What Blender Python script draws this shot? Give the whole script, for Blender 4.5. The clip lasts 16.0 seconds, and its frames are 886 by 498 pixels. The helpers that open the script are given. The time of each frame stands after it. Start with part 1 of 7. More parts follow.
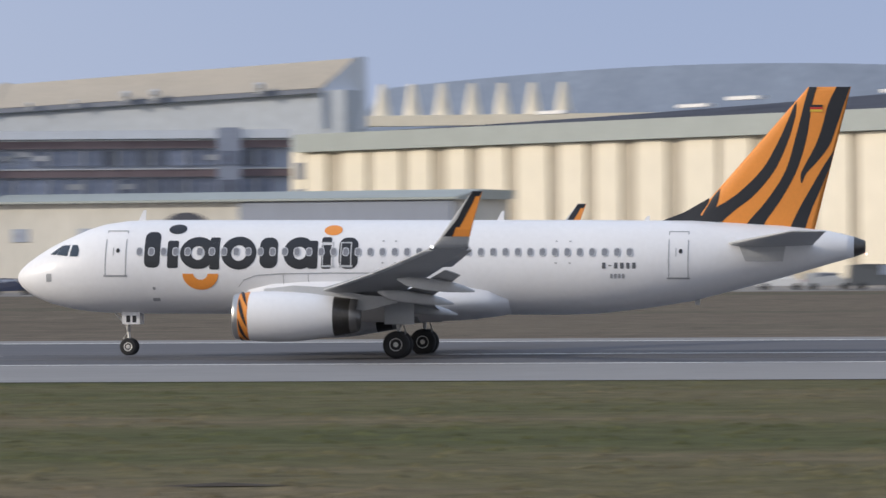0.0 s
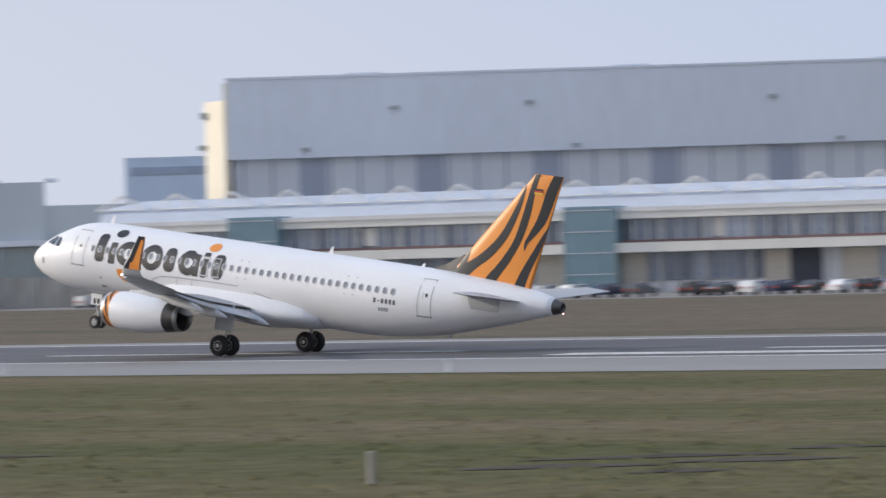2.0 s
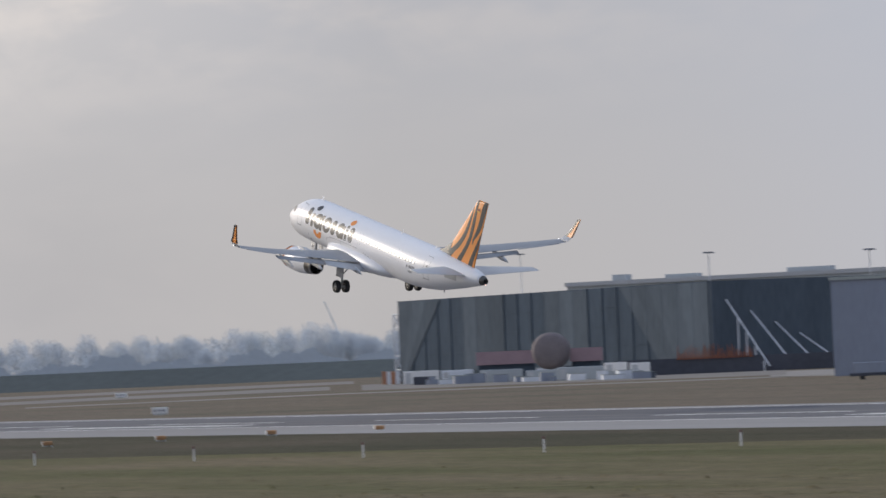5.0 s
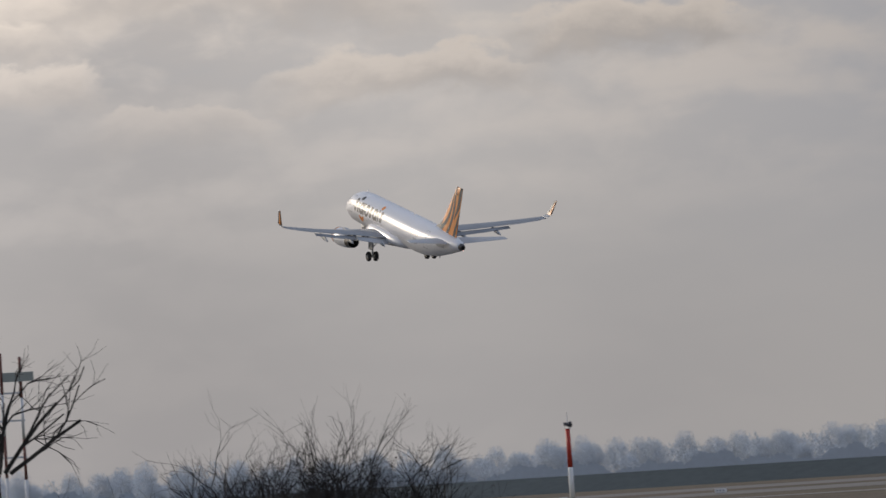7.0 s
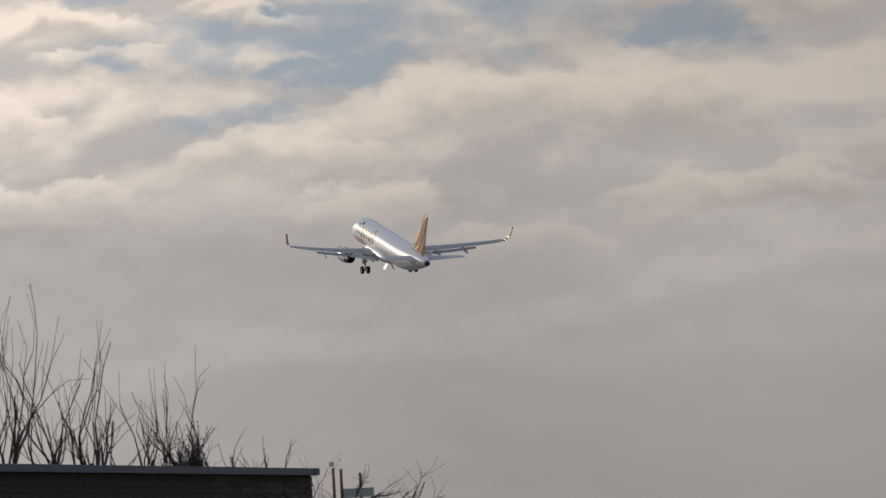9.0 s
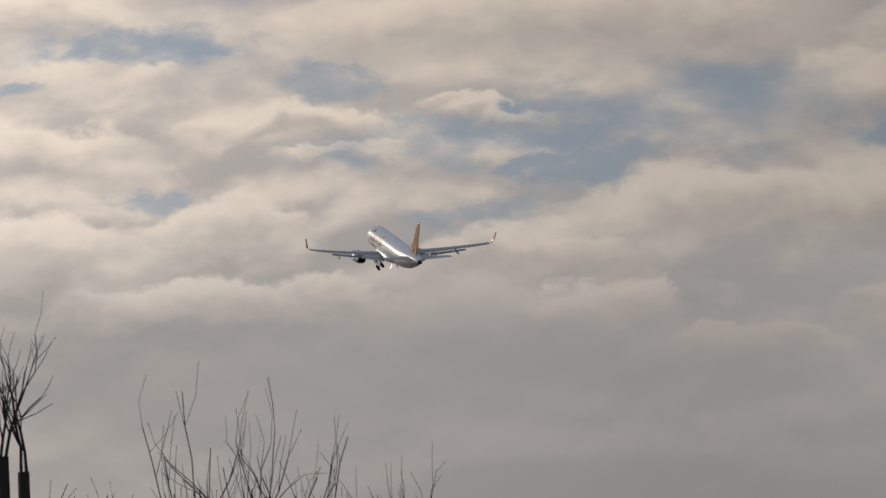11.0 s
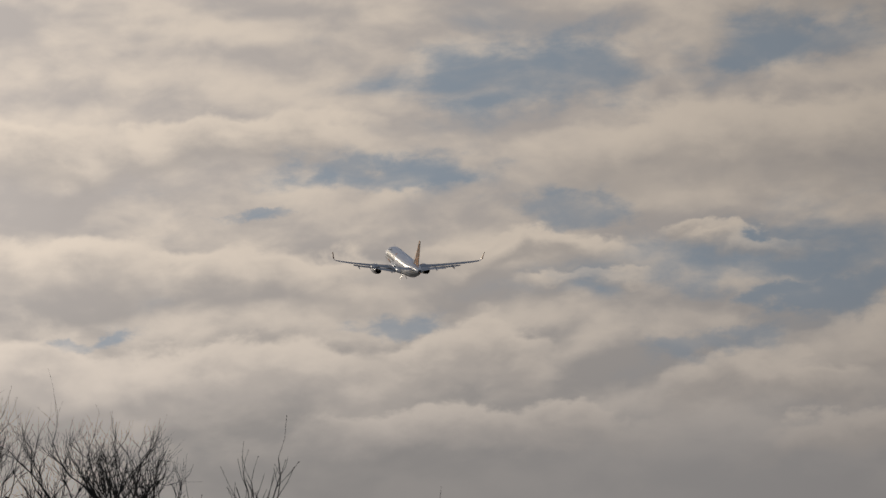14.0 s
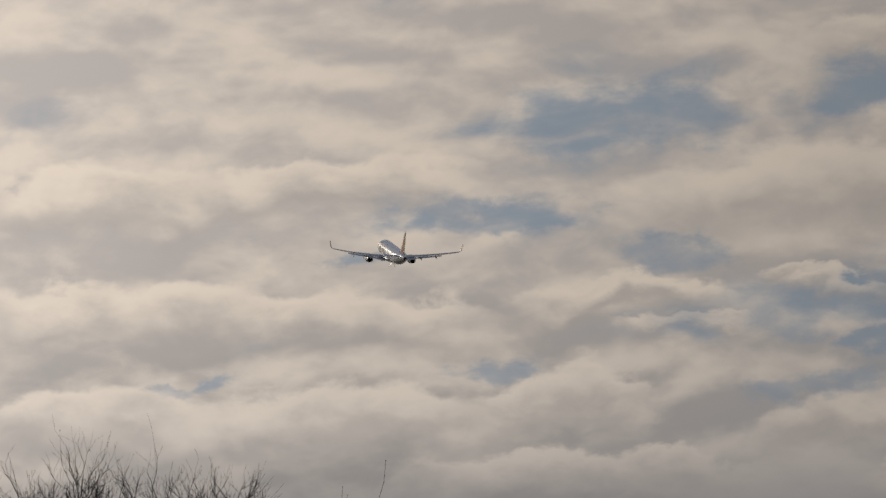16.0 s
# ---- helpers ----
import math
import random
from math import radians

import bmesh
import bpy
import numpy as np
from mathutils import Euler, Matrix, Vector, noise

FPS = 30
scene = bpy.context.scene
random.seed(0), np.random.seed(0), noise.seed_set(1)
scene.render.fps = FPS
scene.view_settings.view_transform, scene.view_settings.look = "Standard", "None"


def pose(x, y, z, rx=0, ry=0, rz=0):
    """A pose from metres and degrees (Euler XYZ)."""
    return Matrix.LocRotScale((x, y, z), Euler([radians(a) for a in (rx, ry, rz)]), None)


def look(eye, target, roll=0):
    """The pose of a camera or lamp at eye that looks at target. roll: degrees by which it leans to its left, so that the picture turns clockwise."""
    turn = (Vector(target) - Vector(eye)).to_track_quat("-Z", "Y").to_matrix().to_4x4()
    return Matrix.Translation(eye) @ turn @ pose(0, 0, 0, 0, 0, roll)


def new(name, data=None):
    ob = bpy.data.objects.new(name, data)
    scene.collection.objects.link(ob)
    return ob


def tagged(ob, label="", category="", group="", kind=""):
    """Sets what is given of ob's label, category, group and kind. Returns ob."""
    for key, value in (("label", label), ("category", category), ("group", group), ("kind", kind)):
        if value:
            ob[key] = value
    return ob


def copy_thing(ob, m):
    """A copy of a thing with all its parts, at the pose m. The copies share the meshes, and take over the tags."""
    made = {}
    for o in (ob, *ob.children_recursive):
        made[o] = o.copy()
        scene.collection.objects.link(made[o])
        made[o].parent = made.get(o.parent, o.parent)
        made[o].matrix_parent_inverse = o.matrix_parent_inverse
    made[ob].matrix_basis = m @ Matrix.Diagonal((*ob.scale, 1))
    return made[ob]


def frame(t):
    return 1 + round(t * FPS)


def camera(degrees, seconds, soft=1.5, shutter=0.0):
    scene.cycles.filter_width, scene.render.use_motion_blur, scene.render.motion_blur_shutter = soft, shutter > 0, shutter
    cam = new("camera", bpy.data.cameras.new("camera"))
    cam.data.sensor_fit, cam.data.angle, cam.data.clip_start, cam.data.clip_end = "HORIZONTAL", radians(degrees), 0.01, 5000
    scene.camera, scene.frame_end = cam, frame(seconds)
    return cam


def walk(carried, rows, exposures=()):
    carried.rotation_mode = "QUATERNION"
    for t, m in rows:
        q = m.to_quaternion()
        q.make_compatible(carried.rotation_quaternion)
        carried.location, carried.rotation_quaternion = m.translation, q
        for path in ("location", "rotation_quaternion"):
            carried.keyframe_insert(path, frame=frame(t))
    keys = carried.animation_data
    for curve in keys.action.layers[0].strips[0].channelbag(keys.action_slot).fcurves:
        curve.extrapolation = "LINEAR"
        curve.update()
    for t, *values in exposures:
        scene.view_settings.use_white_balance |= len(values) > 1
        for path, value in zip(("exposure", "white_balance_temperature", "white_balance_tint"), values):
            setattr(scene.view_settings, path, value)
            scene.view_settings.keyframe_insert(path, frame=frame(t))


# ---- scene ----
# --- camera and light ---
cam = camera(11.043, 16.0, soft=1.5, shutter=0.25)
EYE_Z = 5.68
LANE = 198.8   # distance from the camera's foot to the runway's centre line
# seconds, heading to the left of +Y, tilt up, lean
SHOT = [
    (0.0, 8.413, -0.278, 0.510),
    (0.2, 11.822, -0.300, 0.650),
    (0.5, 16.637, -0.282, 0.861),
    (0.7, 19.735, -0.211, 0.868),
    (1.0, 24.513, -0.101, 0.879),
    (1.2, 27.000, -0.010, 1.075),
    (1.5, 30.289, -0.024, 1.369),
    (1.7, 32.633, -0.014, 1.489),
    (2.0, 36.922, -0.009, 1.669),
    (2.2, 39.439, 0.005, 1.821),
    (2.5, 42.666, -0.013, 2.050),
    (2.7, 44.897, 0.035, 2.072),
    (3.0, 47.926, 0.136, 2.106),
    (3.5, 52.115, 0.348, 2.213),
    (4.0, 55.628, 0.630, 2.321),
    (4.5, 58.621, 0.968, 2.429),
    (5.0, 61.210, 1.352, 2.536),
    (5.5, 63.480, 1.772, 2.644),
    (6.0, 65.433, 2.059, 2.932),
    (6.5, 67.257, 2.451, 3.147),
    (7.0, 68.566, 2.935, 3.638),
    (7.5, 69.638, 3.354, 3.440),
    (8.0, 70.890, 3.812, 3.725),
    (8.5, 71.935, 4.272, 3.652),
    (9.0, 72.729, 4.647, 3.301),
    (9.5, 73.516, 4.965, 3.164),
    (10.0, 74.227, 5.238, 2.847),
    (10.5, 74.967, 5.629, 2.726),
    (11.0, 75.649, 6.002, 2.604),
    (11.5, 76.284, 6.358, 2.483),
    (12.0, 76.878, 6.700, 2.362),
    (12.5, 77.438, 7.027, 2.240),
    (13.0, 77.870, 7.228, 1.930),
    (13.5, 78.266, 7.436, 1.850),
    (14.0, 78.654, 7.700, 1.849),
    (14.5, 78.995, 7.906, 1.932),
    (15.0, 79.284, 8.049, 2.035),
    (15.5, 79.563, 8.153, 2.002),
    (16.0, 79.879, 8.293, 1.842),
]


def aim(yaw, tilt, lean):
    return pose(0, 0, EYE_Z, 0, 0, yaw) @ pose(0, 0, 0, 90 + tilt) @ pose(0, 0, 0, 0, 0, -lean)


walk(cam, [(t, aim(y, p, r)) for t, y, p, r in SHOT],
     exposures=[(0, 0.0, 6150, 9), (0.5, 0.08, 6150, 9), (1, 0.20, 6150, 9), (1.5, 0.17, 6150, 9), (2.5, 0.12, 6150, 9), (3, 0.03, 6150, 9), (5.5, -0.24, 6150, 10), (6.5, -0.54, 6250, 10), (8.2, -0.78, 6400, 10), (9, -0.87, 6400, 10), (10, -1.05, 6400, 10), (13, -1.53, 6400, 10), (16, -1.66, 6400, 10)])

SUN_AZ, SUN_EL = 114.0, 21.0   # degrees to the left of +Y, and up


# blue gaps in the cloud deck: heading, height, half sizes, all in degrees
TEARS = ((77.3, 9.85, 1.9, 0.48), (74.0, 10.15, 1.9, 0.36), (79.3, 8.65, 1.3, 0.24), (75.5, 7.5, 1.8, 0.46), (72.4, 7.6, 2.1, 0.72), (75.4, 6.4, 0.7, 0.2), (80.8, 8.2, 0.6, 0.1), (73.5, 7.05, 1.2, 0.25), (77.0, 8.1, 0.8, 0.25), (69.4, 7.3, 1.2, 0.3), (79.4, 6.75, 0.7, 0.16), (83.2, 6.65, 0.6, 0.12), (74.4, 6.9, 0.7, 0.18))
# heaped clouds: heading and height of the top, half width, depth
HEAPS = ((69.6, 8.3, 2.0, 0.9), (75.2, 7.95, 0.75, 0.3), (77.6, 7.95, 1.3, 0.55), (73.5, 11.1, 1.8, 0.7), (74.2, 9.6, 3.3, 1.1), (81.2, 9.6, 1.9, 0.7), (84.3, 9.55, 1.5, 0.8), (83.9, 8.1, 1.7, 0.75), (81.0, 7.9, 1.7, 0.75), (77.4, 7.9, 0.8, 0.4), (74.9, 7.85, 0.8, 0.3), (76.9, 7.35, 0.7, 0.25), (71.5, 6.95, 3.0, 0.9), (78.4, 6.85, 1.1, 0.7), (81.2, 6.7, 2.0, 0.8), (84.4, 6.7, 1.5, 0.75), (74.6, 6.35, 1.4, 0.6), (78.3, 5.8, 2.0, 0.5), (73.8, 5.55, 1.1, 0.5), (69.0, 5.5, 1.7, 0.5), (66.0, 6.0, 1.6, 0.6), (71.6, 4.9, 1.3, 0.4))
OVERHEAD = (0.56, 0.645, 0.82)


def make_world():
    w = bpy.data.worlds.new("sky")
    scene.world = w
    w.use_nodes = True
    nt = w.node_tree
    nt.nodes.clear()
    N, L = nt.nodes.new, nt.links.new

    def m(op, a, b=None, c=None, clamp=False):
        n = N("ShaderNodeMath")
        n.operation, n.use_clamp = op, clamp
        for i, v in enumerate((a, b, c)):
            if v is None:
                continue
            if isinstance(v, (int, float)):
                n.inputs[i].default_value = v
            else:
                L(v, n.inputs[i])
        return n.outputs[0]

    def mix(f, a, b):
        n = N("ShaderNodeMix")
        n.data_type = "RGBA"
        for s, v in ((n.inputs[0], f), (n.inputs[6], a), (n.inputs[7], b)):
            if isinstance(v, (int, float)):
                s.default_value = v
            elif isinstance(v, tuple):
                s.default_value = (*v, 1)
            else:
                L(v, s)
        return n.outputs[2]

    def step(v, lo, hi):
        n = N("ShaderNodeMapRange")
        n.interpolation_type = "SMOOTHSTEP"
        n.inputs["From Min"].default_value, n.inputs["From Max"].default_value = lo, hi
        L(v, n.inputs["Value"])
        return n.outputs["Result"]

    tc = N("ShaderNodeTexCoord")
    sep = N("ShaderNodeSeparateXYZ")
    L(tc.outputs["Generated"], sep.inputs[0])
    x, y, z = sep.outputs
    az = m("MULTIPLY", m("ARCTAN2", m("MULTIPLY", x, -1.0), y), 57.29578)   # degrees to the left of +Y
    el = m("MULTIPLY", m("ARCSINE", z), 57.29578)

    def fractal(sx, sy, seed, detail=7.0, rough=0.55, warp=0.0, tilt=0.0):
        cb = N("ShaderNodeCombineXYZ")
        L(m("MULTIPLY", az, sx), cb.inputs[0])
        L(m("MULTIPLY", m("ADD", el, m("MULTIPLY", az, tilt)), sy), cb.inputs[1])
        cb.inputs[2].default_value = seed
        n = N("ShaderNodeTexNoise")
        n.inputs["Scale"].default_value = 1.0
        n.inputs["Detail"].default_value = detail
        n.inputs["Roughness"].default_value = rough
        n.inputs["Distortion"].default_value = warp
        L(cb.outputs[0], n.inputs["Vector"])
        return n.outputs["Fac"]

    sky = N("ShaderNodeTexSky")
    sky.sky_type, sky.sun_disc = "NISHITA", False
    sky.sun_elevation, sky.sun_rotation = radians(SUN_EL), radians(-SUN_AZ)
    sky.air_density, sky.dust_density = 1.0, 2.0
    nish = N("ShaderNodeVectorMath")
    nish.operation = "SCALE"
    nish.inputs["Scale"].default_value = 0.09
    L(sky.outputs[0], nish.inputs[0])
    # hazy clear air, bluer to the east, pale and then warm towards the sun
    def ramp(v, stops):
        c = stops[0][1]
        for (v0, _), (v1, nxt) in zip(stops, stops[1:]):
            c = mix(step(v, v0, v1), c, nxt)
        return c
    low = ramp(az, [(-180.0, (0.74, 0.78, 0.86)), (-50.0, (0.46, 0.52, 0.66)), (4.0, (0.40, 0.46, 0.62)), (26.0, (0.53, 0.57, 0.69)), (46.0, (0.615, 0.63, 0.70)), (62.0, (0.565, 0.53, 0.51)), (67.0, (0.44, 0.417, 0.41)), (73.0, (0.325, 0.309, 0.309)), (92.0, (0.41, 0.37, 0.34)), (120.0, (0.85, 0.76, 0.66)), (180.0, (0.74, 0.78, 0.86))])
    up = ramp(az, [(-180.0, (0.78, 0.83, 0.93)), (-50.0, (0.44, 0.51, 0.66)), (4.0, (0.34, 0.41, 0.60)), (26.0, (0.48, 0.53, 0.68)), (48.0, (0.58, 0.60, 0.68)), (62.0, (0.52, 0.51, 0.53)), (68.0, (0.555, 0.52, 0.50)), (73.0, (0.39, 0.365, 0.357)), (82.0, (0.275, 0.257, 0.252)), (92.0, (0.36, 0.33, 0.31)), (120.0, (0.95, 0.84, 0.72)), (180.0, (0.78, 0.83, 0.93))])
    deck = mix(0.05, mix(step(el, 0.8, 5.8), low, up), nish.outputs[0])

    def layer(lift, sx, sy, seed, detail, rough, warp):
        cb = N("ShaderNodeCombineXYZ")
        L(m("MULTIPLY", az, sx), cb.inputs[0])
        L(m("MULTIPLY", m("ADD", m("ADD", el, lift), m("MULTIPLY", az, 0.008)), sy), cb.inputs[1])
        cb.inputs[2].default_value = seed
        n = N("ShaderNodeTexNoise")
        n.inputs["Scale"].default_value, n.inputs["Detail"].default_value = 1.0, detail
        n.inputs["Roughness"].default_value, n.inputs["Distortion"].default_value = rough, warp
        L(cb.outputs[0], n.inputs["Vector"])
        return n.outputs["Fac"]

    def density(lift):
        return m("ADD", m("MULTIPLY", layer(lift, 0.36, 0.95, 4.3, 3.0, 0.45, 0.4), 0.68), m("MULTIPLY", layer(lift, 1.15, 2.0, 8.1, 5.0, 0.52, 0.3), 0.32))
    here, above = density(0.0), density(0.32)
    fine = fractal(2.6, 4.0, 17.0, 6.0, 0.6, 0.3, 0.05)
    # sunlit upper edges, where the cloud thins out upwards
    edge = m("ADD", m("MULTIPLY", m("SUBTRACT", here, above), 2.9), m("MULTIPLY", m("SUBTRACT", fine, 0.5), 0.14))
    lit = step(m("ADD", edge, m("MULTIPLY", m("SUBTRACT", here, 0.5), 0.9)), -0.40, 0.50)
    gapn = m("SUBTRACT", fractal(0.6, 1.5, 31.0, 7.0, 0.52, 0.4, 0.06), m("MULTIPLY", m("SUBTRACT", here, 0.5), 0.9))
    # where the deck is torn open: azimuth, elevation, half sizes
    ragged_az = m("ADD", az, m("MULTIPLY", m("SUBTRACT", fractal(0.8, 1.7, 51.0, 6.0, 0.6), 0.5), 3.0))
    ragged_el = m("ADD", el, m("MULTIPLY", m("SUBTRACT", fractal(1.0, 1.6, 67.0, 6.0, 0.6), 0.5), 1.0))
    tears = None
    for a, e, ra, re in TEARS:
        d = m("ADD", m("POWER", m("DIVIDE", m("SUBTRACT", ragged_az, a), ra), 2.0), m("POWER", m("DIVIDE", m("SUBTRACT", ragged_el, e), re), 2.0))
        g = m("DIVIDE", 1.0, m("ADD", 1.0, m("MULTIPLY", d, d)))
        tears = g if tears is None else m("MAXIMUM", tears, g)
    gap = step(m("ADD", gapn, m("MULTIPLY", m("SUBTRACT", tears, 0.5), 0.52)), 0.36, 0.84)
    texture = m("MULTIPLY", m("ADD", m("MULTIPLY", step(el, 2.5, 5.5), 0.93), 0.07), step(az, 52.0, 67.0))
    tops = mix(step(el, 3.0, 8.5), (0.78, 0.69, 0.615), (0.89, 0.757, 0.62))
    bases = mix(step(el, 5.4, 9.0), deck, (0.49, 0.446, 0.42))
    # the sun stands to the left, and its side of the deck is the brighter
    glow = m("ADD", 0.82, m("MULTIPLY", step(az, 70.0, 80.0), 0.16))
    low_bank = m("ADD", m("POWER", m("DIVIDE", m("SUBTRACT", az, 78.0), 8.0), 2.0), m("POWER", m("DIVIDE", m("SUBTRACT", el, 4.6), 1.0), 2.0))
    glow = m("MULTIPLY", glow, m("SUBTRACT", 1.0, m("DIVIDE", 0.85, m("ADD", 1.0, m("MULTIPLY", low_bank, low_bank)))))
    cloud = mix(m("MULTIPLY", m("MULTIPLY", m("ADD", m("MULTIPLY", lit, 0.7), 0.16), glow), texture), bases, tops)
    col = mix(m("MULTIPLY", m("MULTIPLY", gap, step(el, 4.5, 7.5)), m("MULTIPLY", texture, 0.95)), cloud, (0.315, 0.37, 0.43))
    # heaped clouds, the higher ones behind: sunlit billows on top, grey and thin below
    billow = m("ADD", m("MULTIPLY", m("SUBTRACT", fractal(1.5, 2.4, 83.0, 5.0, 0.55, 0.2), 0.5), 0.75), m("MULTIPLY", m("SUBTRACT", fractal(0.6, 0.9, 29.0, 2.0, 0.5), 0.5), 0.7))
    rough_el = m("ADD", el, billow)
    soft_az = m("ADD", az, m("MULTIPLY", m("SUBTRACT", fractal(0.9, 1.6, 43.0, 4.0, 0.55), 0.5), 1.6))
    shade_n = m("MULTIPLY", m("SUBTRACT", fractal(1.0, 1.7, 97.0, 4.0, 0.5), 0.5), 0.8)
    for a, e, half, deep in sorted(HEAPS, key=lambda h: -h[1]):
        u = m("DIVIDE", m("SUBTRACT", soft_az, a), half)
        rim = m("SUBTRACT", e, m("MULTIPLY", m("MULTIPLY", u, u), deep * 0.45))
        dip = m("DIVIDE", m("SUBTRACT", rim, rough_el), deep)
        ends = m("SUBTRACT", 1.0, step(m("ABSOLUTE", u), 0.6, 1.25))
        cover = m("MULTIPLY", m("MULTIPLY", step(dip, -0.04, 0.22), m("SUBTRACT", 1.0, step(dip, 0.60, 1.45))), m("MULTIPLY", ends, m("SUBTRACT", 1.0, m("MULTIPLY", gap, 0.55))))
        sunny = m("SUBTRACT", 1.0, step(m("ADD", dip, shade_n), 0.12, 1.05))
        body = mix(m("MULTIPLY", sunny, glow), (0.485, 0.435, 0.395), tops)
        col = mix(m("MULTIPLY", m("MULTIPLY", cover, texture), m("MULTIPLY", step(el, 3.7, 5.4), 0.92)), col, body)
    # the whole deck brightens towards the sun
    sunward = m("MULTIPLY", m("SUBTRACT", m("MINIMUM", m("MAXIMUM", az, 62.0), 92.0), 62.0), 0.065)
    sunward = m("MULTIPLY", sunward, m("MULTIPLY", m("SUBTRACT", 1.0, step(az, 100.0, 150.0)), m("SUBTRACT", 1.0, step(el, 13.0, 40.0))))
    brighter = N("ShaderNodeVectorMath")
    brighter.operation = "SCALE"
    L(col, brighter.inputs[0])
    L(m("POWER", 2.0, sunward), brighter.inputs["Scale"])
    col = brighter.outputs[0]
    # overhead the sky is bright and cool
    col = mix(step(el, 11.5, 32.0), col, OVERHEAD)
    bg = N("ShaderNodeBackground")
    L(col, bg.inputs["Color"])
    bg.inputs["Strength"].default_value = 1.0
    out = N("ShaderNodeOutputWorld")
    L(bg.outputs[0], out.inputs["Surface"])


make_world()
sun = new("sun", bpy.data.lights.new("sun", "SUN"))
sun.data.energy, sun.data.angle, sun.data.color = 2.6, radians(2.0), (1.0, 0.86, 0.68)
_a, _e = radians(SUN_AZ), radians(SUN_EL)
sun.matrix_world = look((0, 0, 60), (60 * math.sin(_a) * math.cos(_e), -60 * math.cos(_a) * math.cos(_e), 60 - 60 * math.sin(_e)))


# --- materials ---
MATS = {}


def mat(name, col, rough=0.6, metal=0.0, var=0.15, scale=1.0, bump=0.0, fine=None, spec=0.5, island=0.0, streak=None, coat=0.0):
    """A surface with blotches at two scales, optional relief and optional colour shift from piece to piece."""
    if name in MATS:
        return MATS[name]
    ma = bpy.data.materials.new(name)
    ma.use_nodes = True
    nt = ma.node_tree
    b = nt.nodes["Principled BSDF"]
    b.inputs["Roughness"].default_value, b.inputs["Metallic"].default_value = rough, metal
    b.inputs["Specular IOR Level"].default_value = spec
    b.inputs["Coat Weight"].default_value = coat
    b.inputs["Coat Roughness"].default_value = 0.08
    N, L = nt.nodes.new, nt.links.new
    tc = N("ShaderNodeTexCoord")
    mp = N("ShaderNodeMapping")
    mp.inputs["Scale"].default_value = streak or (1, 1, 1)
    L(tc.outputs["Object"], mp.inputs[0])
    n1 = N("ShaderNodeTexNoise")
    n1.inputs["Scale"].default_value, n1.inputs["Detail"].default_value = scale, 6
    n2 = N("ShaderNodeTexNoise")
    n2.inputs["Scale"].default_value, n2.inputs["Detail"].default_value = fine or scale * 9, 5
    for n in (n1, n2):
        L(mp.outputs[0], n.inputs["Vector"])
    add = N("ShaderNodeMath")
    add.operation = "ADD"
    L(n1.outputs["Fac"], add.inputs[0])
    L(n2.outputs["Fac"], add.inputs[1])
    rg = N("ShaderNodeMapRange")
    rg.inputs["From Min"].default_value, rg.inputs["From Max"].default_value = 0.65, 1.35
    rg.inputs["To Min"].default_value, rg.inputs["To Max"].default_value = 1 - var, 1 + var
    L(add.outputs[0], rg.inputs["Value"])
    fac = rg.outputs["Result"]
    if island:
        oi = N("ShaderNodeObjectInfo")
        r2 = N("ShaderNodeMapRange")
        r2.inputs["To Min"].default_value, r2.inputs["To Max"].default_value = 1 - island, 1 + island
        L(oi.outputs["Random"], r2.inputs["Value"])
        mu = N("ShaderNodeMath")
        mu.operation = "MULTIPLY"
        L(fac, mu.inputs[0])
        L(r2.outputs["Result"], mu.inputs[1])
        fac = mu.outputs[0]
    vm = N("ShaderNodeVectorMath")
    vm.operation = "SCALE"
    vm.inputs[0].default_value = col
    L(fac, vm.inputs["Scale"])
    L(vm.outputs[0], b.inputs["Base Color"])
    if bump:
        bp = N("ShaderNodeBump")
        bp.inputs["Strength"].default_value, bp.inputs["Distance"].default_value = bump, 0.05
        L(n2.outputs["Fac"], bp.inputs["Height"])
        L(bp.outputs[0], b.inputs["Normal"])
    MATS[name] = ma
    return ma


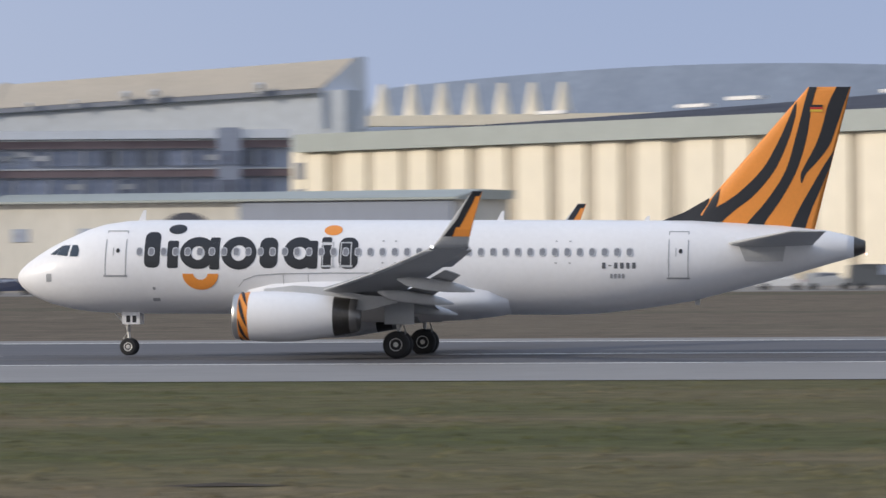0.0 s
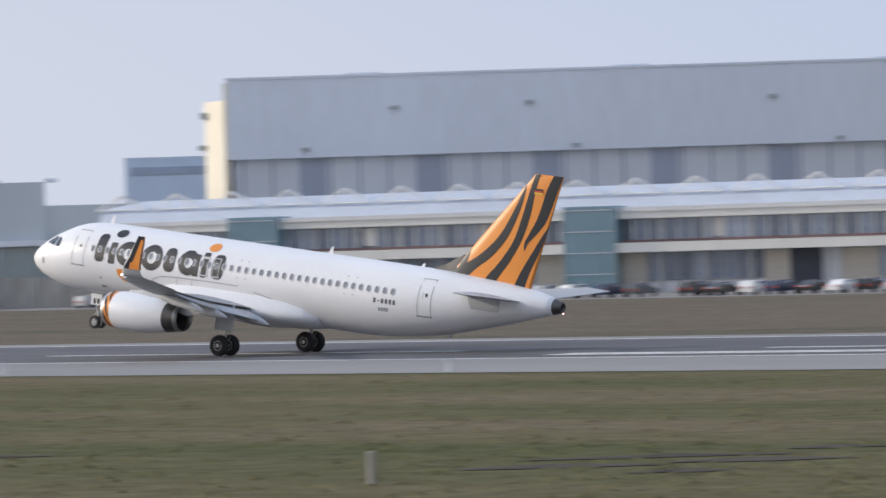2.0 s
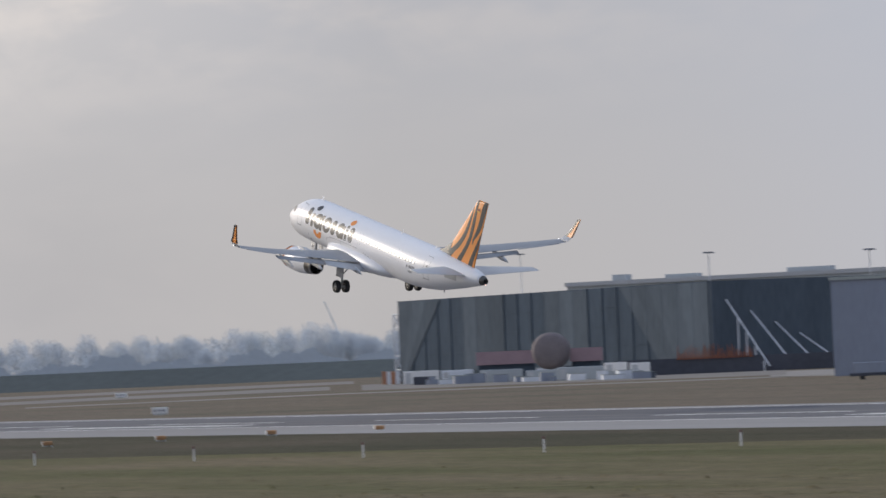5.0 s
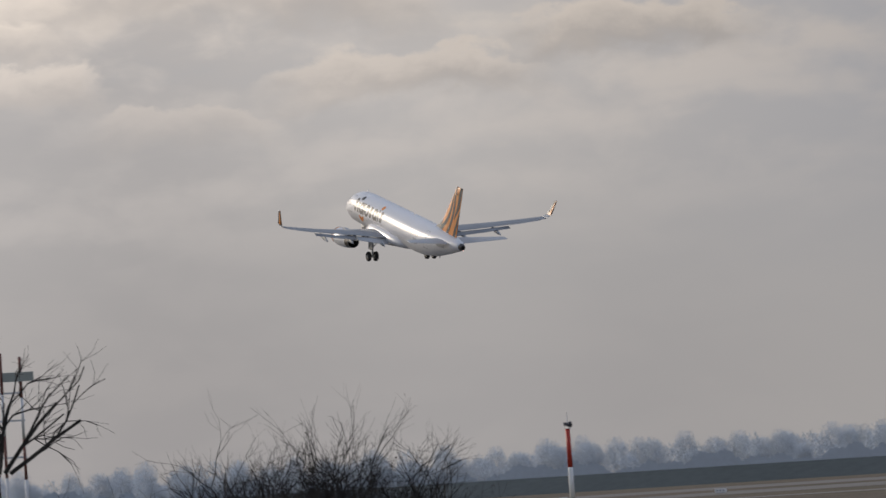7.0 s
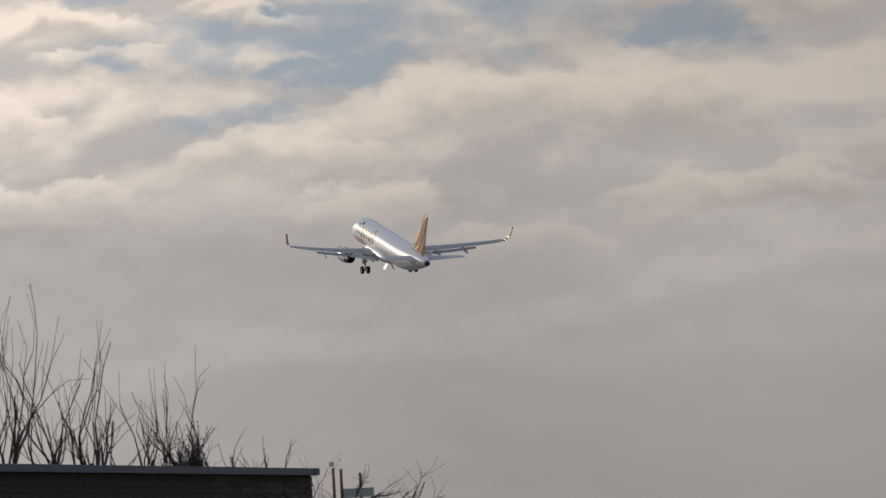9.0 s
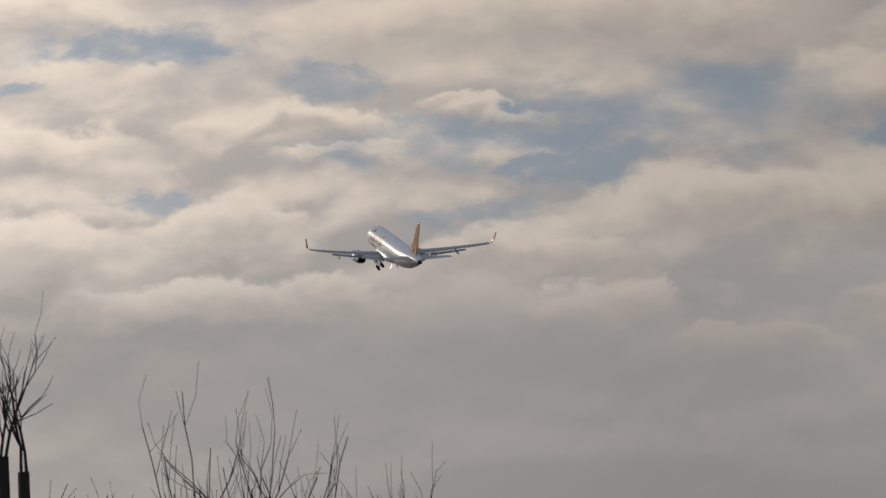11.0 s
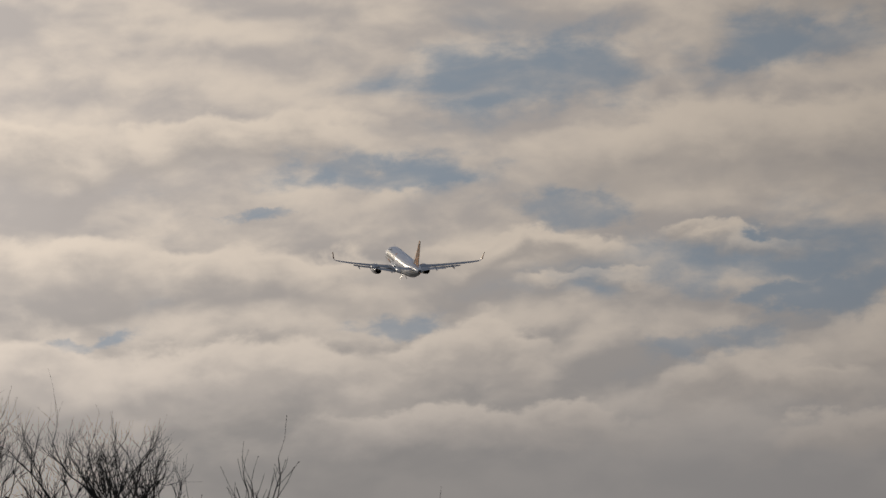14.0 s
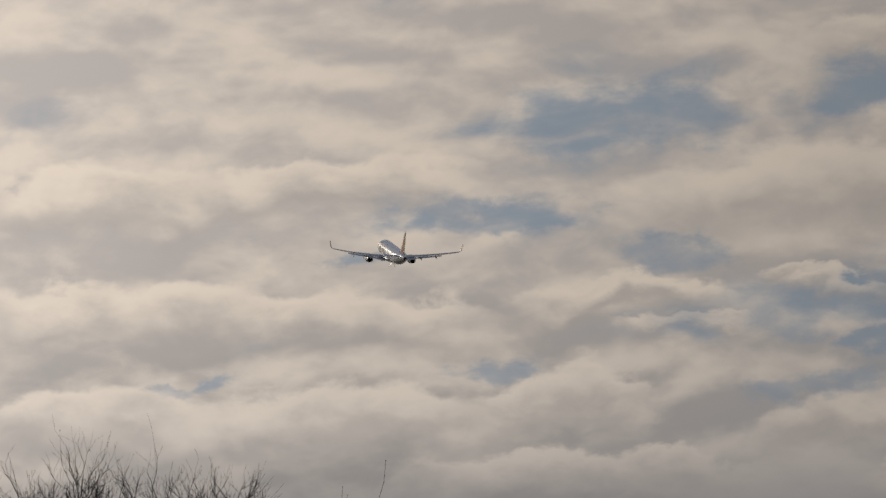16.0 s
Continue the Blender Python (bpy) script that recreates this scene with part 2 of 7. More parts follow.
def ground_mat(name, c1, c2, c3, scale):
    """Winter grass: green and straw patches drawn out along the runway."""
    ma = bpy.data.materials.new(name)
    ma.use_nodes = True
    nt = ma.node_tree
    b = nt.nodes["Principled BSDF"]
    b.inputs["Roughness"].default_value = 0.95
    b.inputs["Specular IOR Level"].default_value = 0.1
    N, L = nt.nodes.new, nt.links.new
    tc = N("ShaderNodeTexCoord")

    def noise_at(s, stretch, detail=8, rough=0.6):
        mp = N("ShaderNodeMapping")
        mp.inputs["Scale"].default_value = stretch
        L(tc.outputs["Object"], mp.inputs[0])
        n = N("ShaderNodeTexNoise")
        n.inputs["Scale"].default_value, n.inputs["Detail"].default_value, n.inputs["Roughness"].default_value = s, detail, rough
        L(mp.outputs[0], n.inputs["Vector"])
        return n.outputs["Fac"]

    def ramp(f, stops):
        r = N("ShaderNodeValToRGB")
        e = r.color_ramp.elements
        e[0].position, e[0].color = stops[0][0], (*stops[0][1], 1)
        e[1].position, e[1].color = stops[-1][0], (*stops[-1][1], 1)
        for p, c in stops[1:-1]:
            q = e.new(p)
            q.color = (*c, 1)
        L(f, r.inputs[0])
        return r.outputs[0]
    a = ramp(noise_at(scale, (0.35, 1.4, 1)), [(0.36, c1), (0.5, c2), (0.64, c3)])
    f = noise_at(scale * 14, (1, 1, 1))
    f2 = noise_at(scale * 110, (1, 1, 1), 4)
    vm = N("ShaderNodeMath")
    vm.operation = "ADD"
    L(f, vm.inputs[0])
    L(f2, vm.inputs[1])
    rg = N("ShaderNodeMapRange")
    rg.inputs["From Min"].default_value, rg.inputs["From Max"].default_value = 0.6, 1.4
    rg.inputs["To Min"].default_value, rg.inputs["To Max"].default_value = 0.45, 1.5
    L(vm.outputs[0], rg.inputs["Value"])
    sc = N("ShaderNodeVectorMath")
    sc.operation = "SCALE"
    L(a, sc.inputs[0])
    L(rg.outputs["Result"], sc.inputs["Scale"])
    L(sc.outputs[0], b.inputs["Base Color"])
    bp = N("ShaderNodeBump")
    bp.inputs["Strength"].default_value, bp.inputs["Distance"].default_value = 0.6, 0.15
    L(f2, bp.inputs["Height"])
    L(bp.outputs[0], b.inputs["Normal"])
    MATS[name] = ma
    return ma


GRASS = ground_mat("winter_grass", (0.087, 0.090, 0.040), (0.121, 0.108, 0.056), (0.152, 0.124, 0.076), 0.05)
ROUGH = ground_mat("rough_brown_grass", (0.054, 0.052, 0.032), (0.068, 0.062, 0.040), (0.085, 0.072, 0.050), 0.05)
DRY = ground_mat("dry_grass", (0.128, 0.106, 0.080), (0.150, 0.124, 0.094), (0.112, 0.100, 0.072), 0.03)
ASPHALT = mat("runway_asphalt", (0.115, 0.115, 0.125), 0.85, spec=0.2, var=0.22, scale=0.06, fine=1.5, streak=(0.12, 1, 1))
SHOULDER = mat("shoulder_concrete", (0.27, 0.262, 0.258), 0.9, spec=0.1, var=0.14, scale=0.08, fine=2.0, streak=(0.15, 1, 1))
APRON = mat("apron_concrete", (0.25, 0.236, 0.222), 0.9, spec=0.1, var=0.15, scale=0.05, fine=1.2)
PAINT = mat("road_paint", (0.72, 0.72, 0.70), 0.6, var=0.2, scale=0.8)
RUBBER_MARK = mat("rubber_streak", (0.075, 0.075, 0.08), 0.7, var=0.25, scale=0.1, streak=(0.1, 1, 1))
WHITE = mat("white_gloss_paint", (0.77, 0.77, 0.79), 0.34, spec=0.4, var=0.03, scale=0.5)
GREY = mat("grey_wing_paint", (0.26, 0.27, 0.29), 0.42, var=0.07, scale=0.6)
LIGHT_GREY = mat("pale_grey_paint", (0.46, 0.47, 0.49), 0.45, var=0.06, scale=0.6)
INK = mat("charcoal_paint", (0.018, 0.020, 0.026), 0.45, var=0.1, scale=1.0)
ORANGE = mat("orange_paint", (0.78, 0.28, 0.045), 0.45, var=0.05, scale=0.8)
# pane base is paled to stand in for reflected sky
PANE = mat("cabin_pane", (0.21, 0.215, 0.24), 0.2, var=0.2, scale=2.0, spec=0.7)
SURROUND = mat("window_surround", (0.50, 0.51, 0.54), 0.4, var=0.05)
SEAM = mat("panel_seam", (0.30, 0.31, 0.33), 0.5, var=0.1)
COCKPIT = mat("cockpit_glass", (0.03, 0.04, 0.055), 0.06, var=0.1, spec=0.8)
STEEL = mat("bare_metal", (0.55, 0.54, 0.52), 0.28, metal=0.9, var=0.1, scale=2.0)
DARK_METAL = mat("heat_stained_metal", (0.10, 0.095, 0.09), 0.35, metal=0.8, var=0.2, scale=2.0)
TYRE = mat("tyre_rubber", (0.022, 0.022, 0.024), 0.8, var=0.2, scale=6.0)
RIM = mat("wheel_rim", (0.68, 0.67, 0.65), 0.45, metal=0.1, var=0.15, scale=5.0)
# near black, painted where a hollow would lie in shade
BLACK = mat("dark_void", (0.012, 0.012, 0.013), 0.9, var=0.1)
RED = mat("red_paint", (0.50, 0.045, 0.03), 0.5, var=0.12, scale=1.0)
GOLD = mat("yellow_paint", (0.75, 0.50, 0.06), 0.5, var=0.1, scale=1.0)


# --- building blocks ---
def mesh_of(name, bm, material, smooth=False):
    me = bpy.data.meshes.new(name)
    bm.normal_update()
    bm.to_mesh(me)
    bm.free()
    if smooth:
        for p in me.polygons:
            p.use_smooth = True
    me.materials.append(material)
    return me


def part(name, bm, material, parent=None, label="", smooth=False, at=None):
    ob = new(name, mesh_of(name, bm, material, smooth))
    if parent is not None:
        ob.parent = parent
    if at is not None:
        ob.matrix_basis = at
    if label:
        tagged(ob, label)
    return ob


def thing(name, label, category, group="", at=None, kind=""):
    ob = new(name)
    if at is not None:
        ob.matrix_basis = at
    return tagged(ob, label, category, group, kind)


def box(bm, x0, x1, y0, y1, z0, z1, bevel=0.0):
    vs = [bm.verts.new(p) for p in ((x0, y0, z0), (x1, y0, z0), (x1, y1, z0), (x0, y1, z0), (x0, y0, z1), (x1, y0, z1), (x1, y1, z1), (x0, y1, z1))]
    fs = [bm.faces.new([vs[i] for i in q]) for q in ((3, 2, 1, 0), (4, 5, 6, 7), (0, 1, 5, 4), (1, 2, 6, 5), (2, 3, 7, 6), (3, 0, 4, 7))]
    if bevel:
        es = {e for f in fs for e in f.edges}
        bmesh.ops.bevel(bm, geom=list(es), offset=bevel, segments=1, affect="EDGES")
    return bm


def boxes(*rows, bevel=0.0):
    bm = bmesh.new()
    for r in rows:
        box(bm, *r, bevel=bevel)
    return bm


def loft(bm, rings, cap=True, closed=True):
    """Rings of points, skinned one to the next."""
    vr = [[bm.verts.new(p) for p in r] for r in rings]
    n = len(vr[0])
    for a, b in zip(vr, vr[1:]):
        for i in range(n if closed else n - 1):
            j = (i + 1) % n
            bm.faces.new((a[i], a[j], b[j], b[i]))
    if cap:
        bm.faces.new(vr[0][::-1])
        bm.faces.new(vr[-1])
    return bm


def tube(bm, pts, radii, sides=5):
    """A tapered pipe through points."""
    rings = []
    for i, p in enumerate(pts):
        p = Vector(p)
        d = Vector(pts[min(i + 1, len(pts) - 1)]) - Vector(pts[max(i - 1, 0)])
        q = d.to_track_quat("Z", "Y")
        rings.append([p + q @ Vector((radii[i] * math.cos(2 * math.pi * k / sides), radii[i] * math.sin(2 * math.pi * k / sides), 0)) for k in range(sides)])
    return loft(bm, rings)


def wheel_bm(r, w, sides=28):
    """A tyre lying on its axis along y, with rounded shoulders."""
    prof = [(0.45 * r, -0.40 * w), (0.80 * r, -0.5 * w), (0.94 * r, -0.42 * w), (r, -0.2 * w), (r, 0.2 * w), (0.94 * r, 0.42 * w), (0.80 * r, 0.5 * w), (0.45 * r, 0.40 * w)]
    rings = [[(rr * math.cos(2 * math.pi * k / sides), yy, rr * math.sin(2 * math.pi * k / sides)) for k in range(sides)] for rr, yy in prof]
    return loft(bmesh.new(), rings, cap=True)


# --- ground, runway, apron ---
CONCRETE_YARD = mat("yard_concrete", (0.20, 0.187, 0.175), 0.9, spec=0.1, var=0.2, scale=0.05, fine=0.8)


def sheet(name, x0, x1, y0, y1, z, material, label, category, nx=1, ny=1):
    bm = bmesh.new()
    vs = [[bm.verts.new((x0 + (x1 - x0) * i / nx, y0 + (y1 - y0) * j / ny, z)) for i in range(nx + 1)] for j in range(ny + 1)]
    for a, b in zip(vs, vs[1:]):
        for i in range(nx):
            bm.faces.new((a[i], a[i + 1], b[i + 1], b[i]))
    return tagged(part(name, bm, material), label, category, kind="structure")


sheet("ground", -4800, 4800, -4800, 4800, 0.0, GRASS, "flat airfield grass in winter green and straw", "grass", 8, 8)
sheet("ground", -2600, 900, 228.5, 384, 0.012, DRY, "dry brown grass strip beyond the runway", "grass", 6, 2)
sheet("runway", -2400, 1200, 186.8, 223.0, 0.03, ASPHALT, "dark worn asphalt runway", "runway")
sheet("pavement", -2400, 1200, 166.4, 186.8, 0.026, SHOULDER, "pale concrete runway shoulder", "runway shoulder")
sheet("pavement", -2400, 1200, 223.0, 228.5, 0.026, SHOULDER, "pale concrete runway shoulder", "runway shoulder")
sheet("pavement", -560, 1200, 384, 470, 0.02, APRON, "pale concrete apron road", "apron")
sheet("ground", -2600, -560, 384, 900, 0.012, DRY, "dry brown grass beyond the taxiways", "grass", 4, 2)


def fan(name, rows, z, material, label, category):
    """Paving whose two edges run through the given headings and distances."""
    bm = bmesh.new()
    vs = [[bm.verts.new((-d * math.sin(radians(a)), d * math.cos(radians(a)), z)) for d in (d0, d1)] for a, d0, d1 in rows]
    for p, q in zip(vs, vs[1:]):
        bm.faces.new((q[0], p[0], p[1], q[1]))
    tagged(part(name, bm, material), label, category, kind="structure")


bm = bmesh.new()
bm.faces.new([bm.verts.new((x, y, 0.008)) for x, y in ((-2400, 166.2), (-2400, -300), (-900, -60), (-620, 20), (-470, 62), (-380, 96), (-310, 118), (-250, 136), (-205, 149), (-160, 166.2))])
tagged(part("ground", bm, ROUGH), "rough brown winter grass beside the runway", "grass", kind="structure")
fan("pavement", ((50.0, 640, 900), (54.0, 660, 900), (57.2, 760, 900)), 0.022, APRON, "wide pale concrete apron", "apron")
fan("pavement", ((72.0, 1090, 1230), (68.0, 1120, 1250), (65.0, 1150, 1300), (62.4, 1150, 1300)), 0.022, CONCRETE_YARD, "long pale concrete taxiway", "taxiway")
fan("pavement", ((72.0, 860, 955), (68.0, 890, 985), (65.3, 930, 1040), (62.7, 930, 1060)), 0.026, CONCRETE_YARD, "long pale concrete taxiway", "taxiway")
fan("pavement", ((66.5, 800, 818), (62.5, 800, 822), (59.0, 765, 785), (57.0, 745, 765)), 0.022, APRON, "narrow pale service road", "road")
fan("pavement", ((62.3, 880, 1085), (60.0, 850, 1000), (57.0, 800, 960)), 0.026, CONCRETE_YARD, "grey stained concrete works yard", "yard")
for i in range(60):
    x = 500 - 50 * i
    tagged(part("marking", boxes((x - 30, x, 200.6, 201.3, 0.030, 0.036)), PAINT), "white painted centre line dash", "road marking", "runway centre line", "structure")
for i in range(9):
    x = -92 - 150 * i
    for y in (192.0, 193.7):
        tagged(part("marking", boxes((x - 46, x, y, y + 0.9, 0.030, 0.036)), PAINT), "white painted touchdown bar", "road marking", "touchdown bars", "structure")
for k, (y0, y1) in enumerate(((194.2, 196.4), (201.8, 203.6))):
    tagged(part("tyre_streak", boxes((-1500, 700, y0, y1, 0.030, 0.034)), RUBBER_MARK), "dark rubber streak on the asphalt", "skid mark", kind="structure")
for y in (186.9, 222.5):
    tagged(part("marking", boxes((-2300, 1100, y, y + 0.5, 0.030, 0.036)), PAINT), "thin white runway edge line", "road marking", kind="structure")

# the dyke on which the camera stands
bm = bmesh.new()
loft(bm, [[(x, -30, -0.2), (x, -9, 4.0), (x, 4, 4.05), (x, 26, -0.2)] for x in (-900, -300, 0, 300, 900)], cap=True)
tagged(part("dyke", bm, GRASS), "low grass-covered dyke", "dyke", kind="structure")
# the far dyke
bm = bmesh.new()
loft(bm, [[(x, y - 26, -0.2), (x + 1, y, 5.9), (x + 3, y + 5, 5.9), (x + 8, y + 40, -0.2)] for x, y in ((-1050, 960), (-1340, 760), (-1560, 560), (-1800, 380), (-2300, 60), (-2900, -400))], cap=True)
# grass turned blue grey in its base colour, for the haze
FAR_GREEN = mat("hazed_dyke_grass", (0.088, 0.102, 0.106), 0.95, spec=0.05, var=0.12, scale=0.02, fine=0.3)
tagged(part("dyke", bm, FAR_GREEN), "long grass dyke along the horizon, greyed by painted haze", "dyke", kind="structure")


def tufts():
    """Rough clumps, molehills and bare patches in the near grass."""
    rnd = random.Random(4)
    bm = bmesh.new()
    for i in range(5200):
        az = rnd.uniform(2, 70)
        d = 92 / max(0.30, math.cos(radians(az)) ** 0.0) + abs(rnd.gauss(0, 1)) * 55
        x, y = -d * math.sin(radians(az)), d * math.cos(radians(az))
        if y > 164 or y < 30:
            continue
        w, h = rnd.uniform(0.1, 0.5), rnd.uniform(0.03, 0.12)
        c = [bm.verts.new((x + w * math.cos(a) * 1.6, y + w * math.sin(a), 0.0)) for a in [2 * math.pi * (k + rnd.random() * 0.5) / 5 for k in range(5)]]
        t = bm.verts.new((x + rnd.uniform(-0.1, 0.1), y, h))
        for k in range(5):
            bm.faces.new((c[k], c[(k + 1) % 5], t))
    tagged(part("grass_tufts", bm, GRASS), "rough tufts in the winter grass", "grass", kind="stuff")


tufts()
SOIL = mat("bare_soil", (0.055, 0.045, 0.035), 0.95, var=0.3, scale=1.0)
for az, d, w, dp in ((33.1, 118, 3.4, 0.7), (32.1, 124, 1.6, 0.5), (34.2, 121, 5.5, 0.4), (35.6, 117, 4.0, 0.5), (34.0, 113, 1.8, 0.4), (11.2, 101, 1.5, 0.25), (42.8, 133, 2.8, 0.35), (43.2, 136, 1.6, 0.35), (27.4, 131, 0.9, 0.3), (24.0, 148, 0.7, 0.3), (44.0, 150, 1.2, 0.3)):
    bm = bmesh.new()
    rnd = random.Random(int(d * 10))
    x, y = -d * math.sin(radians(az)), d * math.cos(radians(az))
    ring = [bm.verts.new((w * math.cos(a) * rnd.uniform(0.6, 1.1), dp * math.sin(a) * rnd.uniform(0.6, 1.2), 0.02)) for a in [2 * math.pi * k / 14 for k in range(14)]]
    top = bm.verts.new((0, 0, 0.10))
    for k in range(14):
        bm.faces.new((ring[k], ring[(k + 1) % 14], top))
    tagged(part("bare_patch", bm, SOIL, at=pose(x, y, 0, 0, 0, az)), "dark bare earth patch in the grass", "soil", "bare patches")


# --- the airliner: x forward, y to its left, z up from the main wheels' contact ---
NOSE = 17.71
# metres aft of the nose, centre height, half width, half height
HULL = [(0.0, 3.42, 0.03, 0.03), (0.06, 3.42, 0.22, 0.21), (0.2, 3.42, 0.42, 0.40), (0.5, 3.43, 0.70, 0.66), (1.0, 3.47, 1.01, 0.97), (1.5, 3.53, 1.24, 1.22),
        (2.0, 3.59, 1.42, 1.42), (2.6, 3.66, 1.58, 1.62), (3.3, 3.76, 1.74, 1.82), (4.0, 3.84, 1.85, 1.95), (5.0, 3.90, 1.94, 2.04), (6.2, 3.92, 1.975, 2.07),
        (12.0, 3.92, 1.975, 2.07), (19.0, 3.92, 1.975, 2.07), (24.5, 3.92, 1.975, 2.07), (26.0, 3.95, 1.96, 2.04), (28.0, 4.05, 1.88, 1.92), (30.0, 4.21, 1.70, 1.76),
        (32.0, 4.42, 1.42, 1.46), (34.0, 4.62, 1.09, 1.13), (36.0, 4.80, 0.72, 0.72), (37.1, 4.83, 0.45, 0.44)]


def hull_at(s):
    for (s0, *a), (s1, *b) in zip(HULL, HULL[1:]):
        if s <= s1:
            k = max(0.0, (s - s0) / (s1 - s0))
            return [p + (q - p) * k for p, q in zip(a, b)]
    return HULL[-1][1:]


def skin(s, z, side, off=0.012):
    """The point of the hull's side at a station and height, a little proud."""
    s += 0.33
    zc, ry, rz = hull_at(s)
    k = max(-0.995, min(0.995, (z - zc) / rz))
    n = Vector((0, side * math.sqrt(1 - k * k) / ry, k / rz)).normalized()
    return Vector((NOSE - s, side * ry * math.sqrt(1 - k * k), z)) + n * off


def decal(outline_rows, side, off=0.012):
    """A patch on the hull from rows of (s, z) points, each row as long as the next."""
    bm = bmesh.new()
    vr = [[bm.verts.new(skin(s, z, side, off)) for s, z in r] for r in outline_rows]
    for a, b in zip(vr, vr[1:]):
        for i in range(len(a) - 1):
            bm.faces.new((a[i], a[i + 1], b[i + 1], b[i]))
    return bm


def slab(s0, s1, z0, z1, side, r=0.0, off=0.012, lean=0.0):
    """A rounded bar on the hull."""
    rows = []
    steps = [0.0, 0.03, 0.10, 0.2, 0.35, 0.55, 0.8, 1.0]
    lo = [z0 + r * k for k in steps] if r else [z0, z0 + (z1 - z0) * 0.25]
    mid = [z0 + (z1 - z0) * k for k in (0.4, 0.5, 0.6)] if (z1 - z0) > 2.2 * r else []
    hi = [z1 - r * k for k in steps[::-1]] if r else [z0 + (z1 - z0) * 0.75, z1]
    for z in lo + [q for q in mid if z0 + r < q < z1 - r] + hi:
        e = min(z - z0, z1 - z)
        cut = r - math.sqrt(max(0.0, r * r - (r - e) ** 2)) if e < r else 0.0
        k = lean * (z - z0)
        rows.append([(s0 + cut + k + (s1 - s0 - 2 * cut) * j / 4, z) for j in range(5)])
    return decal(rows, side, off)


def ring_decal(sc, zc, ro_s, ro_z, ri_s, ri_z, side, a0=0, a1=360, off=0.014):
    n = 28
    rows = []
    for i in range(n + 1):
        a = radians(a0 + (a1 - a0) * i / n)
        rows.append([(sc + (ro_s + (ri_s - ro_s) * j / 3) * math.cos(a), zc + (ro_z + (ri_z - ro_z) * j / 3) * math.sin(a)) for j in range(4)])
    return decal(rows, side, off)


def foil(le, chord, z, y, thick, drop=0.0, n=9):
    """An aerofoil ring at span y: le is the x of the leading edge."""
    pts = []
    for i in range(n):
        t = (1 - math.cos(math.pi * i / (n - 1))) / 2
        h = thick * chord * 2.6 * (math.sqrt(t) * (1 - t) * 0.75 + 0.02 * (1 - t))
        pts.append((le - t * chord, y, z + h * 0.62 - drop * t))
    for i in range(n - 2, 0, -1):
        t = (1 - math.cos(math.pi * i / (n - 1))) / 2
        h = thick * chord * 2.6 * (math.sqrt(t) * (1 - t) * 0.75 + 0.02 * (1 - t))
        pts.append((le - t * chord, y, z - h * 0.42 - drop * t))
    return pts


def wing_z(y):
    return 2.55 + (y - 2) * 0.092 + 0.0036 * (y - 2) ** 2


def wing_le(y):
    return NOSE - (11.35 + y * 0.58)


def wing_te(y):
    return NOSE - (18.75 + max(0, y - 6.4) * 0.372 + min(y, 6.4) * 0.03)


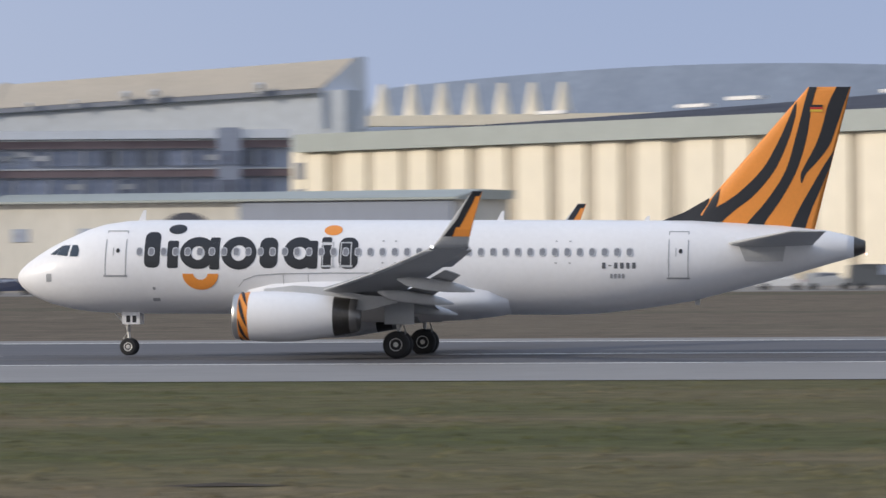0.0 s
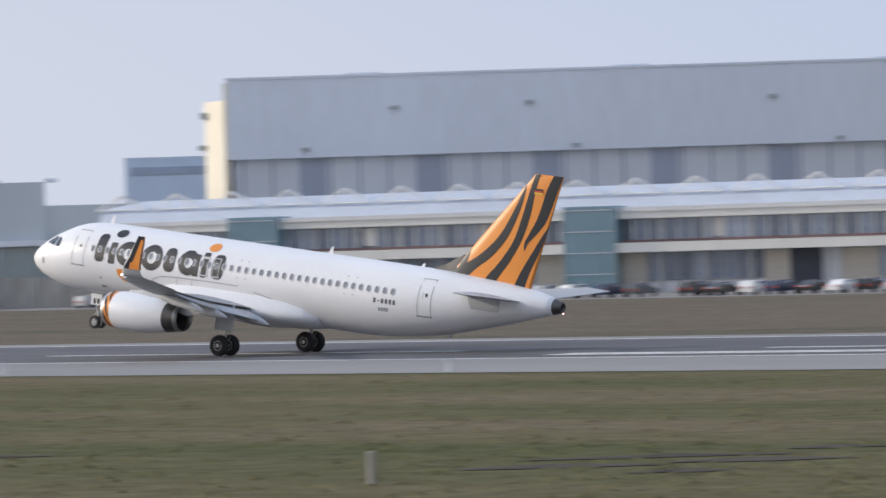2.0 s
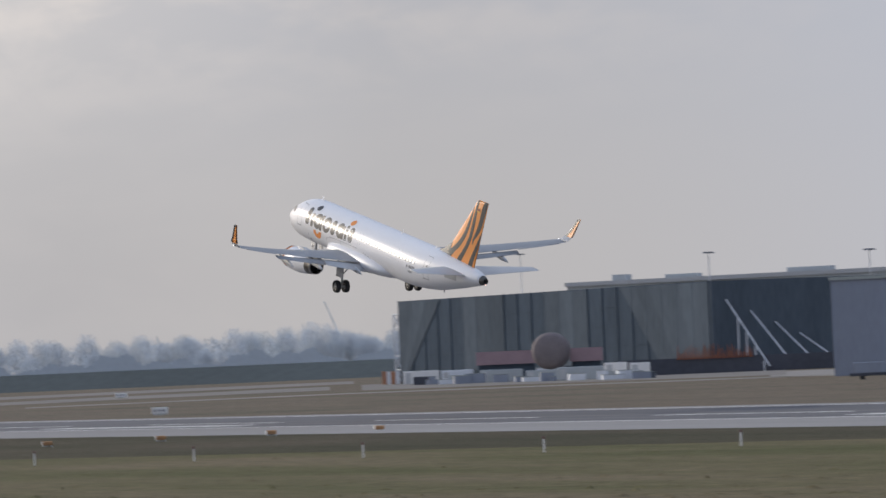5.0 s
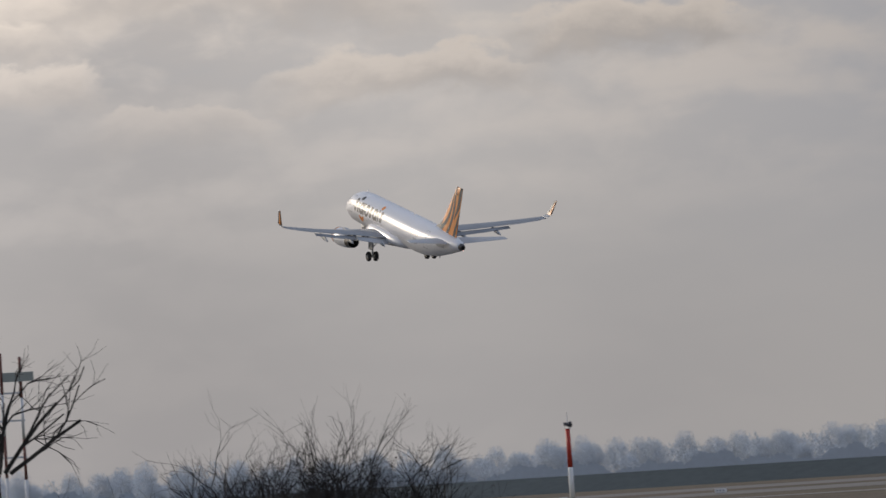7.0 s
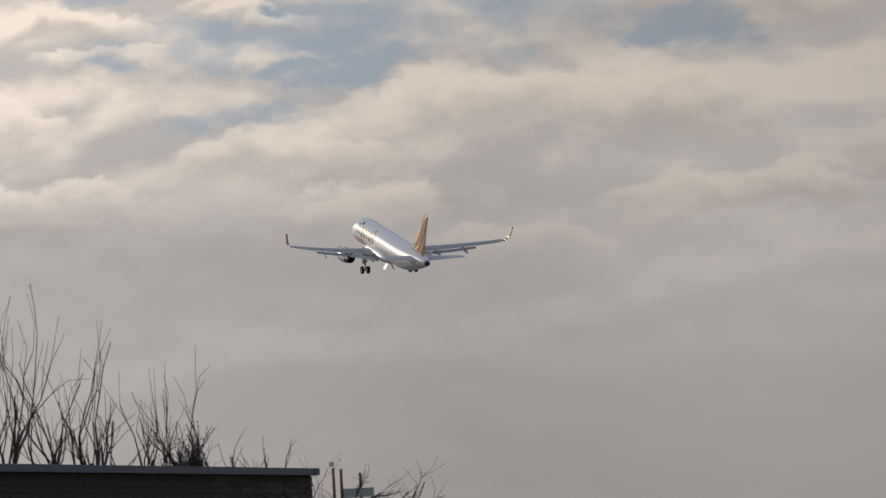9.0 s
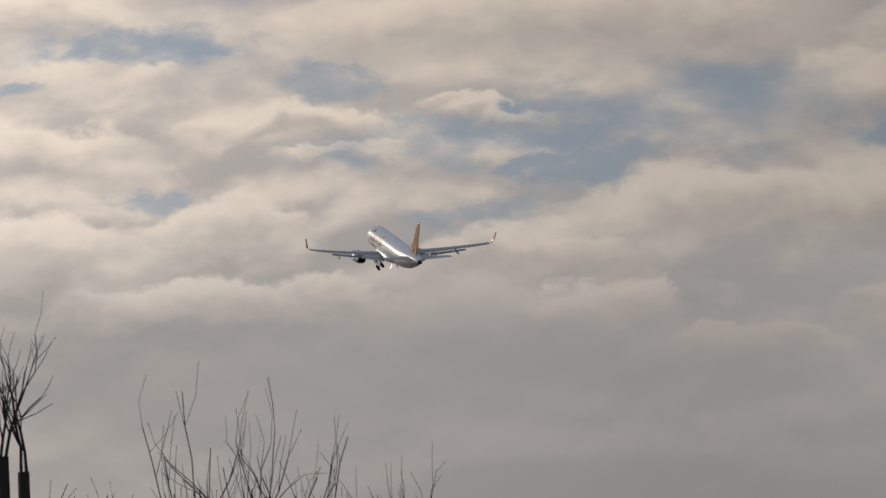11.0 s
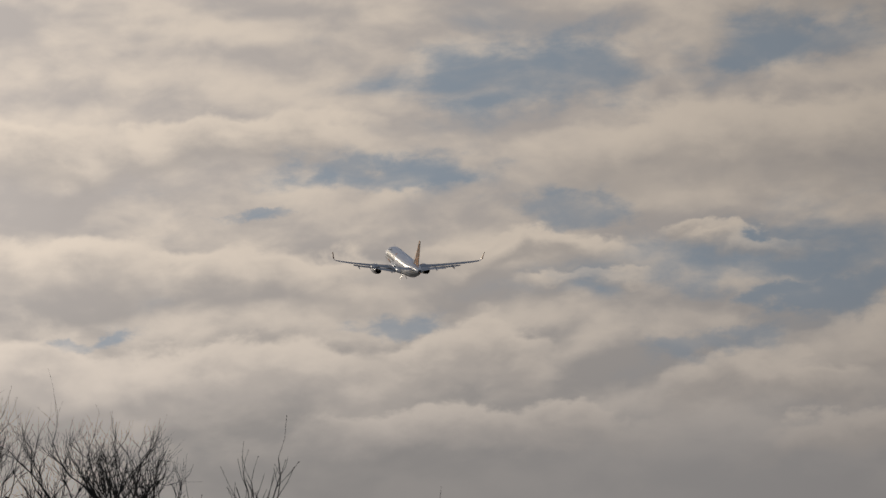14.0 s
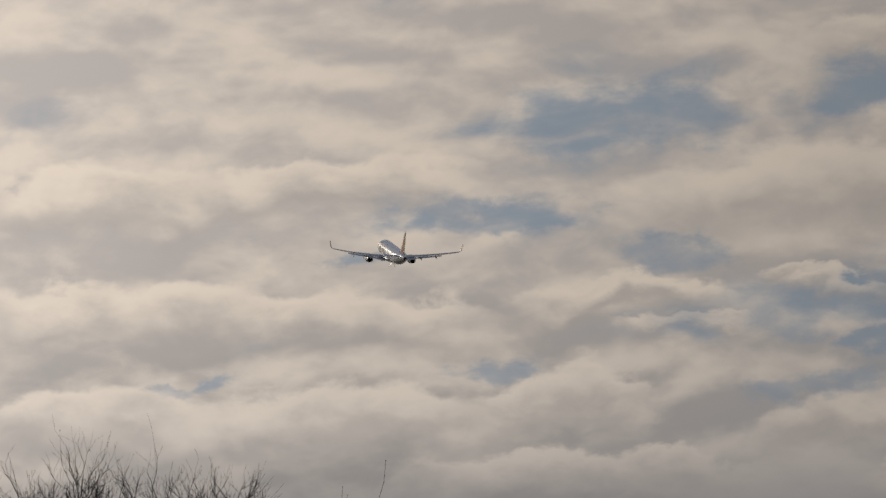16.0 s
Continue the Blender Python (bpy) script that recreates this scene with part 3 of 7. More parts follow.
def add_wing(plane, side):
    word = "left" if side > 0 else "right"
    bm = bmesh.new()
    ys = [1.2, 2.5, 4.5, 6.4, 9, 12, 15, 16.6, 16.95]
    rings = []
    for y in ys:
        le, te = wing_le(y), wing_te(y)
        rings.append([(x, side * yy, z) for x, yy, z in foil(le, (le - te) * 0.90, wing_z(y), y, 0.125 - 0.0015 * y)])
    loft(bm, rings)
    wing = part(word + "_wing", bm, GREY, plane, "grey swept wing with pale leading edge", smooth=True)
    # slat along the leading edge, drooped
    bm = bmesh.new()
    for y0, y1 in ((2.4, 5.2), (6.5, 9.0), (9.05, 11.6), (11.65, 14.2), (14.25, 16.5)):
        rr = []
        for y in (y0, (y0 + y1) / 2, y1):
            le = wing_le(y) + 0.22
            rr.append([(x, side * yy, z) for x, yy, z in foil(le, 0.62, wing_z(y) - 0.10, y, 0.20, drop=-0.10)])
        loft(bm, rr)
    part("slat", bm, LIGHT_GREY, wing, "pale grey leading edge slats, extended", smooth=True)
    # flaps and aileron
    for nm, y0, y1, drop in (("inner_flap", 2.2, 6.3, 0.30), ("outer_flap", 6.45, 12.6, 0.28), ("aileron", 12.7, 16.3, 0.02)):
        bm = bmesh.new()
        rr = []
        for y in (y0, (y0 + y1) / 2, y1):
            le, te = wing_le(y), wing_te(y)
            c = (le - te) * (0.27 if drop > 0.1 else 0.2)
            back = 0.35 if drop > 0.1 else 0.0
            rr.append([(x, side * yy, z) for x, yy, z in foil(te + c * 0.85 - back, c, wing_z(y) - (0.14 if drop > 0.1 else 0.0), y, 0.13, drop=drop * c)])
        loft(bm, rr)
        part(nm, bm, LIGHT_GREY if nm == "inner_flap" else GREY, wing, smooth=True)
    # flap track fairings
    for y in (3.1, 7.4, 11.2):
        bm = bmesh.new()
        te = wing_te(y)
        zz = wing_z(y) - 0.28
        rr = []
        for k, (dx, r) in enumerate(((1.9, 0.03), (1.5, 0.16), (0.7, 0.22), (-0.2, 0.21), (-0.9, 0.13), (-1.35, 0.03))):
            rr.append([(te + dx, side * y + 0.75 * r * math.cos(a), zz - 0.10 * k + r * 1.2 * math.sin(a)) for a in [2 * math.pi * q / 10 for q in range(10)]])
        loft(bm, rr)
        part("flap_track_fairing", bm, LIGHT_GREY, wing, smooth=True)
    # upturned wing tip fence, bent up from the tip
    bm = bmesh.new()
    rr = []
    for k in range(9):
        u = k / 8
        ang = radians(12 + 64 * min(1, u * 2.2))
        if k == 0:
            py, pz = 16.95, wing_z(16.95)
        else:
            py += 2.42 / 8 * math.cos(ang) * 1.05
            pz += 2.42 / 8 * math.sin(ang) * 1.05
        ch = 1.45 - 1.05 * u
        le = wing_le(16.95) - 1.75 * u ** 1.1
        nrm = Vector((0, -math.sin(ang), math.cos(ang)))
        ring = []
        for x, _, h in foil(le, ch, 0, 0, 0.10):
            ring.append((x, side * (py + nrm.y * h), pz + nrm.z * h))
        rr.append(ring)
    loft(bm, rr)
    fence = part("winglet", bm, LIGHT_GREY, wing, "upturned winglet in orange with black stripe", smooth=True)
    # its colours, on both faces
    for out in (1, -1):
        for nm, ma, u0, u1, c0a, c1a, c0b, c1b in (("orange_field", ORANGE, 0.26, 1.0, 0.42, 1.0, 0.15, 1.0), ("black_stripe", INK, 0.42, 0.97, 0.30, 0.52, 0.05, 0.62), ("black_stripe", INK, 0.26, 0.55, 0.10, 0.42, 0.24, 0.34), ("black_tip", INK, 0.92, 1.0, 0.1, 0.9, 0.0, 1.0)):
            bm = bmesh.new()
            rows = []
            for i in range(7):
                u = u0 + (u1 - u0) * i / 6
                k = min(7, int(u * 8))
                fr = u * 8 - k
                a, b = rr[k], rr[k + 1]
                row = []
                for j in range(7):
                    c = (c0a + (c0b - c0a) * i / 6) + ((c1a + (c1b - c1a) * i / 6) - (c0a + (c0b - c0a) * i / 6)) * j / 6
                    lead = Vector(a[0]).lerp(Vector(b[0]), fr)
                    tail = Vector(a[8]).lerp(Vector(b[8]), fr)
                    p = lead.lerp(tail, c)
                    p += Vector((0, side * out * (0.050 + 0.06 * (1 - u) + (0.0 if nm == "orange_field" else 0.012)), 0))
                    row.append(bm.verts.new(p))
                rows.append(row)
            for p, q in zip(rows, rows[1:]):
                for j in range(6):
                    bm.faces.new((p[j], p[j + 1], q[j + 1], q[j]))
            part(nm, bm, ma, fence)
    bm = bmesh.new()
    bmesh.ops.create_icosphere(bm, subdivisions=1, radius=0.07, matrix=Matrix.Translation((wing_le(16.95) + 0.02, side * 17.0, wing_z(16.95))))
    lamp = bpy.data.materials.new("nav_glow_" + word)
    lamp.use_nodes = True
    pb = lamp.node_tree.nodes["Principled BSDF"]
    pb.inputs["Emission Color"].default_value = (1, 0.95, 0.9, 1)
    pb.inputs["Emission Strength"].default_value = 2
    part("navigation_light", bm, lamp, wing, "small lit navigation light")
    return wing


def add_engine(plane, side):
    word = "left" if side > 0 else "right"
    cy, cz, s0 = side * 5.75, 1.80, 10.95
    x0 = NOSE - s0

    def rev(prof, n=40):
        return [[(x0 - dx, cy + r * math.cos(2 * math.pi * k / n), cz + droop + r * math.sin(2 * math.pi * k / n)) for k in range(n)] for dx, r, droop in prof]
    bm = loft(bmesh.new(), rev([(0.38, 1.005, 0), (0.9, 1.06, 0), (1.7, 1.09, 0), (2.6, 1.07, 0), (3.4, 1.0, 0.01), (4.2, 0.88, 0.03), (4.35, 0.86, 0.03)]), cap=False)
    eng = part(word + "_engine", bm, WHITE, plane, "white long-cowl turbofan with striped orange inlet ring", smooth=True)
    bm = loft(bmesh.new(), rev([(0.55, 0.82, 0), (0.25, 0.85, 0), (0.06, 0.90, 0), (0.0, 0.93, 0), (0.04, 0.965, 0), (0.18, 0.99, 0), (0.26, 0.997, 0)]), cap=False)
    part("inlet_lip", bm, STEEL, eng, "polished bare metal inlet lip", smooth=True)
    bm = loft(bmesh.new(), rev([(0.26, 1.0, 0), (0.32, 1.005, 0), (0.38, 1.01, 0), (0.70, 1.045, 0)]), cap=False)
    part("orange_band", bm, ORANGE, eng, "orange ring round the inlet", smooth=True)
    # tiger stripes on the ring
    for k in range(7):
        a0 = 2 * math.pi * (k + 0.2) / 7
        bm = bmesh.new()
        rows = []
        for i in range(9):
            u = i / 8
            dx = 0.31 + 0.36 * (1 - u) ** 1.4
            aa = a0 + 1.25 * (u - 0.5)
            wdt = 0.012 + 0.06 * math.sin(math.pi * u)
            rows.append([bm.verts.new((x0 - max(0.26, min(0.70, dx + w)), cy + 1.052 * math.cos(aa), cz + 1.052 * math.sin(aa))) for w in (-wdt, 0, wdt)])
        for p, q in zip(rows, rows[1:]):
            for j in range(2):
                bm.faces.new((p[j], p[j + 1], q[j + 1], q[j]))
        part("inlet_stripe", bm, INK, eng)
    bm = loft(bmesh.new(), rev([(4.35, 0.862, 0.03), (4.7, 0.81, 0.04), (5.05, 0.76, 0.05)]), cap=False)
    part("exhaust_nozzle", bm, DARK_METAL, eng, "dark heat-stained exhaust nozzle", smooth=True)
    bm = loft(bmesh.new(), rev([(5.05, 0.762, 0.05), (5.35, 0.715, 0.06), (5.36, 0.69, 0.06), (5.0, 0.67, 0.05), (4.4, 0.64, 0.04)]), cap=False)
    part("nozzle_rim", bm, mat("dull_steel", (0.34, 0.33, 0.32), 0.35, metal=0.8, var=0.15, scale=3.0), eng, "dull steel nozzle rim", smooth=True)
    # black disc for the shade inside the nozzle
    bm = loft(bmesh.new(), rev([(4.5, 0.66, 0.04), (4.52, 0.05, 0.04)]), cap=False)
    part("nozzle_hollow", bm, BLACK, eng)
    bm = loft(bmesh.new(), rev([(0.6, 0.84, 0), (0.62, 0.04, 0)]), cap=False)
    part("fan", bm, DARK_METAL, eng)
    bm = loft(bmesh.new(), rev([(0.15, 0.02, 0), (0.35, 0.14, 0), (0.6, 0.24, 0)], 20), cap=False)
    part("spinner", bm, STEEL, eng, smooth=True)
    # pylon
    bm = bmesh.new()
    rows = []
    for s, zt, zb, w in ((12.2, 2.98, 2.7, 0.05), (13.5, 3.12, 2.5, 0.2), (15.0, 3.05, 2.3, 0.22), (16.6, 2.72, 2.05, 0.2), (18.0, 2.62, 2.4, 0.06)):
        x = NOSE - s
        rows.append([(x, cy - w, zb), (x, cy + w, zb), (x, cy + w, zt), (x, cy - w, zt)])
    loft(bm, rows)
    part("pylon", bm, LIGHT_GREY, eng, smooth=False)
    return eng


def fin_point(u, v):
    """u: 0 at the leading edge to 1 at the trailing edge; v: 0 at the root to 1 at the top."""
    z = 5.45 + 6.31 * v
    le = 29.55 + (35.1 - 29.55) * v
    te = 35.35 + (36.95 - 35.35) * v
    return NOSE - (le + (te - le) * u), z


def fin_half(x, z):
    """Half thickness of the fin at a place."""
    v = (z - 5.45) / 6.31
    le = 29.55 + 5.55 * v
    te = 35.35 + 1.6 * v
    t = max(0.0, min(1.0, ((NOSE - x) - le) / (te - le)))
    c = te - le
    return 0.10 * c * 2.6 * 0.52 * (math.sqrt(t) * (1 - t) * 0.75 + 0.02 * (1 - t))


def fin_stripe(rows, side, off=0.01):
    """rows: (s, z, half width) down a stripe; widths run fore and aft."""
    bm = bmesh.new()
    # glide through the rows
    fine = []
    for i in range(len(rows) - 1):
        p0, p1, p2, p3 = rows[max(i - 1, 0)], rows[i], rows[i + 1], rows[min(i + 2, len(rows) - 1)]
        for k in range(6):
            t = k / 6
            fine.append([0.5 * (2 * b + (c - a) * t + (2 * a - 5 * b + 4 * c - d) * t * t + (3 * b - a - 3 * c + d) * t ** 3) for a, b, c, d in zip(p0, p1, p2, p3)])
    fine.append(rows[-1])
    vr = []
    for s, z, w in fine:
        r = []
        for j in range(7):
            v = (z - 5.45) / 6.31
            le, te = 29.6 + 5.55 * v, 35.33 + 1.6 * v
            q = max(le, min(te, s - w + 2 * w * j / 6))
            x = NOSE - q
            r.append(bm.verts.new((x, side * (fin_half(x, z) + off), z)))
        vr.append(r)
    for a, b in zip(vr, vr[1:]):
        for j in range(6):
            bm.faces.new((a[j], a[j + 1], b[j + 1], b[j]))
    return bm


def make_plane():
    plane = thing("airliner", "white twin-jet airliner with orange tiger-striped tail, taking off from the runway", "airliner")
    # hull
    bm = bmesh.new()
    fine = []
    for i in range(len(HULL) - 1):
        k = 4 if HULL[i + 1][0] - HULL[i][0] > 1.4 else 3
        p1, p2 = HULL[i], HULL[i + 1]
        for q in range(k):
            t = q / k
            fine.append([b + (c - b) * t for b, c in zip(p1, p2)])
    fine.append(HULL[-1])
    rings = [[(NOSE - s, ry * math.cos(2 * math.pi * k / 48), zc + rz * math.sin(2 * math.pi * k / 48)) for k in range(48)] for s, zc, ry, rz in fine]
    loft(bm, rings)
    part("fuselage", bm, WHITE, plane, "glossy white fuselage", smooth=True)
    # tail cone end
    bm = loft(bmesh.new(), [[(NOSE - s, r * math.cos(2 * math.pi * k / 24), 4.83 + r * math.sin(2 * math.pi * k / 24)) for k in range(24)] for s, r in ((37.08, 0.45), (37.35, 0.35), (37.57, 0.27), (37.58, 0.2), (37.3, 0.18))], cap=False)
    part("tail_exhaust", bm, DARK_METAL, plane, "dark exhaust ring at the tail end", smooth=True)
    # black ball for the dark inside of the exhaust ring
    bm = bmesh.new()
    bmesh.ops.create_icosphere(bm, subdivisions=1, radius=0.16, matrix=Matrix.Translation((NOSE - 37.4, 0, 4.83)))
    part("exhaust_hollow", bm, BLACK, plane)
    glow = bpy.data.materials.new("tail_glow")
    glow.use_nodes = True
    glow.node_tree.nodes["Principled BSDF"].inputs["Emission Color"].default_value = (1.0, 0.55, 0.45, 1)
    glow.node_tree.nodes["Principled BSDF"].inputs["Emission Strength"].default_value = 2
    bm = bmesh.new()
    bmesh.ops.create_icosphere(bm, subdivisions=1, radius=0.06, matrix=Matrix.Translation((NOSE - 37.62, 0, 4.52)))
    part("tail_light", bm, glow, plane, "small lit tail light")
    # belly fairing
    bm = bmesh.new()
    rings = []
    for s, k in ((10.2, 0.05), (10.8, 0.45), (11.8, 0.8), (13.5, 0.97), (16.5, 1.0), (18.5, 0.95), (20.0, 0.75), (21.3, 0.42), (22.2, 0.05)):
        rings.append([(NOSE - s, (1.20 + 1.13 * math.sqrt(k)) * math.cos(a), 2.45 + (0.55 + 0.40 * k) * math.sin(a) + (0.30 * k if math.sin(a) > 0.3 else 0)) for a in [2 * math.pi * q / 28 for q in range(28)]])
    loft(bm, rings)
    part("belly_fairing", bm, WHITE, plane, "white wing to body fairing", smooth=True)
    wings = [add_wing(plane, 1), add_wing(plane, -1)]
    add_engine(plane, 1)
    add_engine(plane, -1)
    # fin
    bm = bmesh.new()
    rings = []
    for v in (-0.09, 0.0, 0.2, 0.4, 0.6, 0.8, 0.97, 1.0):
        z = 5.45 + 6.31 * v
        xl, xt = NOSE - (29.55 + 5.55 * v), NOSE - (35.35 + 1.6 * v)
        thin = 1.0 if v < 0.99 else 0.3
        rings.append([(x, (zz) * thin, z) for x, _, zz in foil(xl, xl - xt, 0, 0, 0.10)])
    # a symmetric section
    for r in rings:
        n = len(r)
        for i in range(1, 8):
            h = fin_half(r[i][0], r[i][2]) * (1.0 if r[i][2] < 11.7 else 0.3)
            r[i] = (r[i][0], h, r[i][2])
            r[n - i] = (r[n - i][0], -h, r[n - i][2])
        r[0], r[8] = (r[0][0], 0, r[0][2]), (r[8][0], 0, r[8][2])
    loft(bm, rings)
    fin = part("tail_fin", bm, ORANGE, plane, "orange tail fin with black tiger stripes", smooth=True)
    # dorsal fillet
    bm = bmesh.new()
    loft(bm, [[(NOSE - s, -w, z0), (NOSE - s, w, z0), (NOSE - s, 0.02, z1), (NOSE - s, -0.02, z1)] for s, w, z0, z1 in ((28.75, 0.03, 5.9, 5.96), (29.7, 0.14, 5.7, 6.32), (30.8, 0.26, 5.6, 6.95))])
    part("dorsal_fillet", bm, INK, fin, "black fillet ahead of the fin")
    stripes = [
        [(34.58, 11.15, 0.02), (34.42, 10.5, 0.12), (34.06, 9.5, 0.20), (33.4, 8.2, 0.28), (32.4, 7.1, 0.40), (31.4, 6.4, 0.52), (30.75, 5.9, 0.62), (30.5, 5.46, 0.62)],
        [(35.30, 11.76, 0.17), (35.07, 10.9, 0.18), (34.78, 9.5, 0.24), (34.35, 8.1, 0.24), (33.65, 6.9, 0.29), (32.95, 6.0, 0.36), (32.65, 5.5, 0.42)],
        [(36.62, 11.76, 0.30), (36.3, 11.0, 0.34), (36.0, 10.0, 0.31), (35.7, 9.2, 0.30), (35.25, 8.5, 0.22), (34.9, 8.0, 0.11), (34.82, 7.6, 0.03)],
        [(36.3, 9.1, 0.02), (35.95, 8.4, 0.14), (35.45, 7.4, 0.22), (34.95, 6.4, 0.28), (34.6, 5.5, 0.34)],
        [(31.25, 7.35, 0.04), (31.02, 6.8, 0.17), (30.75, 6.2, 0.24), (30.6, 5.6, 0.3)],
        [(29.95, 5.95, 0.03), (29.9, 5.75, 0.1), (29.85, 5.5, 0.14)],
    ]
    for side in (1, -1):
        for rows in stripes:
            part("tiger_stripe", fin_stripe(rows, side), INK, fin)
        for i, ma in enumerate((INK, RED, GOLD)):
            bm = bmesh.new()
            q = []
            for s, z in ((35.18, 10.98 - 0.1 * i), (35.72, 10.98 - 0.1 * i), (35.72, 10.88 - 0.1 * i), (35.18, 10.88 - 0.1 * i)):
                x = NOSE - s
                q.append(bm.verts.new((x, side * (fin_half(x, z) + 0.03), z)))
            bm.faces.new(q)
            part("flag_band", bm, ma, fin)
    # tailplanes
    for side in (1, -1):
        bm = bmesh.new()
        rings = []
        for y in (0.5, 1.3, 3.5, 5.9, 6.22):
            le = NOSE - (31.2 + (y - 0.5) * 0.62)
            te = NOSE - (35.3 + (y - 0.5) * 0.17)
            rings.append([(x, side * yy, z) for x, yy, z in foil(le, le - te, 4.83 + 0.10 * y, y, 0.10 if y < 6.1 else 0.05)])
        loft(bm, rings)
        tp = part("left_tailplane" if side > 0 else "right_tailplane", bm, LIGHT_GREY, plane, "pale grey horizontal tailplane", smooth=True)
        bm = decal([[(31.8 + 0.35 * (1 - i / 4) + (2.1 - 0.5 * (1 - i / 4)) * j / 6, 4.2 + 0.85 * i / 4) for j in range(7)] for i in range(5)], side, 0.02)
        part("trim_plate", bm, LIGHT_GREY, tp, "grey rubbing plate on the hull")
    # cabin windows
    shape = bmesh.new()
    loop = []
    for k in range(14):
        a = 2 * math.pi * k / 14
        c, s_ = math.cos(a), math.sin(a)
        loop.append(shape.verts.new((0.115 * abs(c) ** 0.7 * (1 if c > 0 else -1), 0, 0.165 * abs(s_) ** 0.7 * (1 if s_ > 0 else -1))))
    f = shape.faces.new(loop)
    pane_me = mesh_of("cabin_window", shape, PANE)
    shape = bmesh.new()
    a_, b_ = [], []
    for k in range(14):
        a = 2 * math.pi * k / 14
        c, s_ = math.cos(a), math.sin(a)
        e = (abs(c) ** 0.7 * (1 if c > 0 else -1), abs(s_) ** 0.7 * (1 if s_ > 0 else -1))
        a_.append(shape.verts.new((0.115 * e[0], 0.0, 0.165 * e[1])))
        b_.append(shape.verts.new((0.150 * e[0], -0.004, 0.20 * e[1])))
    for k in range(14):
        shape.faces.new((a_[k], a_[(k + 1) % 14], b_[(k + 1) % 14], b_[k]))
    rim_me = mesh_of("window_frame", shape, SURROUND)
    for side in (1, -1):
        for i in range(41):
            s = 5.58 + 0.540 * i
            p = skin(s, 4.58, side, 0.022)
            tilt = math.degrees(math.atan2((4.58 - 3.92) / 2.07, 0.95))
            m = Matrix.Translation(p) @ pose(0, 0, 0, tilt if side > 0 else -tilt)
            w = new("cabin_window", pane_me)
            w.parent, w.matrix_basis = plane, m
            r = new("window_frame", rim_me)
            r.parent = w
    # doors, hatches and their outlines
    for side in (1, -1):
        for nm, s0, s1, z0, z1, t in (("cabin_door", 4.02, 4.98, 3.52, 5.50, 0.035), ("cabin_door", 28.85, 29.72, 3.46, 5.48, 0.035),
                                      ("overwing_exit", 13.72, 14.22, 3.95, 5.0, 0.05), ("overwing_exit", 14.52, 15.02, 3.95, 5.0, 0.05)):
            door = None
            ma = SEAM if nm == "cabin_door" else LIGHT_GREY
            for k, (a, b, c, d) in enumerate(((s0, s0 + t, z0, z1), (s1 - t, s1, z0, z1), (s0, s1, z1 - t, z1), (s0 - 0.05, s1 + 0.05, z0 - 0.04, z0 + t))):
                bm = slab(a, b, c, d, side, off=0.02)
                if door is None:
                    door = part(nm, bm, ma, plane, "closed door outlined in grey")
                else:
                    part("door_seal", bm, ma, door)
            if nm == "cabin_door":
                part("door_window", ring_decal((s0 + s1) / 2 + 0.1, 4.62, 0.08, 0.1, 0.0, 0.0, side, off=0.02), INK, door)
                part("door_handle", slab((s0 + s1) / 2 - 0.12, (s0 + s1) / 2 - 0.09, 4.4, 4.75, side, off=0.02), SEAM, door)
    # cockpit panes
    for side in (1, -1):
        for rows in ([[(1.70, 4.43), (2.22, 4.37)], [(1.84, 4.64), (2.26, 4.62)], [(1.98, 4.85), (2.29, 4.87)]],
                     [[(2.35, 4.36), (2.74, 4.36)], [(2.37, 4.6), (2.77, 4.66)], [(2.41, 4.86), (2.66, 4.86)]],
                     [[(1.36, 4.44), (1.65, 4.42)], [(1.62, 4.64), (1.80, 4.63)], [(1.9, 4.83), (1.95, 4.84)]]):
            dense = []
            for a, b in zip(rows, rows[1:]):
                for q in range(3):
                    t = q / 3
                    l0 = [a[0][j] + (b[0][j] - a[0][j]) * t for j in range(2)]
                    l1 = [a[1][j] + (b[1][j] - a[1][j]) * t for j in range(2)]
                    dense.append([(l0[0] + (l1[0] - l0[0]) * j / 4, l0[1] + (l1[1] - l0[1]) * j / 4) for j in range(5)])
            dense.append([(rows[-1][0][0] + (rows[-1][1][0] - rows[-1][0][0]) * j / 4, rows[-1][0][1]) for j in range(5)])
            part("cockpit_window", decal(dense, side, 0.02), COCKPIT, plane, "dark cockpit pane")
    # the word on the side, as plain shapes: bars, rings and dots
    for side in (1, -1):
        sh = []
        sh.append(("block", INK, slab(5.80, 6.50, 3.88, 5.44, side, 0.26)))
        sh.append(("stem", INK, slab(6.83, 7.32, 3.86, 5.06, side, 0.1)))
        sh.append(("dot", INK, ring_decal(7.18, 5.56, 0.40, 0.21, 0, 0, side)))
        sh.append(("round", INK, ring_decal(8.20, 4.52, 0.80, 0.70, 0.30, 0.30, side)))
        sh.append(("stem", INK, slab(8.72, 9.16, 3.80, 5.20, side, 0.08, off=0.016)))
        sh.append(("smile", ORANGE, ring_decal(8.32, 3.62, 0.80, 0.70, 0.32, 0.26, side, 180, 360)))
        sh.append(("round", INK, ring_decal(10.02, 4.52, 0.78, 0.72, 0.34, 0.34, side)))
        sh.append(("block", INK, slab(10.95, 11.75, 3.86, 5.20, side, 0.34)))
        sh.append(("round", INK, ring_decal(12.72, 4.52, 0.72, 0.70, 0.28, 0.28, side)))
        sh.append(("stem", INK, slab(13.08, 13.52, 3.84, 5.06, side, 0.1, off=0.016)))
        sh.append(("stem", INK, slab(13.68, 14.12, 3.84, 5.22, side, 0.1)))
        sh.append(("dot", ORANGE, ring_decal(14.12, 5.52, 0.40, 0.22, 0, 0, side)))
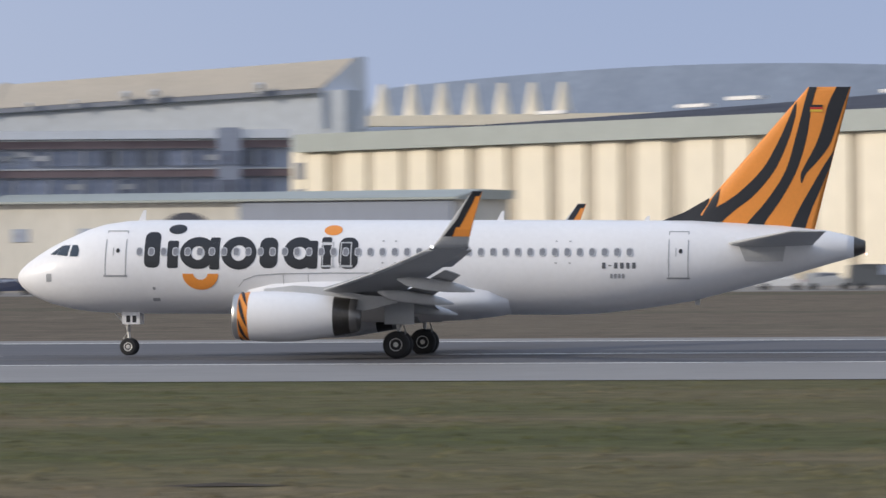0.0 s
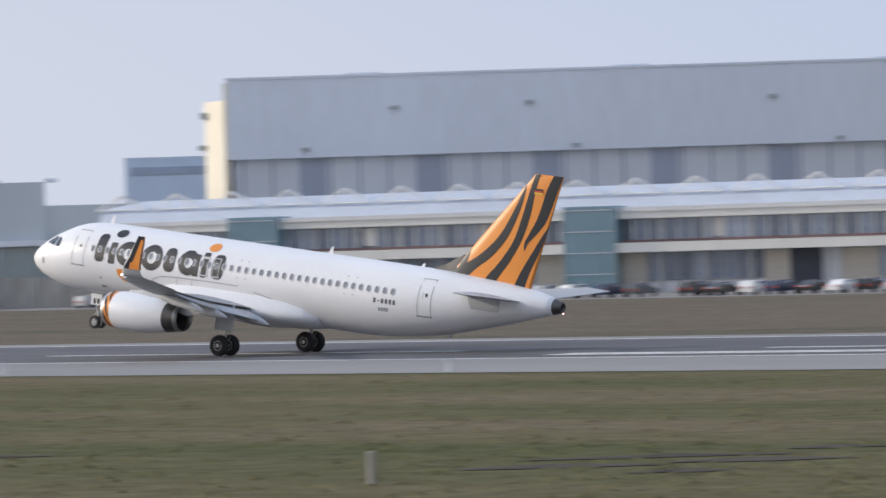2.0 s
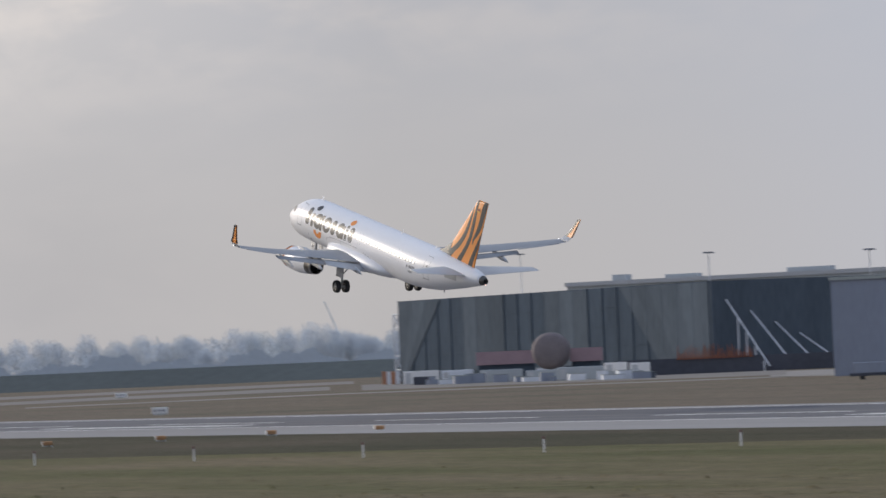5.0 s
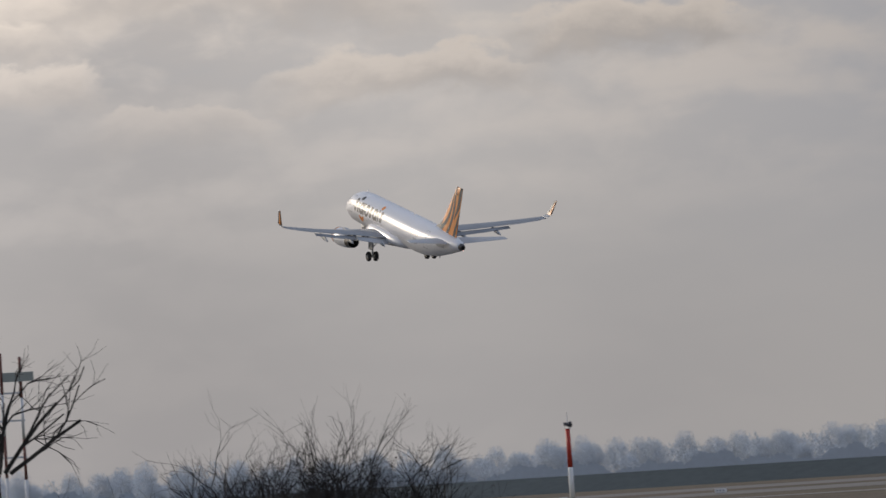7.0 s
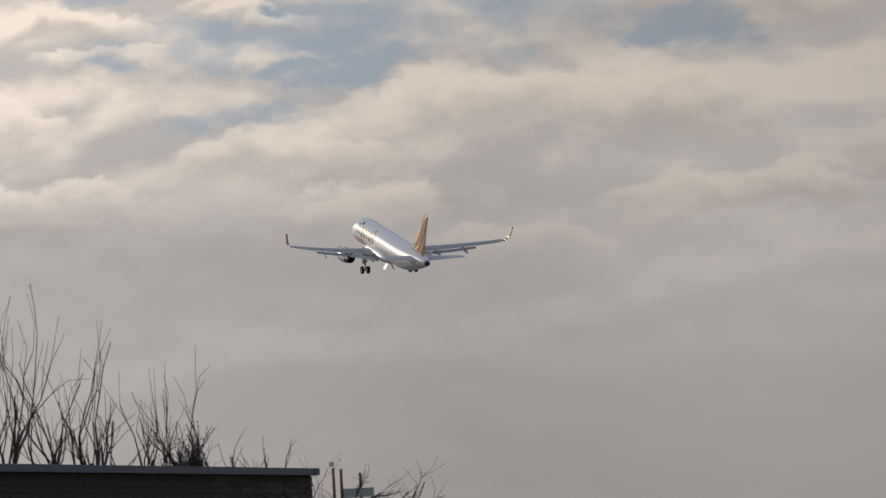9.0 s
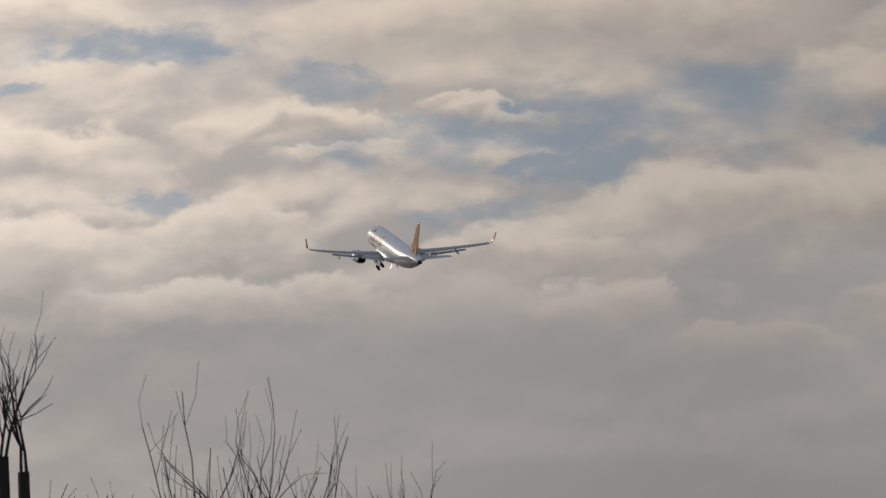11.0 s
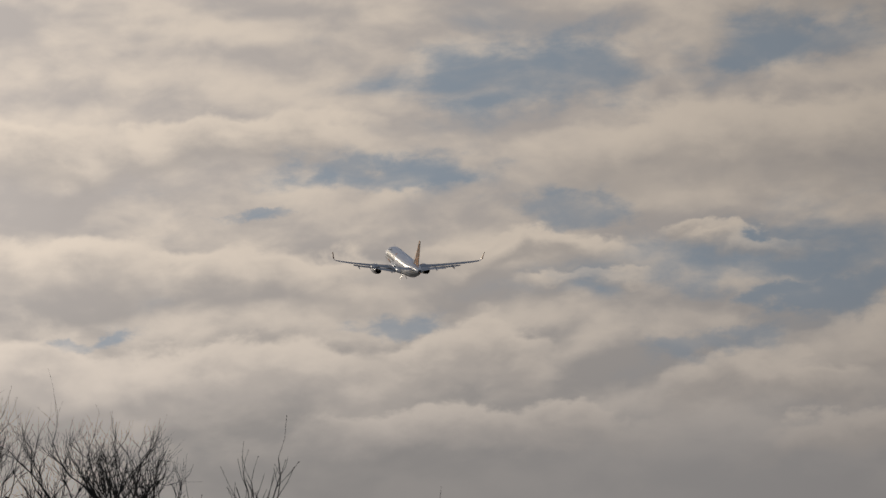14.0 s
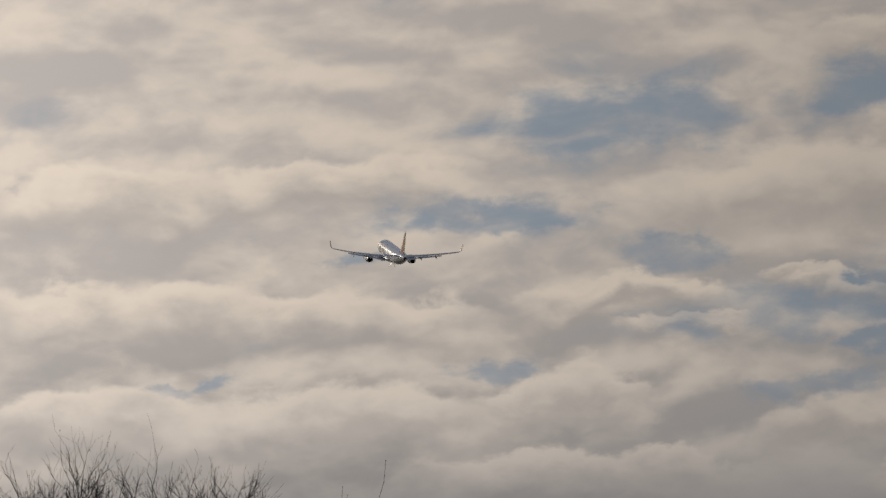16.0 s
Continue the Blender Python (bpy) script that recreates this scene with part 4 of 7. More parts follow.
        sh.append(("block", INK, slab(14.46, 15.30, 3.84, 5.20, side, 0.34)))
        for nm, ma, bm in sh:
            part("livery_" + nm, bm, ma, plane)
        # seams round the wing root fairing
        for path in (((10.0, 3.05), (10.25, 3.35), (10.8, 3.55), (11.8, 3.62), (14.0, 3.66), (16.5, 3.66)), ((17.6, 3.45), (18.8, 3.22), (20.0, 2.92), (20.9, 2.6), (21.5, 2.25))):
            part("fairing_seam", decal([[(s, z - 0.018), (s, z + 0.018)] for s, z in path], side, 0.02), SEAM, plane)
        for s in (12.0, 13.1):
            part("fairing_seam", decal([[(s, z), (s + 0.03, z)] for z in (3.2, 3.4, 3.6)], side, 0.02), SEAM, plane)
        # dashes that frame the cabin's exits
        for s in (16.35, 16.9, 23.95, 24.55):
            for z in (4.08, 5.02):
                part("exit_mark", slab(s, s + 0.09, z, z + 0.05, side, off=0.02), SEAM, plane)
        # small marks aft, as bars
        for k in range(6):
            if k == 1:
                part("mark_bar", slab(26.0 + 0.26 * k + 0.02, 26.0 + 0.26 * k + 0.16, 3.98, 4.02, side), INK, plane)
                continue
            part("mark_bar", slab(26.0 + 0.26 * k, 26.0 + 0.26 * k + 0.15, 3.87, 4.13, side, 0.03), mat("grey_lettering", (0.11, 0.115, 0.13), 0.5, var=0.1), plane)
        for k in range(4):
            part("mark_bar", slab(26.35 + 0.17 * k, 26.35 + 0.17 * k + 0.11, 3.45, 3.65, side, 0.02), SEAM, plane)
        part("placard", slab(1.25, 1.5, 3.25, 3.6, side, 0.02, off=0.015), SEAM, plane)
        part("outflow_valve", slab(6.1, 6.45, 2.42, 2.56, side, 0.06, off=0.02), SEAM, plane)
        part("static_port", ring_decal(6.22, 2.98, 0.07, 0.07, 0, 0, side, off=0.02), SEAM, plane)
    # antennas
    for s, z, h in ((5.6, 5.98, 0.45), (21.6, 5.96, 0.42), (28.0, 5.92, 0.25)):
        bm = loft(bmesh.new(), [[(NOSE - s + 0.18, -0.02, z - 0.1), (NOSE - s + 0.18, 0.02, z - 0.1), (NOSE - s - 0.18, 0.02, z - 0.1), (NOSE - s - 0.18, -0.02, z - 0.1)],
                                [(NOSE - s - 0.1, -0.01, z + h), (NOSE - s - 0.1, 0.01, z + h), (NOSE - s - 0.22, 0.01, z + h), (NOSE - s - 0.22, -0.01, z + h)]])
        part("blade_antenna", bm, WHITE, plane)
    # drain mast under the belly
    for s in (20.6, 30.3):
        zc, ry, rz = hull_at(s)
        part("drain_mast", boxes((NOSE - s - 0.1, NOSE - s + 0.1, -0.02, 0.02, zc - rz - 0.22, zc - rz + 0.15)), LIGHT_GREY, plane)
    gears = []
    for side in (1, -1):
        # origin at the hinge, up under the wing
        bm = tube(bmesh.new(), [(0, 0, 0.1), (0, 0, -1.1)], [0.15, 0.14], 14)
        tube(bm, [(0, 0, -1.05), (0, 0, -2.02)], [0.085, 0.085], 12)
        tube(bm, [(0, -0.62, -2.02), (0, 0.62, -2.02)], [0.09, 0.09], 10)
        tube(bm, [(-0.16, 0, -0.9), (-0.34, 0, -1.5), (-0.1, 0, -1.95)], [0.05, 0.04, 0.05], 6)
        tube(bm, [(0, -side * 0.1, -0.85), (0, -side * 0.95, 0.05)], [0.06, 0.06], 8)
        gear = part("left_main_gear" if side > 0 else "right_main_gear", bm, RIM, plane, "grey main landing gear leg with twin wheels", smooth=True)
        for dy in (-0.46, 0.46):
            w = part("tyre", wheel_bm(0.585, 0.43), TYRE, gear, smooth=True, at=pose(0, dy, -2.02))
            for o in (-1, 1):
                bm = loft(bmesh.new(), [[(r * math.cos(a), o * yy, r * math.sin(a)) for a in [2 * math.pi * q / 24 for q in range(24)]] for r, yy in ((0.29, 0.16), (0.27, 0.19), (0.20, 0.14), (0.12, 0.15), (0.09, 0.22), (0.01, 0.22))], cap=False)
                rim = part("rim", bm, RIM, gear, smooth=False, at=pose(0, dy, -2.02))
        part("leg_door", boxes((-0.75, 0.55, side * 0.32 - 0.02, side * 0.32 + 0.02, -1.15, 0.35), bevel=0.01), LIGHT_GREY, gear, "pale grey leg door")
        gear.matrix_basis = pose(0, side * 3.8, 2.605)
        gears.append(gear)
    bm = tube(bmesh.new(), [(0.12, 0, 0.25), (0.05, 0, -0.75)], [0.10, 0.09], 12)
    tube(bm, [(0.05, 0, -0.7), (0, 0, -1.42)], [0.06, 0.06], 10)
    tube(bm, [(0, -0.36, -1.42), (0, 0.36, -1.42)], [0.05, 0.05], 8)
    tube(bm, [(0.06, 0, -0.6), (0.75, 0, 0.2)], [0.045, 0.045], 8)
    tube(bm, [(0.08, 0, -0.75), (0.28, 0, -1.05), (0.05, 0, -1.36)], [0.035, 0.03, 0.035], 6)
    tube(bm, [(0.05, -0.24, -0.55), (0.05, 0.24, -0.55)], [0.04, 0.04], 6)
    nose = part("nose_gear", bm, RIM, plane, "grey nose landing gear with twin wheels", smooth=True)
    for dy in (-0.25, 0.25):
        part("tyre", wheel_bm(0.385, 0.22), TYRE, nose, smooth=True, at=pose(0, dy, -1.42))
        for o in (-1, 1):
            bm = loft(bmesh.new(), [[(r * math.cos(a), o * yy, r * math.sin(a)) for a in [2 * math.pi * q / 20 for q in range(20)]] for r, yy in ((0.2, 0.09), (0.18, 0.11), (0.12, 0.07), (0.06, 0.12), (0.01, 0.12))], cap=False)
            part("rim", bm, RIM, nose, at=pose(0, dy, -1.42))
    for side in (1, -1):
        d = part("gear_door", boxes((-0.55, 0.25, side * 0.42 - 0.02, side * 0.42 + 0.02, -0.42, 0.25)), WHITE, nose, "white nose gear door with dark mark")
        for k in range(2):
            part("mark_bar", boxes((-0.40 + 0.28 * (1 - k), -0.22 + 0.28 * (1 - k), side * 0.442 - 0.004, side * 0.442 + 0.004, -0.34, -0.04)), INK, nose)
    bm = bmesh.new()
    bmesh.ops.create_icosphere(bm, subdivisions=1, radius=0.07, matrix=Matrix.Translation((0.16, 0, -0.5)))
    part("taxi_light", bm, STEEL, nose)
    nose.matrix_basis = pose(12.64, 0, 1.80)
    gears.append(nose)
    # curved bay doors, hinged beside the keel and shut in their own space
    for side in (1, -1):
        rings = []
        for k in range(9):
            y = 1.35 * k / 8
            z = 0.95 - 0.95 * math.sqrt(max(0.0, 1 - ((y + 0.25) / 2.33) ** 2))
            rings.append([(x, side * y, z + dz) for x, dz in ((-0.5, -0.02), (0.6, -0.02), (0.6, 0.02), (-0.5, 0.02))])
        d = part("bay_door", loft(bmesh.new(), rings), GREY, plane, "pale curved wheel bay door")
        d.matrix_basis = pose(0, side * 0.25, 1.48)
        gears.append(d)
    return plane, wings, gears


PLANE, WINGS, GEARS = make_plane()


# --- the works beyond the runway ---
def spot(az, d):
    return Vector((-d * math.sin(radians(az)), d * math.cos(radians(az)), 0))


def front(name, label, category, az_l, d_l, az_r, d_r):
    """A building's Empty at the left end of its front: x along the front, y into the depth. Returns it and the width."""
    a, b = spot(az_l, d_l), spot(az_r, d_r)
    v = b - a
    return thing(name, label, category, at=Matrix.Translation(a) @ pose(0, 0, 0, 0, 0, math.degrees(math.atan2(v.y, v.x)))), v.length


# haze is mixed into PALE, the CLAD paints, ROOF_GREY, BRICK and GLASS
CREAM = mat("cream_cladding", (0.76, 0.70, 0.58), 0.7, var=0.10, scale=0.12, fine=2.0, streak=(1, 1, 0.2))
TAN = mat("weathered_tan_panel", (0.45, 0.40, 0.32), 0.7, var=0.14, scale=0.2, fine=3.0, streak=(1, 1, 0.2))
PALE = mat("pale_render", (0.78, 0.77, 0.76), 0.75, var=0.10, scale=0.15, fine=2.0, streak=(1, 1, 0.25))
CLAD_GREY = mat("grey_cladding", (0.69, 0.72, 0.775), 0.6, var=0.08, scale=0.08, fine=1.5, streak=(1, 1, 0.15))
CLAD_PALE = mat("pale_grey_cladding", (0.69, 0.70, 0.735), 0.6, var=0.08, scale=0.1, fine=2.0, streak=(1, 1, 0.2))
CLAD_BLUE = mat("blue_grey_cladding", (0.25, 0.28, 0.35), 0.5, var=0.12, scale=0.1, fine=2.0, streak=(1, 1, 0.2))
ROOF_DARK = mat("dark_roof", (0.085, 0.09, 0.11), 0.95, spec=0.02, var=0.15, scale=0.08, fine=1.0)
ROOF_GREY = mat("grey_roof", (0.50, 0.54, 0.60), 0.55, var=0.12, scale=0.06, fine=0.8)
ROOF_TAN = mat("tan_roof", (0.42, 0.37, 0.30), 0.7, var=0.10, scale=0.1, fine=1.5)
EAVE = mat("grey_green_fascia", (0.33, 0.36, 0.35), 0.6, var=0.08, scale=0.3)
BRICK = mat("red_brick", (0.175, 0.135, 0.145), 0.85, var=0.2, scale=0.4, fine=5.0)
GLASS = mat("window_glass", (0.25, 0.28, 0.35), 0.08, var=0.3, scale=0.3, spec=0.7, island=0.5)
GLASS_TEAL = mat("teal_glass", (0.17, 0.28, 0.33), 0.1, var=0.2, scale=0.5, spec=0.7)
FRAME = mat("pale_frame", (0.50, 0.51, 0.52), 0.5, var=0.08)
BLIND = mat("white_blind", (0.62, 0.60, 0.56), 0.8, var=0.1, island=0.15)
CONCRETE = mat("stained_concrete", (0.30, 0.285, 0.26), 0.85, var=0.2, scale=0.3, fine=3.0, streak=(1, 1, 0.3))
# the screen's colours are lifted and blued to paint in haze
NET_DARK = mat("dark_screen_panel", (0.072, 0.094, 0.124), 0.9, spec=0.05, var=0.2, scale=0.15, fine=1.5, streak=(1, 1, 0.2))
NET_POST = mat("grey_screen_post", (0.090, 0.112, 0.142), 0.9, spec=0.05, var=0.2)
NET_MID = mat("grey_screen_panel", (0.100, 0.122, 0.150), 0.9, spec=0.05, island=0.14, var=0.2, scale=0.15, fine=1.5, streak=(1, 1, 0.2))
# red dulled in its base colour to stand in for haze
BARN_RED = mat("haze_dulled_red", (0.205, 0.125, 0.12), 0.75, var=0.15, scale=0.3, fine=3.0)
# steel, lightened and blued so that far masts look hazy
MAST = mat("galvanised_steel", (0.60, 0.62, 0.66), 0.5, metal=0.15, var=0.1)


def pieces(parent, name, rows, material, label=""):
    """Boxes of one size share a mesh: each row is a corner and a size."""
    cache = {}
    for x, y, z, w, d, h in rows:
        key = (round(w, 3), round(d, 3), round(h, 3))
        if key not in cache:
            cache[key] = mesh_of(name, boxes((0, w, 0, d, 0, h)), material)
        ob = new(name, cache[key])
        ob.parent, ob.location = parent, (x, y, z)
        if label:
            tagged(ob, label)


# grey assembly hangar
b, w = front("grey_hangar", "huge grey-clad assembly hangar with pale panelled base", "hangar", 39.56, 560, 27.58, 560)
part("upper_wall", boxes((0, w, 0, 60, 17.2, 26.9)), CLAD_GREY, b, "smooth grey metal cladding")
part("lower_wall", boxes((0.4, w, 1.0, 59.5, 0, 17.2)), mat("lower_cladding", (0.62, 0.64, 0.675), 0.6, var=0.08, scale=0.1, fine=2.0, streak=(1, 1, 0.2)), b)
part("roof_edge", boxes((-0.2, w, -0.12, 0.0, 26.9, 27.2)), CLAD_GREY, b)
part("lit_gable", boxes((-0.5, 0.0, 0.2, 60, 0, 26.6)), CREAM, b, "cream end wall")
pieces(b, "blue_panel", [(x, 0.86, 3, 3.3, 0.14, 14.0) for x in [8.5 + 14.3 * k for k in range(8)]], mat("slate_door_panel", (0.36, 0.39, 0.47), 0.55, var=0.1, scale=0.1, streak=(1, 1, 0.2)), "slate blue door panel")
pieces(b, "panel_joint", [(x, 0.94, 3, 0.22, 0.06, 14.2) for x in [1.5 + 3.575 * k for k in range(32)]], CLAD_BLUE)
pieces(b, "roof_vent", [(x, -0.5, z, 0.85, 0.5, 0.42) for x, z in ((9, 18.0), (20, 22.8), (36.5, 23.0), (42, 17.6), (66, 22.8), (74, 17.5), (105, 17.5), (97, 22.9))], EAVE)
pieces(b, "roof_box", [(x, 8, 26.9, 4.5, 3, 0.8) for x in (14, 47, 79)], CLAD_GREY)
# wedge added and turned to catch the sun, in place of the gable end
bm = bmesh.new()
loft(bm, [[(-0.5, 0.1, z), (-3.5, 6.0, z), (-3.5, 10.0, z), (-0.5, 10.0, z)] for z in (0, 24.5)])
wing = part("stair_wing", bm, CREAM, b, "sunlit cream gable end, made as an added wedge")
pieces(wing, "wedge_duct", [(-3.9, 5.0, 22.4, 1.6, 0.9, 0.8), (-4.3, 5.6, 18.6, 1.2, 0.9, 0.6)], EAVE)

# its stair block and the sunlit hangar front beside it
b, w = front("hangar_block", "tall grey corner block between two hangars", "tower block", 27.6, 562.5, 26.95, 561.5)
part("shaft", boxes((0, w, 0, 2.5, 0, 26.6)), CLAD_GREY, b)
part("cap", boxes((-0.3, w + 0.4, -0.4, 2.6, 26.6, 27.0)), EAVE, b)
b, w = front("sunlit_hangar", "white hangar front in low sunshine with grey door bays", "hangar", 26.98, 566, 24.34, 524)
part("upper_wall", boxes((0, w, 0, 2.4, 18.2, 26.9)), CREAM, b, "cream white cladding")
bm = bmesh.new()
loft(bm, [[(w, -0.1, 0), (w, -0.1, 27.4), (w + 0.7, -0.1, 27.4), (w + 4.0, -0.1, 23.6), (w + 4.0, -0.1, 0)], [(w, 2.3, 0), (w, 2.3, 27.4), (w + 0.7, 2.3, 27.4), (w + 4.0, 2.3, 23.6), (w + 4.0, 2.3, 0)]])
part("side_gable", bm, CLAD_GREY, b, "grey sloping gable end")
bm = bmesh.new()
loft(bm, [[(0, -0.1, 26.6), (0, 2.6, 26.6), (0, 2.6, 26.7), (0, -0.1, 26.7)], [(w, -0.2, 26.9), (w, 2.6, 26.9), (w, 2.6, 27.9), (w, -0.2, 27.9)]])
part("roof_edge", bm, CLAD_PALE, b)
part("canopy", boxes((-1.5, w, -3.2, 0.2, 16.8, 18.1)), PALE, b, "long ledge above the doors")
part("door_wall", boxes((0, w, 1.2, 2.4, 0, 16.9)), TAN, b)
pieces(b, "pilaster", [(0.6 + k * w / 9, 0.6, 0, w / 9 * 0.62, 0.6, 16.8) for k in range(9)], CREAM, "cream pilaster")
part("brick_end", boxes((w + 0.1, w + 3.6, -0.4, -0.15, 0, 17.6)), BRICK, b, "red brick stair end")

# long brick and glass office front with roofs behind
b, w = front("brick_office", "long four-storey brick and glass office block", "office building", 23.95, 441, 10.3, 432)
# slate, glass and blinds are blued and softened to paint in haze
part("core", boxes((0, w, 0.5, 16, 0, 14.2)), mat("slate_cladding", (0.30, 0.33, 0.41), 0.6, var=0.1, scale=0.3), b)
part("parapet", boxes((-0.2, w, -0.3, 1.5, 14.2, 15.0)), CLAD_GREY, b)
OFFICE_GLASS = mat("dark_office_glass", (0.15, 0.17, 0.235), 0.12, var=0.3, scale=0.3, spec=0.6, island=0.6)
for k in range(5):
    z = 0.75 + 2.7 * k
    part("brick_band", boxes((0, w, 0.10, 0.5, z + 1.75, z + 2.45)), BRICK, b, "red brick spandrel")
    part("sill_band", boxes((0, w, 0.02, 0.5, z + 2.45, z + 2.57)), FRAME, b)
    rnd = random.Random(k)
    bays = [0.5 + 1.62 * i for i in range(int(w / 1.62) - 1)]
    pieces(b, "window", [(x, 0.36, z + 0.12, 1.35, 0.08, 1.4) for x in bays if rnd.random() > 0.1], OFFICE_GLASS)
    pieces(b, "blind", [(x, 0.33, z + 0.12 + (0.5 if rnd.random() < 0.5 else 0.9), 1.35, 0.08, 0.5) for x in bays if rnd.random() < 0.3], mat("grey_blind", (0.40, 0.41, 0.44), 0.8, var=0.1, island=0.25))
    pieces(b, "mullion", [(x - 0.2, 0.2, z + 0.1, 0.12, 0.2, 1.45) for x in bays[::2]], FRAME)
for az in (21.48, 17.6, 14.35, 11.1):
    x = (spot(az, 436) - spot(23.95, 441)).length
    t = part("stair_tower", boxes((x - 1.1, x + 1.1, -0.5, 4, 0, 15.2)), mat("slate_cladding", (0.30, 0.33, 0.41), 0.6, var=0.1, scale=0.3), b, "slate grey stair tower")
    pieces(t, "tower_window", [(x - 0.9, -0.58, 0.9 + 2.7 * q, 1.8, 0.08, 1.3) for q in range(5)], OFFICE_GLASS)
b, w = front("rolling_roof_hangar", "wide grey hangar with gently humped roofs", "hangar", 24.0, 600, 13.6, 600)
SKYLINE = ((24.0, 25.6), (22.96, 26.1), (22.6, 25.7), (21.27, 24.2), (20.6, 25.2), (19.5, 25.5), (18.7, 24.4), (18.23, 23.8), (17.4, 24.3), (16.4, 24.9), (16.0, 24.3), (15.5, 22.0))   # heading, height


def along(az_l, d_l, az_r, d_r, az):
    """How far along a front a heading meets it."""
    a, v = spot(az_l, d_l), (spot(az_r, d_r) - spot(az_l, d_l)).normalized()
    q = Vector((-math.sin(radians(az)), math.cos(radians(az)), 0))
    return (a.y * q.x - a.x * q.y) / (v.x * q.y - v.y * q.x)


bm = bmesh.new()
loft(bm, [[(x, 0, 0), (x, 60, 0), (x, 60, z - 1), (x, 4, z), (x, 0, z - 1.0)] for x, z in [(along(24.0, 600, 13.6, 600, a), h) for a, h in SKYLINE]])
part("body", bm, ROOF_GREY, b, "blue grey metal roof")
pieces(b, "roof_hatch", [(along(24.0, 600, 13.6, 600, a), 3, h - 0.4, 1.6, 2, 1.0) for a, h in ((22.95, 26.1), (20.3, 25.2), (16.65, 24.8), (19.9, 25.4))], EAVE)
# lower hall whose roof line falls away from the sunlit front
b, w = front("sloping_hall", "grey-clad hall with a straight falling roof line", "hall", 24.15, 538, 18.7, 545)
bm = bmesh.new()
loft(bm, [[(0, 0, 0), (0, 40, 0), (0, 40, 24.0), (0, 0, 24.0)], [(w, 0, 0), (w, 40, 0), (w, 40, 17.8), (w, 0, 17.8)]])
part("body", bm, ROOF_GREY, b, "blue grey ribbed wall")
bm = bmesh.new()
loft(bm, [[(0, -0.4, 24.0), (0, 0.6, 24.0), (0, 0.6, 24.5), (0, -0.4, 24.5)], [(w, -0.4, 17.8), (w, 0.6, 17.8), (w, 0.6, 18.3), (w, -0.4, 18.3)]])
part("roof_edge", bm, EAVE, b, "dark falling roof edge")
# far roof with a cream edge
b, w = front("cream_edged_roof", "far flat roof with a deep cream edge", "hall", 15.85, 690, 14.3, 652)
bm = bmesh.new()
loft(bm, [[(0, 0, 23.2), (0, 5, 23.2), (0, 5, 25.9), (0, 0, 25.9)], [(w, 0, 23.0), (w, 5, 23.0), (w, 5, 25.7), (w, 0, 25.7)]])
part("edge", bm, CREAM, b, "deep cream roof edge")
part("body", boxes((0, w, 0.5, 30, 0, 21.9)), ROOF_GREY, b)
# shed with a slanting tan roof
ENDS = (16.9, 648, 9.62, 612)
b, w = front("skewed_roof_shed", "large shed with a slanting tan roof edge and roof vents", "shed", *ENDS)
xa, xb, xc = (along(*ENDS, a) for a in (14.75, 13.98, 9.9))
eaves = lambda x: 20.7 + (24.2 - 20.7) * x / xc
bm = bmesh.new()
loft(bm, [[(x, 0, 0), (x, 8, 0), (x, 8, eaves(x) - 0.2), (x, 0, eaves(x) - 0.2)] for x in (0, xa, xb, xc, w)])
part("body", bm, ROOF_GREY, b, "smooth blue grey wall")
bm = bmesh.new()
loft(bm, [[(x, -0.8, eaves(x) - 0.5), (x, 0.6, eaves(x) - 0.5), (x, 0.6, eaves(x) + 0.15), (x, -0.8, eaves(x) + 0.15)] for x in (0, xa, xb, xc)])
part("gutter", bm, mat("slate_gutter", (0.20, 0.22, 0.27), 0.8, var=0.1, scale=0.3), b, "slate grey slanting gutter")
bm = bmesh.new()
loft(bm, [[(x0, -0.7, z0), (x0, 0.5, z0), (x1, 6.5, z1), (x1, 5.3, z1)] for x0, z0, x1, z1 in ((xa, eaves(xa) + 0.2, xb - 1.0, 26.2), (xb, eaves(xb) + 0.2, xb, 25.9), (xc, eaves(xc) + 0.2, w - 0.4, 28.5))])
part("roof_edge", bm, ROOF_TAN, b, "slanting tan roof edge")
bm = bmesh.new()
loft(bm, [[(xc + 0.05, -0.8, eaves(xc)), (w - 0.3, 5.2, 28.7), (w, 5.2, 19.0), (xc + 0.05, -0.8, 19.0)], [(xc + 1.0, 6, eaves(xc)), (w, 8, 28.7), (w + 0.2, 8, 19.0), (xc + 1.0, 6, 19.0)]])
part("end_gusset", bm, CLAD_GREY, b, "grey end wall with a small vent")
for u in (0.04, 0.12, 0.19, 0.26, 0.33, 0.41, 0.50, 0.58, 0.67, 0.72, 0.9):
    x, big = u * xc, u > 0.6
    r = 0.62 if big else 0.34
    z = eaves(x) + (0.3 if big else 0.1)
    bm = loft(bmesh.new(), [[(x + q * r * math.cos(a), -1.7 + q * r * math.sin(a), z + h) for a in [2 * math.pi * n / 10 for n in range(10)]] for q, h in ((0.8, -0.4), (0.8, 0.5 * r), (1.15, 0.55 * r), (1.1, 1.4 * r), (0.5, 1.8 * r))])
    part("roof_vent", bm, LIGHT_GREY, b, "round-topped pale roof vent", smooth=False)
# cream hangar
b, w = front("cream_hangar", "cream panelled hangar with dark curved roof", "hangar", 10.19, 517, 0.3, 398)
part("wall", boxes((0, w, 0.5, 60, 0, 14.2)), TAN, b, "weathered tan wall panels")
pieces(b, "pilaster", [(1.2 + 7.6 * k + (0.7 if k % 3 == 1 else 0), 0.15, 0, (4.4, 5.2, 5.9, 4.8)[k % 4], 0.4, 14.1) for k in range(int(w / 7.6))], CREAM, "cream wall panel")
